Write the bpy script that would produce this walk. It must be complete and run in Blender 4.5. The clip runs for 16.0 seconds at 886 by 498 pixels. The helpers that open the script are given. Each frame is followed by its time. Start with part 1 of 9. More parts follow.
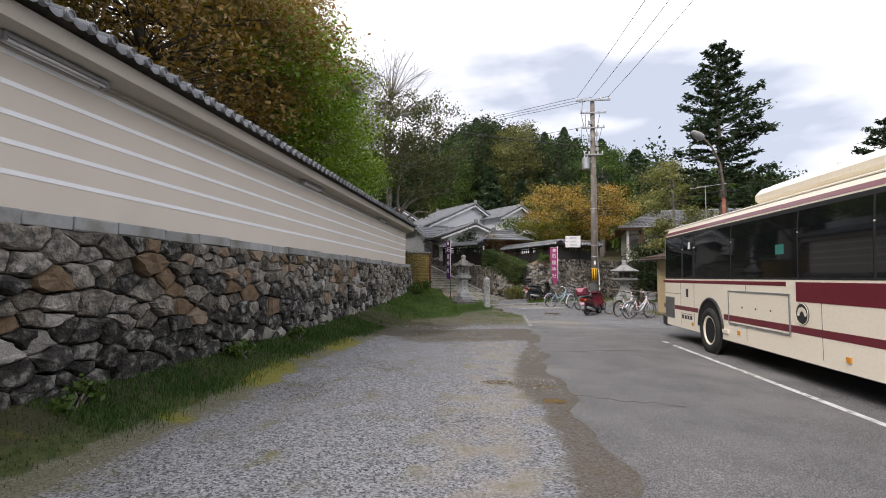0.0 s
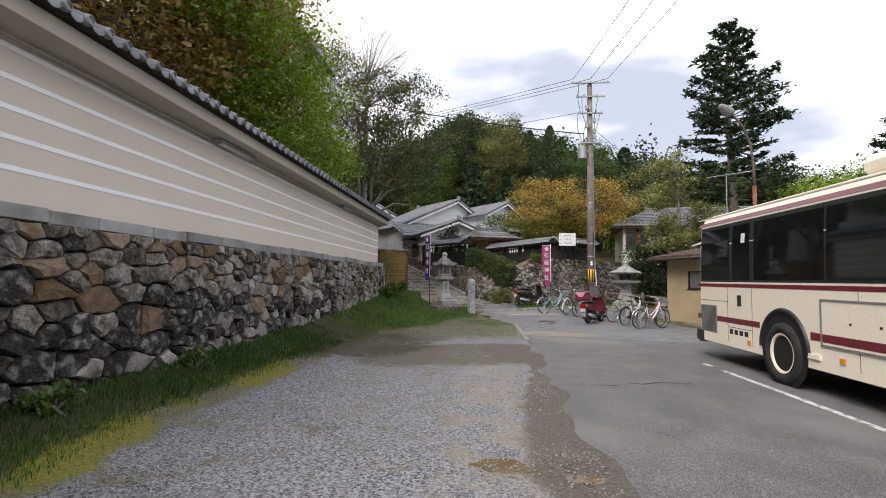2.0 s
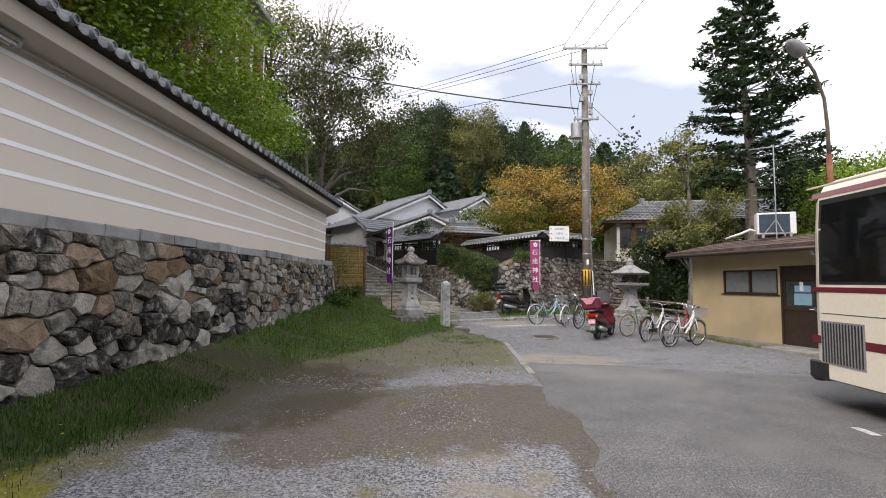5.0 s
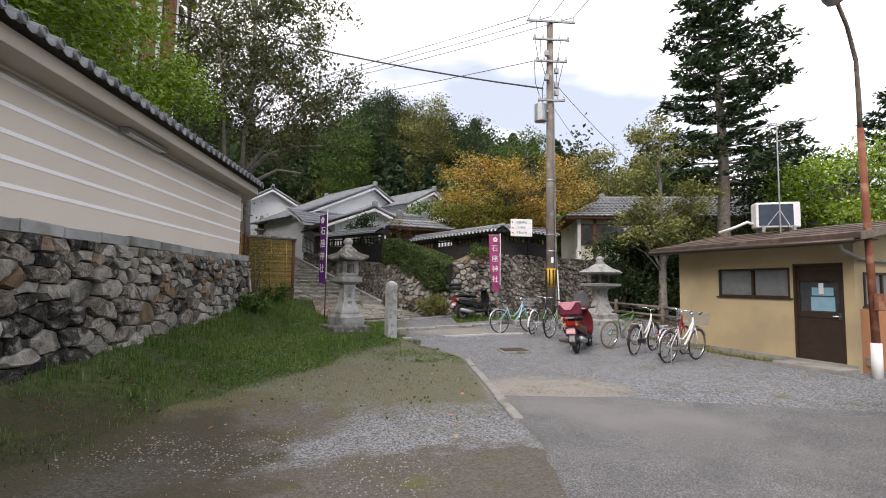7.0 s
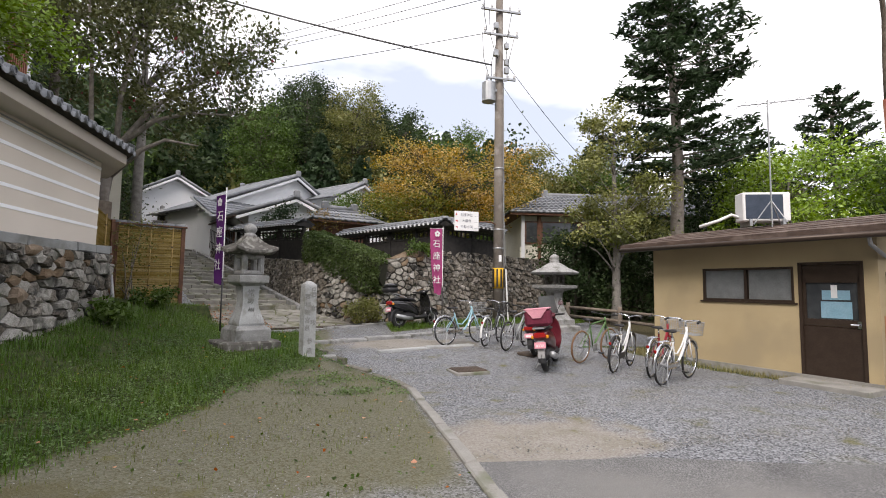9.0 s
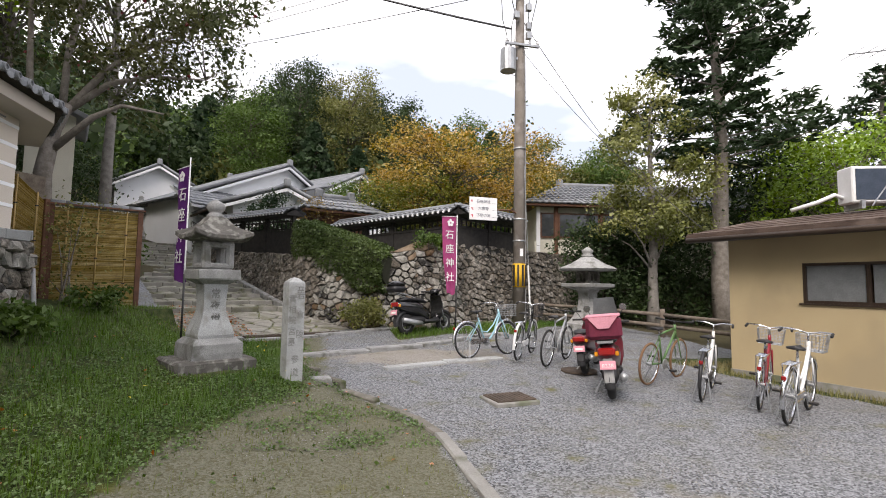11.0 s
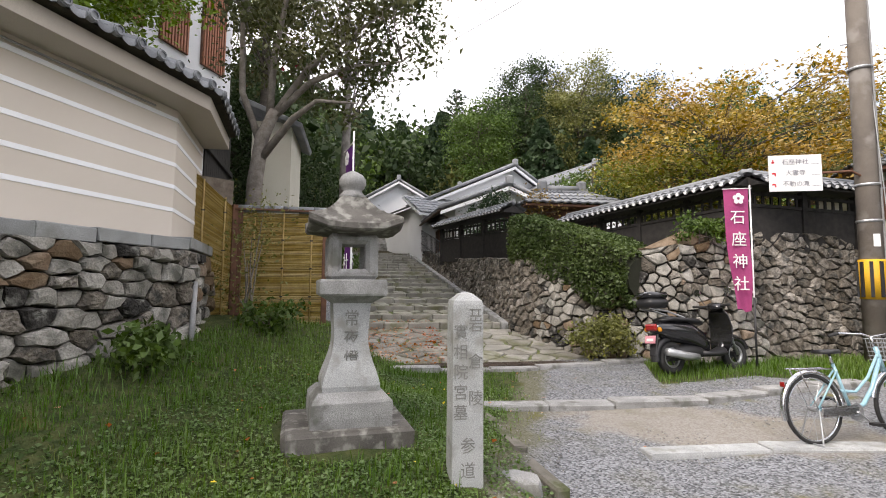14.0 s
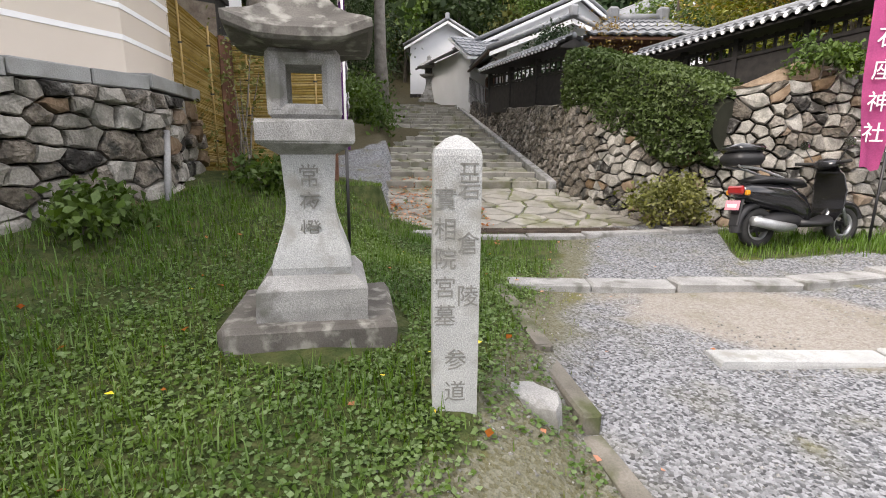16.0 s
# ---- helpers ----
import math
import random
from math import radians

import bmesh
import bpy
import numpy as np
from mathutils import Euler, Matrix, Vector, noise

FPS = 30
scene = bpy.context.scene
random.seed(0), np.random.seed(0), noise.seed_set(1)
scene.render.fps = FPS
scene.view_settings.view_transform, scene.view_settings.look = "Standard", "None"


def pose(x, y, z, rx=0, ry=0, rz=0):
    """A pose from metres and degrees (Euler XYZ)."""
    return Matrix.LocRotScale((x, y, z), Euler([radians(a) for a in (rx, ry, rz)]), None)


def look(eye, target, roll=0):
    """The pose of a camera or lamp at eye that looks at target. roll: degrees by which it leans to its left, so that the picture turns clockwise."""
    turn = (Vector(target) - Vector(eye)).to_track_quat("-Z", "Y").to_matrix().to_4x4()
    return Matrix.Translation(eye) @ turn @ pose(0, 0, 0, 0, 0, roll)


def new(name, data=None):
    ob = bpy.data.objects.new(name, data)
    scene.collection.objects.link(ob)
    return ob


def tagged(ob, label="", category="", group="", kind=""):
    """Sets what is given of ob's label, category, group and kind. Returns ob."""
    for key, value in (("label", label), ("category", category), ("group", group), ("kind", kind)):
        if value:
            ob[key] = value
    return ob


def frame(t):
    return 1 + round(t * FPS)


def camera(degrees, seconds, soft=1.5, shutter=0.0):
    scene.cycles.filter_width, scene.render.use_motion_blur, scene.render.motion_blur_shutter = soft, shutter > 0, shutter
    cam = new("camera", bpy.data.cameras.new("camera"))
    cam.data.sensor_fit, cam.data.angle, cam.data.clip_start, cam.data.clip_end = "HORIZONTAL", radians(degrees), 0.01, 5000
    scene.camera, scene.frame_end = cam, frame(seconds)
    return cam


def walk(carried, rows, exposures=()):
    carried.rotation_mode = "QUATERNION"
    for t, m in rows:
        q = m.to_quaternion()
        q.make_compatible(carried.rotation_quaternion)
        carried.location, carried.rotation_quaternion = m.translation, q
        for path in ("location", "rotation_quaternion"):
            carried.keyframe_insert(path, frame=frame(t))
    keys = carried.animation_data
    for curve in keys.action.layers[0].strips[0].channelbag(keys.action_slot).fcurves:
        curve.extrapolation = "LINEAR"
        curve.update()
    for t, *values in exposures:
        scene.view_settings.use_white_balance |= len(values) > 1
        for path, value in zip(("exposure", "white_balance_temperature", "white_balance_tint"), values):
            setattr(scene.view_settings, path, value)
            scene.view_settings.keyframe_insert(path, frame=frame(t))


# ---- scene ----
cam = camera(85.2, 16.0, soft=1.0)
PATH = [
    (0, (0.025, -0.156, 1.513), (-0.219, 1.825, 1.641), 0.4),
    (0.5, (0.008, 0.687, 1.499), (-0.193, 2.673, 1.629), 0.4),
    (1, (-0.043, 1.451, 1.498), (-0.224, 3.438, 1.632), 0.7),
    (1.5, (-0.115, 2.26, 1.487), (-0.279, 4.249, 1.62), 0.7),
    (2, (-0.189, 3.052, 1.512), (-0.36, 5.04, 1.647), 0.8),
    (2.5, (-0.143, 3.815, 1.523), (-0.328, 5.802, 1.662), 0.7),
    (3, (-0.2, 4.554, 1.531), (-0.391, 6.54, 1.674), 0.8),
    (5.5, (-0.43, 8.234, 1.536), (-0.43, 10.229, 1.682), 0.7),
    (6, (-0.459, 8.947, 1.538), (-0.404, 10.941, 1.681), 0.8),
    (6.5, (-0.443, 9.661, 1.555), (-0.321, 11.652, 1.701), 0.7),
    (7, (-0.438, 10.359, 1.563), (-0.27, 12.346, 1.711), 0.7),
    (7.5, (-0.451, 11.067, 1.548), (-0.166, 13.04, 1.701), 0.8),
    (8, (-0.475, 11.774, 1.537), (-0.139, 13.739, 1.691), 0.8),
    (8.5, (-0.349, 12.394, 1.565), (0.086, 14.339, 1.724), 0.7),
    (11, (-0.306, 15.343, 1.573), (0.172, 17.279, 1.722), 0.9),
    (11.5, (-0.328, 16.005, 1.598), (-0.032, 17.978, 1.741), 1.3),
    (12, (-0.351, 16.685, 1.598), (-0.341, 18.68, 1.744), 1.4),
    (12.5, (-0.267, 17.242, 1.624), (-0.401, 19.232, 1.772), 1.0),
    (13, (-0.226, 17.819, 1.636), (-0.541, 19.788, 1.79), 0.9),
    (13.5, (-0.103, 18.243, 1.636), (-0.514, 20.193, 1.804), 0.7),
    (14, (0.02, 18.662, 1.667), (-0.458, 20.597, 1.83), 0.5),
    (14.5, (0.071, 19.046, 1.703), (-0.481, 20.968, 1.76), 0.6),
    (15, (0.074, 19.451, 1.685), (-0.527, 21.342, 1.433), 0.6),
    (15.5, (0.068, 19.74, 1.61), (-0.579, 21.596, 1.24), 0.6),
    (16, (0.072, 20.015, 1.599), (-0.609, 21.847, 1.176), 0.5),
]
walk(cam, [(t, look(eye, target, roll)) for t, eye, target, roll in PATH],
     exposures=[(0.0, 0.84, 6750, 15), (5.0, 0.98, 6750, 15), (10.0, 1.15, 6850, 15), (13.0, 1.38, 6900, 15), (14.0, 1.52, 6950, 15), (16.0, 1.86, 7000, 15)])

# ---- world, sun ----
world = bpy.data.worlds.new("overcast_sky")
scene.world = world
world.use_nodes = True
wn, wl = world.node_tree.nodes, world.node_tree.links
wn.clear()
w_out = wn.new("ShaderNodeOutputWorld")
w_bg = wn.new("ShaderNodeBackground")
w_sky = wn.new("ShaderNodeTexSky")
w_sky.sky_type = "NISHITA"
w_sky.sun_disc = False
w_sky.sun_elevation, w_sky.sun_rotation = radians(45), radians(213)
w_sky.air_density, w_sky.dust_density = 1.0, 2.0
w_skyb = wn.new("ShaderNodeVectorMath")
w_skyb.operation = "SCALE"
w_skyb.inputs["Scale"].default_value = 0.10
w_co = wn.new("ShaderNodeTexCoord")
w_map = wn.new("ShaderNodeMapping")
w_map.inputs["Scale"].default_value = (1.6, 1.6, 4.5)
w_map.inputs["Location"].default_value = (1.55, 0.6, 0.1)
w_no = wn.new("ShaderNodeTexNoise")
w_no.inputs["Scale"].default_value, w_no.inputs["Detail"].default_value = 1.3, 5
w_ramp = wn.new("ShaderNodeValToRGB")
w_ramp.color_ramp.elements[0].position, w_ramp.color_ramp.elements[1].position = 0.40, 0.62
w_ramp.color_ramp.elements[0].color = (0.37, 0.42, 0.50, 1)
w_ramp.color_ramp.elements[1].color = (0.96, 0.97, 1.0, 1)
w_mix = wn.new("ShaderNodeMixRGB")
w_mix.inputs["Fac"].default_value = 0.90
wl.new(w_co.outputs["Generated"], w_map.inputs["Vector"])
wl.new(w_map.outputs["Vector"], w_no.inputs["Vector"])
wl.new(w_no.outputs["Fac"], w_ramp.inputs["Fac"])
wl.new(w_sky.outputs["Color"], w_skyb.inputs[0])
wl.new(w_skyb.outputs["Vector"], w_mix.inputs["Color1"])
wl.new(w_ramp.outputs["Color"], w_mix.inputs["Color2"])
wl.new(w_mix.outputs["Color"], w_bg.inputs["Color"])
w_bg.inputs["Strength"].default_value = 1.0
wl.new(w_bg.outputs["Background"], w_out.inputs["Surface"])
sun = new("sun", bpy.data.lights.new("sun", "SUN"))
sun.data.energy, sun.data.angle, sun.data.color = 1.6, radians(30), (1.0, 0.96, 0.9)
sun.matrix_world = look((-9, -10, 17), (0, 4, 0))

# ---- materials ----
MATS = {}


def mat(name, c1, c2=None, scale=6.0, rough=0.8, bump=0.15, metal=0.0, fine=60.0, spec=0.4, vary=0.0, island=0.0, stain=None, stain_scale=0.7, coat=0.0, dist=0.01, translucent=0.0, cells=False, grit=0.35):
    """A surface with two scales of colour variation and a fine relief."""
    if name in MATS:
        return MATS[name]
    c2 = c2 or tuple(c * 0.75 for c in c1)
    m = bpy.data.materials.new(name)
    m.use_nodes = True
    n, l = m.node_tree.nodes, m.node_tree.links
    b = n["Principled BSDF"]
    co = n.new("ShaderNodeTexCoord").outputs["Object"]
    big = n.new("ShaderNodeTexNoise")
    big.inputs["Scale"].default_value, big.inputs["Detail"].default_value = scale, 6
    l.new(co, big.inputs["Vector"])
    small = n.new("ShaderNodeTexVoronoi" if cells else "ShaderNodeTexNoise")
    small.inputs["Scale"].default_value = fine
    if not cells:
        small.inputs["Detail"].default_value = 4
    l.new(co, small.inputs["Vector"])
    ramp = n.new("ShaderNodeValToRGB")
    ramp.color_ramp.elements[0].position, ramp.color_ramp.elements[1].position = 0.35, 0.65
    ramp.color_ramp.elements[0].color, ramp.color_ramp.elements[1].color = (*c1, 1), (*c2, 1)
    l.new(big.outputs["Fac"], ramp.inputs["Fac"])
    col = ramp.outputs["Color"]
    grain = n.new("ShaderNodeMixRGB")
    grain.blend_type, grain.inputs["Fac"].default_value = "OVERLAY", grit
    l.new(col, grain.inputs["Color1"])
    l.new(small.outputs["Distance" if cells else "Fac"], grain.inputs["Color2"])
    col = grain.outputs["Color"]
    if stain:
        st = n.new("ShaderNodeTexNoise")
        st.inputs["Scale"].default_value, st.inputs["Detail"].default_value = stain_scale, 8
        l.new(co, st.inputs["Vector"])
        sr = n.new("ShaderNodeValToRGB")
        sr.color_ramp.elements[0].position, sr.color_ramp.elements[1].position = 0.52, 0.66
        l.new(st.outputs["Fac"], sr.inputs["Fac"])
        sm = n.new("ShaderNodeMixRGB")
        l.new(sr.outputs["Color"], sm.inputs["Fac"])
        l.new(col, sm.inputs["Color1"])
        sm.inputs["Color2"].default_value = (*stain, 1)
        col = sm.outputs["Color"]
    if vary or island:
        rnd = n.new("ShaderNodeObjectInfo").outputs["Random"] if vary else n.new("ShaderNodeNewGeometry").outputs["Random Per Island"]
        amount = vary or island
        mr = n.new("ShaderNodeMapRange")
        mr.inputs["To Min"].default_value, mr.inputs["To Max"].default_value = 1 - amount, 1 + amount
        l.new(rnd, mr.inputs["Value"])
        hsv = n.new("ShaderNodeHueSaturation")
        l.new(mr.outputs["Result"], hsv.inputs["Value"])
        hr = n.new("ShaderNodeMapRange")
        hr.inputs["To Min"].default_value, hr.inputs["To Max"].default_value = 1 + amount * 0.5, 1 - amount * 0.6
        l.new(rnd, hr.inputs["Value"])
        l.new(hr.outputs["Result"], hsv.inputs["Saturation"])
        l.new(col, hsv.inputs["Color"])
        col = hsv.outputs["Color"]
    l.new(col, b.inputs["Base Color"])
    b.inputs["Roughness"].default_value, b.inputs["Metallic"].default_value = rough, metal
    b.inputs["Specular IOR Level"].default_value = spec
    b.inputs["Coat Weight"].default_value = coat
    b.inputs["Coat Roughness"].default_value = 0.08
    if bump:
        bp = n.new("ShaderNodeBump")
        bp.inputs["Strength"].default_value, bp.inputs["Distance"].default_value = bump, dist
        l.new(small.outputs["Distance" if cells else "Fac"], bp.inputs["Height"])
        l.new(bp.outputs["Normal"], b.inputs["Normal"])
    if translucent:
        tr = n.new("ShaderNodeBsdfTranslucent")
        l.new(col, tr.inputs["Color"])
        mx = n.new("ShaderNodeMixShader")
        mx.inputs["Fac"].default_value = translucent
        l.new(b.outputs["BSDF"], mx.inputs[1])
        l.new(tr.outputs["BSDF"], mx.inputs[2])
        l.new(mx.outputs["Shader"], n["Material Output"].inputs["Surface"])
    MATS[name] = m
    return m


def leafy(name, c1, c2, **kw):
    return mat(name, c1, c2, scale=0.5, rough=0.55, bump=0.0, island=0.45, translucent=0.3, spec=0.25, **kw)


STONE = mat("field_stone", (0.10, 0.086, 0.07), (0.25, 0.225, 0.19), scale=9, fine=28, bump=1.0, dist=0.04, vary=0.42, stain=(0.05, 0.05, 0.045), stain_scale=6.0, grit=0.7, rough=0.9)
STONE_STUFF = mat("field_stone_joined", (0.10, 0.086, 0.07), (0.25, 0.225, 0.19), scale=9, fine=28, bump=1.0, dist=0.04, island=0.42, stain=(0.05, 0.05, 0.045), stain_scale=6.0, grit=0.7, rough=0.9)
STONE_TAN = mat("tan_stone", (0.14, 0.095, 0.058), (0.23, 0.17, 0.115), scale=7, fine=45, bump=0.6, dist=0.02, vary=0.35, rough=0.9)
STONE_DARK = mat("mossy_dark_stone", (0.018, 0.017, 0.015), (0.065, 0.06, 0.055), scale=9, fine=28, bump=1.0, dist=0.04, vary=0.4, stain=(0.22, 0.22, 0.20), stain_scale=9.0, rough=0.95)
STONE_PALE = mat("pale_stone", (0.32, 0.305, 0.275), (0.22, 0.21, 0.185), scale=6, fine=50, bump=0.5, dist=0.02, vary=0.25, stain=(0.10, 0.10, 0.085), stain_scale=4.0, rough=0.9, grit=0.7)
GRANITE = mat("weathered_granite", (0.34, 0.34, 0.335), (0.24, 0.24, 0.235), scale=4, fine=140, bump=0.5, stain=(0.15, 0.15, 0.135), stain_scale=5.0, rough=0.85, grit=0.8)
GRANITE_PALE = mat("pale_granite", (0.43, 0.44, 0.44), (0.34, 0.35, 0.35), scale=4, fine=150, bump=0.45, stain=(0.27, 0.27, 0.25), stain_scale=5.0, rough=0.85, grit=0.85)
GRANITE_DARK = mat("lichened_granite", (0.14, 0.13, 0.118), (0.085, 0.08, 0.072), scale=5, fine=120, bump=0.5, stain=(0.27, 0.265, 0.24), stain_scale=9.0, rough=0.95)
CAP = mat("cap_stone", (0.30, 0.31, 0.31), (0.22, 0.225, 0.22), scale=3, fine=90, bump=0.4, vary=0.2, stain=(0.17, 0.17, 0.15), stain_scale=1.5, rough=0.9)
ENGRAVED = mat("engraved_stone", (0.17, 0.17, 0.16), (0.23, 0.23, 0.215), rough=0.95)
SOIL = mat("wall_soil", (0.035, 0.03, 0.024), (0.06, 0.052, 0.04), rough=1.0, bump=0.5)
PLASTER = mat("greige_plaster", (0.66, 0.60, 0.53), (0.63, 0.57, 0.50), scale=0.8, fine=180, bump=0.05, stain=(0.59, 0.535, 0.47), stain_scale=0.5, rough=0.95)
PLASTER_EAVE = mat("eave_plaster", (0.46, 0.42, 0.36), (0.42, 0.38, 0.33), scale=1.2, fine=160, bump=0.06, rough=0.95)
WHITE = mat("white_plaster", (0.80, 0.81, 0.83), (0.74, 0.75, 0.77), scale=0.8, fine=120, bump=0.04, rough=0.9)
WHITE_LINE = mat("white_line_plaster", (0.90, 0.91, 0.93), (0.86, 0.87, 0.89), scale=3, bump=0.03, rough=0.8)
CREAM = mat("cream_plaster", (0.60, 0.58, 0.50), (0.52, 0.50, 0.43), scale=1.0, bump=0.05, rough=0.9)
TILE = mat("smoked_roof_tile", (0.13, 0.14, 0.155), (0.20, 0.21, 0.225), scale=3, fine=70, bump=0.1, rough=0.45, vary=0.3, spec=0.5)
TILE_STUFF = mat("smoked_roof_tile_joined", (0.15, 0.16, 0.175), (0.24, 0.25, 0.265), scale=2, fine=70, bump=0.1, rough=0.6, island=0.3, spec=0.35)
BLACKWOOD = mat("charred_black_wood", (0.016, 0.015, 0.015), (0.032, 0.029, 0.027), scale=8, bump=0.2, rough=0.75)
BROWNWOOD = mat("brown_wood", (0.10, 0.045, 0.028), (0.15, 0.07, 0.04), scale=8, bump=0.2, rough=0.7)
REDSLAT = mat("reddish_slat_wood", (0.30, 0.12, 0.07), (0.37, 0.16, 0.09), scale=8, bump=0.1, rough=0.6)
OLDWOOD = mat("weathered_wood", (0.12, 0.095, 0.075), (0.19, 0.16, 0.13), scale=9, bump=0.3, rough=0.9)
BAMBOO = mat("bamboo_reed", (0.27, 0.185, 0.05), (0.36, 0.265, 0.085), scale=5, fine=30, bump=0.2, rough=0.55, island=0.35)
BAMBOO_POLE = mat("bamboo_pole", (0.42, 0.30, 0.12), (0.33, 0.22, 0.08), scale=6, bump=0.1, rough=0.5)
BARK = mat("grey_bark", (0.15, 0.13, 0.11), (0.24, 0.215, 0.19), scale=7, fine=35, bump=0.7, dist=0.02, rough=0.95)
BARK_PALE = mat("pale_bark", (0.14, 0.128, 0.115), (0.23, 0.215, 0.195), scale=5, fine=30, bump=0.5, dist=0.02, rough=0.95)
BARK_DARK = mat("dark_bark", (0.055, 0.045, 0.038), (0.10, 0.085, 0.07), scale=7, fine=35, bump=0.7, dist=0.02, rough=0.95)
L_MAPLE = leafy("fresh_maple_leaf", (0.18, 0.30, 0.022), (0.28, 0.41, 0.04))
L_GREEN = leafy("green_leaf", (0.056, 0.104, 0.018), (0.105, 0.168, 0.03))
L_DARK = leafy("dark_evergreen_leaf", (0.024, 0.046, 0.015), (0.05, 0.08, 0.024))
L_PINE = leafy("pine_needle", (0.023, 0.047, 0.021), (0.048, 0.08, 0.032))
L_OLIVE = leafy("olive_leaf", (0.135, 0.155, 0.041), (0.230, 0.223, 0.068))
L_BROWN = leafy("bronze_young_leaf", (0.27, 0.175, 0.045), (0.36, 0.245, 0.065))
L_ORANGE = leafy("orange_young_leaf", (0.46, 0.27, 0.04), (0.38, 0.30, 0.05))
L_CAMELLIA = leafy("glossy_camellia_leaf", (0.06, 0.085, 0.028), (0.13, 0.13, 0.05))
L_HEDGE = leafy("hedge_leaf", (0.054, 0.088, 0.024), (0.101, 0.142, 0.041))
L_GRASS = leafy("grass_blade", (0.07, 0.155, 0.014), (0.125, 0.21, 0.03))
L_GRASS_DULL = leafy("dull_grass_blade", (0.04, 0.075, 0.014), (0.075, 0.10, 0.022))
L_CLOVER = leafy("clover_leaf", (0.085, 0.15, 0.045), (0.145, 0.225, 0.06))
L_DRY = leafy("dry_grass", (0.30, 0.25, 0.12), (0.22, 0.22, 0.08))
L_RED = leafy("fallen_leaf", (0.38, 0.10, 0.03), (0.42, 0.18, 0.06))
YELLOW_FLOWER = mat("yellow_petal", (0.75, 0.55, 0.02), (0.8, 0.6, 0.05), bump=0, rough=0.6)
HUT_WALL = mat("ochre_stucco", (0.45, 0.36, 0.215), (0.40, 0.315, 0.185), scale=1.0, fine=150, bump=0.06, stain=(0.36, 0.29, 0.18), stain_scale=0.8, rough=0.95)
HUT_ORANGE = mat("orange_stucco", (0.42, 0.19, 0.09), (0.36, 0.17, 0.085), scale=2, fine=120, bump=0.08, rough=0.95)
SHINGLE = mat("brown_roof_sheet", (0.06, 0.04, 0.032), (0.10, 0.068, 0.054), scale=3, fine=60, bump=0.25, rough=0.85, stain=(0.17, 0.13, 0.11), stain_scale=1.5)
ALU_BROWN = mat("brown_aluminium", (0.045, 0.03, 0.022), (0.055, 0.038, 0.028), bump=0.0, rough=0.4, metal=0.3)
STEEL = mat("galvanised_steel", (0.42, 0.43, 0.44), (0.34, 0.35, 0.36), bump=0.03, rough=0.45, metal=0.7)
CHROME = mat("chrome", (0.75, 0.76, 0.78), (0.68, 0.69, 0.71), bump=0.0, rough=0.2, metal=1.0)
RUST = mat("rusty_paint", (0.17, 0.05, 0.03), (0.22, 0.085, 0.05), scale=5, fine=50, bump=0.2, rough=0.8, stain=(0.30, 0.16, 0.09), stain_scale=4)
RUBBER = mat("black_rubber", (0.02, 0.02, 0.02), (0.032, 0.032, 0.032), bump=0.1, rough=0.8)
RUBBER_TAN = mat("tan_rubber", (0.20, 0.11, 0.06), (0.16, 0.09, 0.05), bump=0.1, rough=0.8)
BLACK_PLASTIC = mat("black_plastic", (0.018, 0.018, 0.02), (0.028, 0.028, 0.03), bump=0.03, rough=0.45)
BLACK_GLOSS = mat("black_gloss_paint", (0.010, 0.010, 0.012), (0.014, 0.014, 0.016), bump=0.0, rough=0.2, coat=0.8)
GREY_PLASTIC = mat("grey_plastic", (0.30, 0.30, 0.30), (0.25, 0.25, 0.25), bump=0.02, rough=0.5)
BUS_CREAM = mat("bus_cream_paint", (0.86, 0.79, 0.66), (0.84, 0.77, 0.64), scale=0.6, fine=20, bump=0.0, rough=0.32, coat=0.3, spec=0.5)
BUS_MAROON = mat("bus_maroon_paint", (0.16, 0.018, 0.032), (0.14, 0.016, 0.028), bump=0.0, rough=0.32, coat=0.3)
BUS_GLASS = mat("bus_dark_glass", (0.006, 0.007, 0.008), (0.009, 0.010, 0.011), bump=0.0, rough=0.04, spec=0.6)
# near-black: shade put into colour below the bus and in its wheel wells
DARK = mat("painted_shade_black", (0.008, 0.008, 0.008), (0.012, 0.012, 0.012), bump=0.0, rough=0.9)
WIN_GLASS = mat("window_glass_dark", (0.04, 0.045, 0.05), (0.06, 0.065, 0.07), bump=0.0, rough=0.06, spec=0.6)
FROST = mat("frosted_glass", (0.16, 0.17, 0.175), (0.20, 0.21, 0.215), bump=0.05, rough=0.35, spec=0.5)
PURPLE = mat("purple_banner_cloth", (0.11, 0.02, 0.16), (0.085, 0.016, 0.13), scale=3, bump=0.03, rough=0.8, translucent=0.25)
MAGENTA = mat("faded_magenta_banner_cloth", (0.46, 0.075, 0.22), (0.38, 0.06, 0.19), scale=3, bump=0.03, rough=0.8, translucent=0.25)
WHITE_PAINT = mat("white_paint", (0.80, 0.80, 0.80), (0.72, 0.72, 0.72), scale=4, bump=0.02, rough=0.4)
WORN_LINE = mat("worn_road_paint", (0.66, 0.66, 0.66), (0.48, 0.48, 0.47), scale=6, bump=0.2, rough=0.85, stain=(0.2, 0.2, 0.2), stain_scale=9)
RED_PAINT = mat("red_paint", (0.30, 0.016, 0.03), (0.25, 0.014, 0.025), bump=0.0, rough=0.3, coat=0.4)
DARK_RED = mat("dark_red_paint", (0.11, 0.012, 0.02), (0.085, 0.01, 0.017), bump=0.0, rough=0.28, coat=0.5)
BAG_RED = mat("maroon_bag_cloth", (0.15, 0.018, 0.04), (0.12, 0.014, 0.034), bump=0.1, rough=0.8)
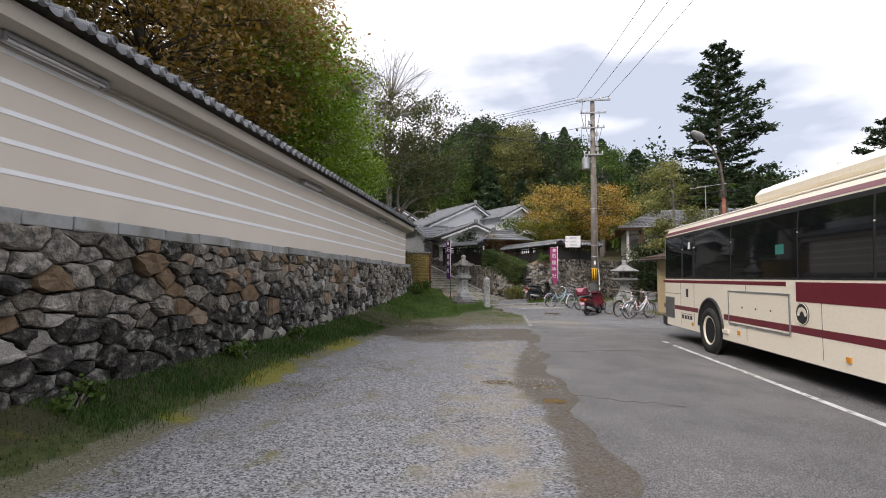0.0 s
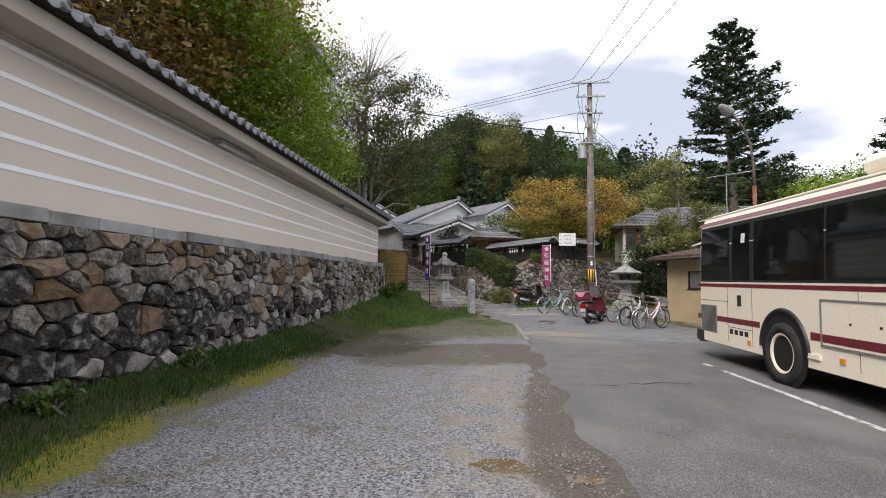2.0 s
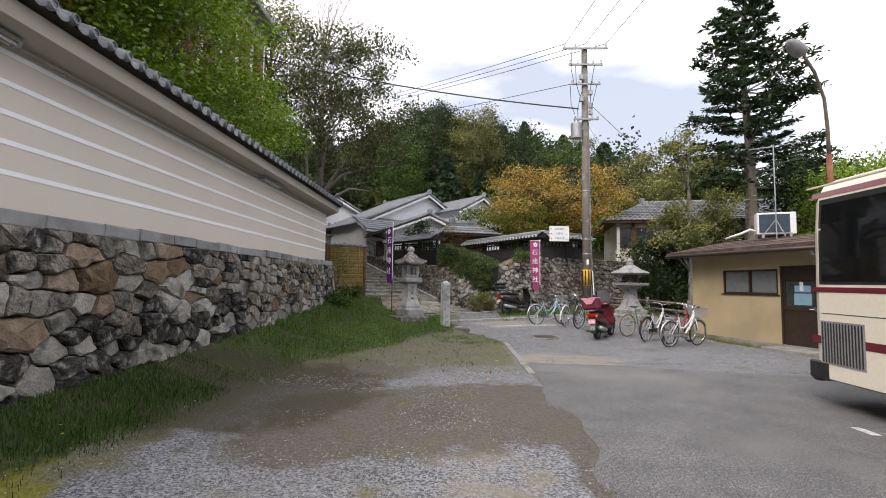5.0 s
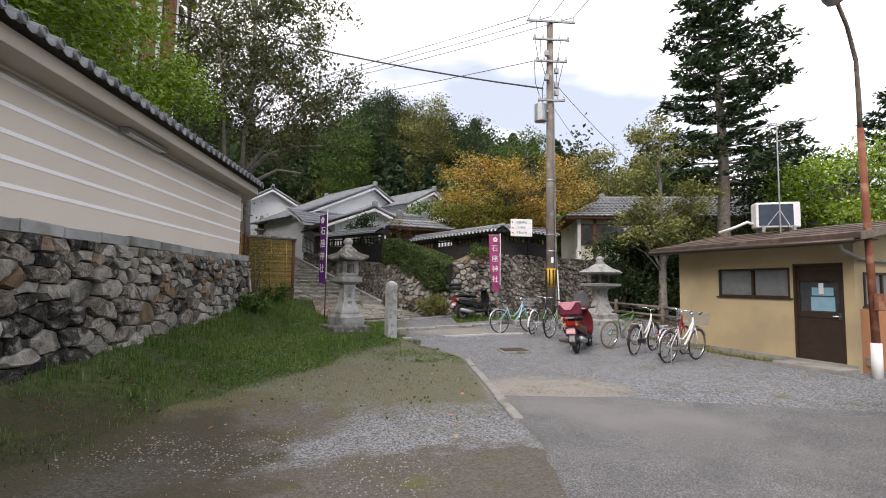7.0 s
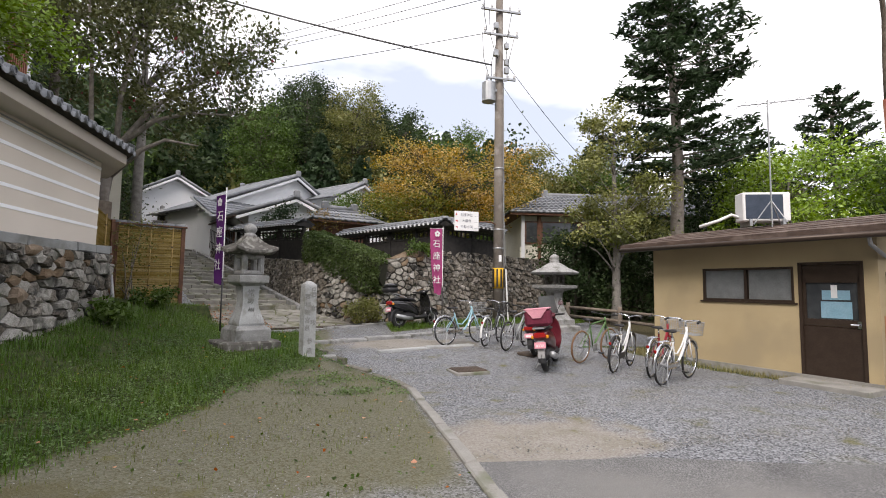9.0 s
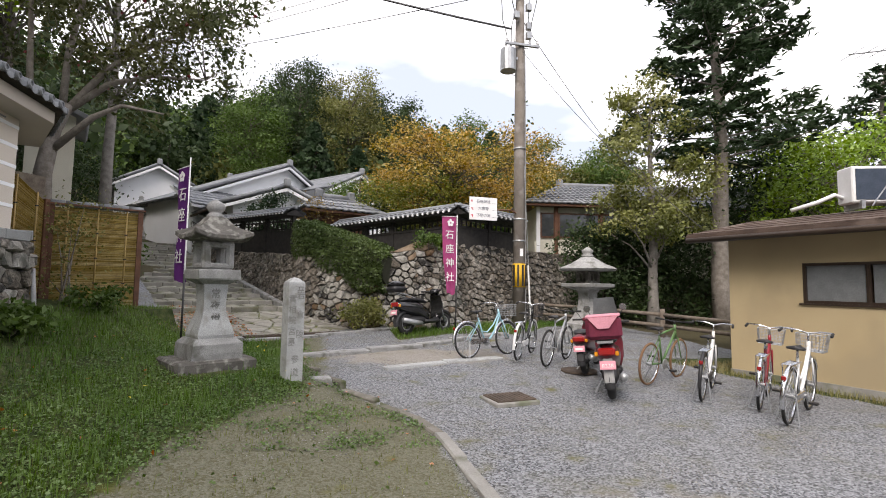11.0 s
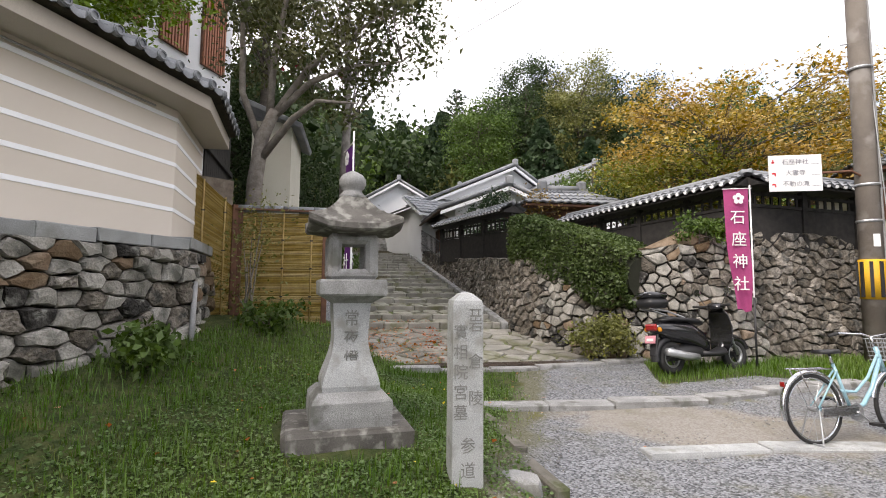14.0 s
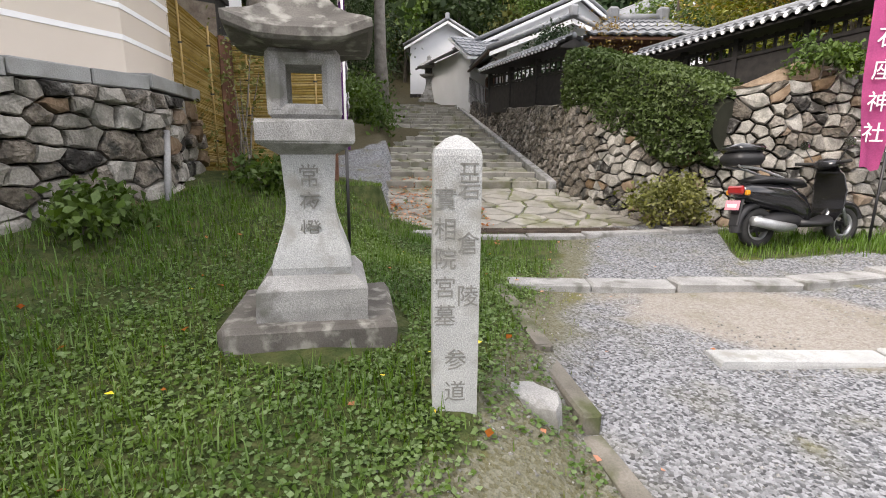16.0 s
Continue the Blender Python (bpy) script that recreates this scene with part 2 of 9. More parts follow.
BAG_PINK = mat("pink_bag_flap", (0.62, 0.28, 0.34), (0.55, 0.24, 0.30), bump=0.1, rough=0.7)
RED_LENS = mat("red_lens", (0.30, 0.012, 0.012), (0.25, 0.01, 0.01), bump=0.0, rough=0.15, coat=0.6)
AMBER = mat("amber_lens", (0.70, 0.28, 0.02), (0.6, 0.24, 0.02), bump=0.0, rough=0.2)
PALE_BLUE = mat("pale_blue_paint", (0.30, 0.50, 0.58), (0.27, 0.46, 0.54), bump=0.0, rough=0.3, coat=0.4)
GREEN_PAINT = mat("green_paint", (0.10, 0.20, 0.07), (0.09, 0.18, 0.06), bump=0.0, rough=0.35, coat=0.3)
SILVER = mat("silver_paint", (0.50, 0.51, 0.53), (0.45, 0.46, 0.48), bump=0.0, rough=0.35, metal=0.4)
ASPHALT = mat("worn_asphalt", (0.122, 0.122, 0.124), (0.158, 0.158, 0.158), scale=1.6, fine=85, bump=0.9, rough=0.92, stain=(0.20, 0.197, 0.19), stain_scale=0.35, grit=1.0, cells=True)
CONCRETE = mat("old_concrete", (0.30, 0.29, 0.27), (0.22, 0.215, 0.20), scale=3, fine=90, bump=0.3, rough=0.95, stain=(0.14, 0.15, 0.10), stain_scale=2)
POLE_CONC = mat("pole_concrete", (0.20, 0.175, 0.15), (0.15, 0.13, 0.115), scale=2, fine=80, bump=0.15, rough=0.9, stain=(0.26, 0.24, 0.22), stain_scale=3)
YELLOW = mat("yellow_band", (0.62, 0.36, 0.02), (0.55, 0.32, 0.02), bump=0.0, rough=0.6)
IRON = mat("cast_iron", (0.07, 0.055, 0.045), (0.12, 0.09, 0.07), scale=6, bump=0.4, rough=0.8, metal=0.3)
PUDDLE = mat("puddle_water", (0.13, 0.09, 0.045), (0.17, 0.12, 0.065), bump=0.0, rough=0.08, spec=0.6)
TEAL = mat("teal_sticker", (0.03, 0.20, 0.17), (0.03, 0.18, 0.15), bump=0.0, rough=0.5)
POSTER_BLUE = mat("pale_blue_poster", (0.20, 0.36, 0.46), (0.24, 0.40, 0.50), bump=0.0, rough=0.6)
SIGN_RED = mat("red_sign_ink", (0.60, 0.04, 0.05), (0.55, 0.04, 0.05), bump=0.0, rough=0.6)
SIGN_GREY = mat("grey_sign_ink", (0.22, 0.22, 0.25), (0.25, 0.25, 0.28), bump=0.0, rough=0.6)
PLATE_PINK = mat("pink_number_plate", (0.70, 0.30, 0.36), (0.66, 0.28, 0.34), bump=0.0, rough=0.5)


# ---- mesh tools ----
def thing(name, label, category, at=(0, 0, 0), yaw=0.0, group="", kind=""):
    ob = new(name)
    ob.matrix_world = pose(*at, 0, 0, yaw)
    ob.empty_display_size = 0.1
    return tagged(ob, label, category, group, kind)


def finish(me, material, smooth=False):
    me.materials.append(material)
    if smooth:
        me.polygons.foreach_set("use_smooth", [True] * len(me.polygons))
    me.update()
    return me


def part(name, bm, material, parent=None, label="", smooth=False, kind=""):
    """Links a bmesh as one mesh object, under a thing or part, in the parent's own axes."""
    me = bpy.data.meshes.new(name)
    bm.to_mesh(me)
    bm.free()
    finish(me, material, smooth)
    ob = new(name, me)
    ob.parent = parent
    return tagged(ob, label, kind=kind)


def piece(name, me, parent, m=None):
    ob = new(name, me)
    ob.parent = parent
    if m is not None:
        ob.matrix_basis = m
    return ob


def np_mesh(name, verts, faces, material, smooth=False):
    verts, faces = np.asarray(verts, dtype=np.float32), np.asarray(faces, dtype=np.int32)
    me = bpy.data.meshes.new(name)
    k = faces.shape[1]
    me.vertices.add(len(verts))
    me.vertices.foreach_set("co", verts.ravel())
    me.loops.add(faces.size)
    me.loops.foreach_set("vertex_index", faces.ravel())
    me.polygons.add(len(faces))
    me.polygons.foreach_set("loop_start", np.arange(0, faces.size, k, dtype=np.int32))
    me.update(calc_edges=True)
    return finish(me, material, smooth)


def B():
    return bmesh.new()


def box(bm, c, s, m=None, bevel=0.0):
    """A box of size s round c, with bevelled edges where asked; m turns it first."""
    r = bmesh.ops.create_cube(bm, size=1.0)
    vs = r["verts"]
    bmesh.ops.scale(bm, vec=s, verts=vs)
    if bevel:
        es = list({e for v in vs for e in v.link_edges})
        g = bmesh.ops.bevel(bm, geom=es, offset=bevel, segments=1, affect="EDGES")
        vs = list({v for f in g["faces"] for v in f.verts} | {v for v in vs if v.is_valid})
    if m is not None:
        bmesh.ops.transform(bm, matrix=m, verts=vs)
    bmesh.ops.translate(bm, vec=c, verts=vs)
    return vs


def boxed(c, s, bevel=0.0, m=None):
    bm = B()
    box(bm, c, s, m, bevel)
    return bm


def tube(bm, pts, radii, sides=8, caps=True, squash=1.0):
    """A tapered tube along points."""
    pts = [Vector(p) for p in pts]
    if not hasattr(radii, "__len__"):
        radii = [radii] * len(pts)
    rings = []
    ref = Vector((0, 0, 1))
    d0 = (pts[-1] - pts[0]).normalized()
    if abs(d0.z) > 0.9:
        ref = Vector((1, 0, 0))
    for i, p in enumerate(pts):
        d = (pts[min(i + 1, len(pts) - 1)] - pts[max(i - 1, 0)]).normalized()
        u = d.cross(ref)
        if u.length < 1e-4:
            u = d.cross(Vector((0, 1, 0)))
        u.normalize()
        w = u.cross(d)
        rings.append([bm.verts.new(p + radii[i] * (math.cos(a) * u + squash * math.sin(a) * w)) for a in (2 * math.pi * k / sides for k in range(sides))])
    for a, b in zip(rings, rings[1:]):
        for k in range(sides):
            bm.faces.new((a[k], a[(k + 1) % sides], b[(k + 1) % sides], b[k]))
    if caps:
        bm.faces.new(rings[0][::-1])
        bm.faces.new(rings[-1])
    return bm


def lathe(bm, prof, sides=16, c=(0, 0, 0), turn=0.0, square=False):
    """A turned shape from (radius, height) rows; square makes a four-sided one of half-width radius."""
    k = math.sqrt(2) if square else 1.0
    sides = 4 if square else sides
    off = math.pi / 4 if square else 0.0
    rings = []
    for r, z in prof:
        rings.append([bm.verts.new((c[0] + k * r * math.cos(2 * math.pi * i / sides + off + turn), c[1] + k * r * math.sin(2 * math.pi * i / sides + off + turn), c[2] + z)) for i in range(sides)])
    for a, b in zip(rings, rings[1:]):
        for i in range(sides):
            bm.faces.new((a[i], a[(i + 1) % sides], b[(i + 1) % sides], b[i]))
    bm.faces.new(rings[0][::-1])
    bm.faces.new(rings[-1])
    return bm


def prism(bm, poly, a, b):
    """A polygon (list of 3D points) swept from offset a to offset b."""
    a, b = Vector(a), Vector(b)
    lo = [bm.verts.new(Vector(p) + a) for p in poly]
    hi = [bm.verts.new(Vector(p) + b) for p in poly]
    bm.faces.new(lo[::-1])
    bm.faces.new(hi)
    n = len(poly)
    for i in range(n):
        bm.faces.new((lo[i], lo[(i + 1) % n], hi[(i + 1) % n], hi[i]))
    bmesh.ops.recalc_face_normals(bm, faces=bm.faces)
    return bm


def ring(bm, c, R, r, axis="y", n=24, sides=6, a0=0.0, a1=2 * math.pi, flat=1.0):
    """A torus or arc of it round c, in the plane square to axis."""
    closed = abs(a1 - a0) > 6.28
    rows = []
    for i in range(n if closed else n + 1):
        a = a0 + (a1 - a0) * i / n
        row = []
        for k in range(sides):
            b = 2 * math.pi * k / sides
            q = R + r * math.cos(b)
            p = (q * math.cos(a), flat * r * math.sin(b), q * math.sin(a))
            if axis == "x":
                p = (p[1], p[0], p[2])
            elif axis == "z":
                p = (p[0], p[2], p[1])
            row.append(bm.verts.new((c[0] + p[0], c[1] + p[1], c[2] + p[2])))
        rows.append(row)
    for i in range(len(rows) if closed else len(rows) - 1):
        a, b = rows[i], rows[(i + 1) % len(rows)]
        for k in range(sides):
            bm.faces.new((a[k], a[(k + 1) % sides], b[(k + 1) % sides], b[k]))
    return bm


def disc(bm, c, R, w, axis="y", n=20):
    r = bmesh.ops.create_cone(bm, cap_ends=True, segments=n, radius1=R, radius2=R, depth=w)
    m = {"y": pose(*c, 90, 0, 0), "x": pose(*c, 0, 90, 0), "z": pose(*c)}[axis]
    bmesh.ops.transform(bm, matrix=m, verts=r["verts"])
    return bm


def writing(txt, size, depth=0.004, name="lettering"):
    """A mesh of the built-in font, centred, in the x-z plane facing -y."""
    cu = bpy.data.curves.new(name, "FONT")
    cu.body, cu.size, cu.extrude, cu.align_x, cu.align_y = txt, size, depth, "CENTER", "CENTER"
    cu.resolution_u = 2
    ob = bpy.data.objects.new(name, cu)
    scene.collection.objects.link(ob)
    dg = bpy.context.evaluated_depsgraph_get()
    me = bpy.data.meshes.new_from_object(ob.evaluated_get(dg))
    bpy.data.objects.remove(ob)
    me.transform(pose(0, 0, 0, 90, 0, 0))
    me.materials.clear()
    return me


def letters(txt, size, material, parent, at, depth=0.004, turn=0.0, label=""):
    me = writing(txt, size, depth)
    finish(me, material)
    ob = piece("lettering", me, parent, pose(*at, 0, 0, turn))
    return tagged(ob, label)


# ---- stones laid in irregular cells ----
def clip_cell(poly, p, q):
    """Keeps the side of poly nearer to p than to q."""
    mx, my, dx, dy = (p[0] + q[0]) / 2, (p[1] + q[1]) / 2, q[0] - p[0], q[1] - p[1]
    out = []
    for i, a in enumerate(poly):
        b = poly[(i + 1) % len(poly)]
        da, db = (a[0] - mx) * dx + (a[1] - my) * dy, (b[0] - mx) * dx + (b[1] - my) * dy
        if da <= 0:
            out.append(a)
        if da * db < 0:
            s = da / (da - db)
            out.append((a[0] + s * (b[0] - a[0]), a[1] + s * (b[1] - a[1])))
    return out


def cells(pts, bounds, stretch=1.0):
    """Irregular cells round points inside a rectangle; stretch makes them longer in u."""
    u0, v0, u1, v1 = bounds
    P = np.array([(u / stretch, v) for u, v in pts])
    res = []
    for i, p in enumerate(P):
        d = ((P - p) ** 2).sum(1)
        poly = [(u0 / stretch, v0), (u1 / stretch, v0), (u1 / stretch, v1), (u0 / stretch, v1)]
        for j in np.argsort(d)[1:24]:
            poly = clip_cell(poly, p, P[j])
            if len(poly) < 3:
                break
        res.append([(u * stretch, v) for u, v in poly] if len(poly) >= 3 else None)
    return res


def jitter_points(rng, u0, v0, u1, v1, du, dv, amount=0.42, lim=None):
    pts, row, v = [], 0, v0 + dv / 2
    while v < v1:
        u = u0 + du * (0.25 + 0.5 * (row % 2))
        while u < u1:
            q = (u + rng.uniform(-amount, amount) * du, v + rng.uniform(-amount, amount) * dv)
            if rng.random() > 0.1 and (lim is None or lim(q)):
                pts.append(q)
            u += du * rng.choice((0.7, 0.9, 1.0, 1.25))
        v, row = v + dv, row + 1
    return pts


def stone_geo(rng, poly, put, depth, gap=0.012, rough=0.16, back=-0.08, fine=0.095):
    """Vertices and faces of one rough, uneven stone; put(u, v, d) gives the place d out of the face."""
    cu, cv = sum(p[0] for p in poly) / len(poly), sum(p[1] for p in poly) / len(poly)
    ps = []
    for i, a in enumerate(poly):
        b = poly[(i + 1) % len(poly)]
        ln = math.dist(a, b)
        if ln < 0.02:
            continue
        n = max(1, min(4, round(ln / fine)))
        for k in range(n):
            f = k / n
            j = 0.16 * ln / n if k else 0.0
            ps.append((a[0] + (b[0] - a[0]) * f + rng.uniform(-j, j), a[1] + (b[1] - a[1]) * f + rng.uniform(-j, j)))
    if len(ps) < 3:
        return None
    size = max(0.05, max(math.dist((cu, cv), p) for p in ps))
    tilt_u, tilt_v = rng.uniform(-rough, rough), rng.uniform(-rough, rough)
    su, sv = rng.uniform(-0.2, 0.2), rng.uniform(-0.2, 0.2)

    def at(p, k, d):
        u, v = cu + (p[0] - cu) * k, cv + (p[1] - cv) * k
        return put(u, v, d + (tilt_u * (u - cu) + tilt_v * (v - cv)) * (1 if d > 0 else 0))
    g = max(0.7, 1 - gap / size)
    n = len(ps)
    # corners are knocked off by different amounts
    cut = [rng.uniform(0.9, 1.0) for _ in ps]
    verts = [at(p, g, back) for p in ps] + [at(p, g * c, depth * rng.uniform(0.4, 0.7)) for p, c in zip(ps, cut)]
    verts += [at(p, g * c * rng.uniform(0.74, 0.93), depth * rng.uniform(0.84, 1.08)) for p, c in zip(ps, cut)]
    verts += [put(cu + su * size, cv + sv * size, depth * rng.uniform(0.95, 1.18))]
    faces = []
    for r in (0, 1):
        for i in range(n):
            j = (i + 1) % n
            faces.append((r * n + i, r * n + j, (r + 1) * n + j, (r + 1) * n + i))
    for i in range(n):
        faces.append((2 * n + i, 2 * n + (i + 1) % n, 3 * n))
    return verts, faces


def stone_object(name, geo, material, parent):
    me = bpy.data.meshes.new(name)
    me.from_pydata(geo[0], [], geo[1])
    finish(me, material)
    return piece(name, me, parent)


def join_geos(name, geos, material, parent, smooth=False, label=""):
    verts, faces = [], []
    for v, f in geos:
        o = len(verts)
        verts += v
        faces += [tuple(i + o for i in q) for q in f]
    me = bpy.data.meshes.new(name)
    me.from_pydata(verts, [], faces)
    finish(me, material, smooth)
    return tagged(piece(name, me, parent), label, kind="stuff")


# ---- leaves, trees ----
NPR = np.random.default_rng(7)


def leaf_cards(centres, size, spread=0.4, flat=0.0, ratio=0.55, up=None):
    """Folded diamond leaves round centres. flat near 1 lays them level."""
    n = len(centres)
    d = NPR.normal(size=(n, 3))
    d[:, 2] *= 1 - flat
    if up is not None:
        d += np.array(up) * 1.5
    d /= np.linalg.norm(d, axis=1, keepdims=True)
    w = np.cross(d, NPR.normal(size=(n, 3)) * np.array([1 - flat, 1 - flat, 1]) + np.array([0, 0, 1e-3]))
    w /= np.linalg.norm(w, axis=1, keepdims=True) + 1e-9
    s = size * (1 + spread * NPR.uniform(-1, 1, size=(n, 1)))
    base, tip = centres - d * s * 0.5, centres + d * s * 0.5
    fold = np.cross(d, w) * s * 0.12
    verts = np.stack([base, centres + w * s * ratio * 0.5 + fold, tip, centres - w * s * ratio * 0.5 + fold], axis=1).reshape(-1, 3)
    faces = np.arange(4 * n).reshape(n, 4)
    return verts, faces


def crown_points(clusters, per, rc, squash=0.7):
    """Leaf places round cluster middles."""
    c = np.repeat(np.asarray(clusters), per, axis=0)
    q = NPR.normal(size=c.shape) * rc * 0.55
    q[:, 2] *= squash
    return c + q


def cluster_middles(rng, c, r, n, inner=0.35, low=-0.9):
    out = []
    while len(out) < n:
        q = Vector((rng.uniform(-1, 1), rng.uniform(-1, 1), rng.uniform(low, 1)))
        k = q.length * (1 + 0.3 * noise.noise(q * 2.3 + Vector(c)))
        if inner < k < 1:
            out.append((c[0] + q.x * r[0], c[1] + q.y * r[1], c[2] + q.z * r[2]))
    return out


def tree(name, label, at, height, trunk_r, crown_c, crown_r, n_clusters, per, rc, leaf, leaf_mat, bark, seed, lean=(0, 0), fork=0.35, squash=0.7, flat=0.2, category="tree", trunks=1, group=""):
    """A tapered trunk with limbs that reach out to clumps of leaves."""
    rng = random.Random(seed)
    t = thing(name, label, category, at, group=group)
    bm = B()
    tops = []
    for k in range(trunks):
        dx, dy = (rng.uniform(-0.5, 0.5), rng.uniform(-0.5, 0.5)) if trunks > 1 else (0, 0)
        path = []
        for i in range(9):
            f = i / 8
            path.append((lean[0] * f + dx * f * 2 + rng.uniform(-1, 1) * 0.05 * height * 0.12 * (i > 0), lean[1] * f + dy * f * 2 + rng.uniform(-1, 1) * 0.05 * height * 0.12 * (i > 0), height * f - (0.15 if i == 0 else 0)))
        tube(bm, path, [trunk_r * (1.35 if i == 0 else 1.0) * (1 - 0.85 * (i / 8)) + 0.01 for i in range(9)], 8)
        tops.append(path)
    part("trunk", bm, bark, t, smooth=True)
    mids = cluster_middles(rng, crown_c, crown_r, n_clusters)
    bm = B()
    for c in mids:
        path = rng.choice(tops)
        want = max(fork * height, min(height * 0.95, c[2] - rng.uniform(0.1, 0.35) * crown_r[2]))
        i = min(7, max(1, int(8 * want / height)))
        p = Vector(path[i])
        q = Vector(c)
        mid = p.lerp(q, 0.5) + Vector((rng.uniform(-0.15, 0.15), rng.uniform(-0.15, 0.15), rng.uniform(0.0, 0.12) * (q - p).length))
        r0 = trunk_r * rng.uniform(0.14, 0.32) * (1 - 0.5 * i / 8)
        tube(bm, [p, p.lerp(mid, 0.5) + Vector((0, 0, 0.03)), mid, q], [r0, r0 * 0.75, r0 * 0.5, 0.008], 5)
        for _ in range(2):
            e = q + Vector((rng.uniform(-1, 1), rng.uniform(-1, 1), rng.uniform(-0.4, 0.8))) * rc * 0.8
            tube(bm, [mid.lerp(q, 0.4), e], [r0 * 0.35, 0.005], 4)
    part("branching", bm, bark, t, smooth=True)
    if per:
        pts = crown_points(mids, per, rc, squash)
        me = np_mesh("crown", *leaf_cards(pts, leaf, flat=flat), leaf_mat)
        piece("crown", me, t)
    return t


# ---- the lie of the land ----
RAMP_O, RAMP_A, RAMP_R = Vector((-3.15, 26.15)), Vector((-0.44, 0.898)), Vector((0.898, 0.44))
RAMP_SLOPE, RAMP_Z0, RAMP_W, RAMP_L = 0.172, 0.32, 3.25, 18.0
# foot of the retaining wall beside the ramp and the lot
WALL_LINE = [(-9.3, 46.0), (-4.55, 36.7), (-1.05, 29.75), (-0.15, 28.85), (0.85, 28.15), (2.1, 28.0), (3.35, 28.4), (5.6, 29.55), (8.4, 30.95), (15.0, 33.6)]


def smooth(x):
    x = np.clip(x, 0, 1)
    return x * x * (3 - 2 * x)


def ramp_s(x, y):
    return (x - RAMP_O.x) * RAMP_A.x + (y - RAMP_O.y) * RAMP_A.y


def ramp_off(x, y):
    return (x - RAMP_O.x) * RAMP_R.x + (y - RAMP_O.y) * RAMP_R.y


BANK_Y = np.array([-10.0, 5.0, 10.0, 15.0, 19.0, 21.0, 22.3, 24.0, 25.0, 27.0])
BANK_X = np.array([-5.2, -4.5, -3.9, -3.4, -2.9, -2.4, -1.8, -1.2, -0.6, 0.1])
BANK_Z = np.array([[.34, .30, .12, .02, 0, 0, 0, 0, 0, 0], [.34, .30, .12, .02, 0, 0, 0, 0, 0, 0], [.36, .32, .15, .05, .01, 0, 0, 0, 0, 0],
                   [.55, .46, .24, .10, .04, .01, 0, 0, 0, 0], [.74, .64, .46, .32, .20, .12, .05, .02, 0, 0], [.85, .75, .60, .48, .38, .31, .25, .20, .12, 0],
                   [.92, .82, .68, .56, .47, .42, .38, .33, .25, 0], [.98, .88, .74, .60, .46, .36, .28, .18, .06, 0], [1.0, .92, .76, .55, .30, .14, .06, 0, 0, 0], [1.0, .95, .78, .45, .1, 0, 0, 0, 0, 0]])


def wall_depth(x, y):
    """How far behind the retaining wall's foot a place lies (positive behind)."""
    best = np.full(np.shape(x), -1e9)
    for (ax, ay), (bx, by) in zip(WALL_LINE, WALL_LINE[1:]):
        dx, dy = bx - ax, by - ay
        n = math.hypot(dx, dy)
        side = ((x - ax) * -dy + (y - ay) * dx) / n
        u = ((x - ax) * dx + (y - ay) * dy) / n
        away = np.hypot(np.maximum(0, np.maximum(-u, u - n)), side)
        best = np.where(away < np.abs(best), np.where(side > 0, away, -away), best)
    return best


def land(x, y):
    x, y = np.asarray(x, dtype=float), np.asarray(y, dtype=float)
    z = 0.062 * np.clip(y - 21.5, 0, 7.5)
    z = z * (1 - 0.35 * smooth((x - 4) / 5))
    # bank under the plastered wall
    yi = np.clip(np.searchsorted(BANK_Y, y) - 1, 0, len(BANK_Y) - 2)
    fy = np.clip((y - BANK_Y[yi]) / (BANK_Y[yi + 1] - BANK_Y[yi]), 0, 1)
    xi = np.clip(np.searchsorted(BANK_X, x) - 1, 0, len(BANK_X) - 2)
    fx = np.clip((x - BANK_X[xi]) / (BANK_X[xi + 1] - BANK_X[xi]), 0, 1)
    b = (BANK_Z[yi, xi] * (1 - fx) + BANK_Z[yi, xi + 1] * fx) * (1 - fy) + (BANK_Z[yi + 1, xi] * (1 - fx) + BANK_Z[yi + 1, xi + 1] * fx) * fy
    z = np.where(y < 27.5, z + b * (x < 0), z)
    # under the ramp
    s, o = ramp_s(x, y), ramp_off(x, y)
    rz = RAMP_Z0 + RAMP_SLOPE * np.clip(s, 0, 22) - 0.14
    flank = smooth((o + 3.2) / 3.2)
    z = np.where(s > 0.15, np.where(o > 0, rz, np.maximum(rz, 1.0 + 0.9 * smooth((s - 1) / 6)) + 0.25 * (1 - flank)), z)
    # terrace behind the retaining wall
    d = wall_depth(x, y)
    terr = 2.2 + 0.02 * np.clip(d, 0, 30) + 1.2 * smooth((y - 36) / 14)
    z = np.where(d > 0.3, np.maximum(z, terr), np.where((y > 29.2) & (d > -1.2) & (o > RAMP_W), np.minimum(z, 0.9), z))
    # ground behind the plastered wall
    up = 2.1 + 0.22 * np.clip(-x - 8, 0, 60)
    z = np.where((x < -5.15) & (y < 24.0), up, z)
    z = np.where((x < -6.2) & (y >= 24.0), np.maximum(z, np.minimum(up, 2.1 + (-x - 6.2) * 0.3)), z)
    # wooded hill
    prof = np.interp(x, [-120, -60, -24, -12, -2, 20, 45, 90, 160], [0.9, 0.8, 0.58, 0.7, 1.0, 0.75, 0.35, 0.15, 0.1])
    hill = 22.0 * smooth((y - 46 + 0.25 * np.clip(-x, -40, 60)) / 62) * prof
    z = z + np.where(y > 40, hill, 0) * 1.0
    return z


def land_z(x, y):
    return float(land(np.array([x]), np.array([y]))[0])


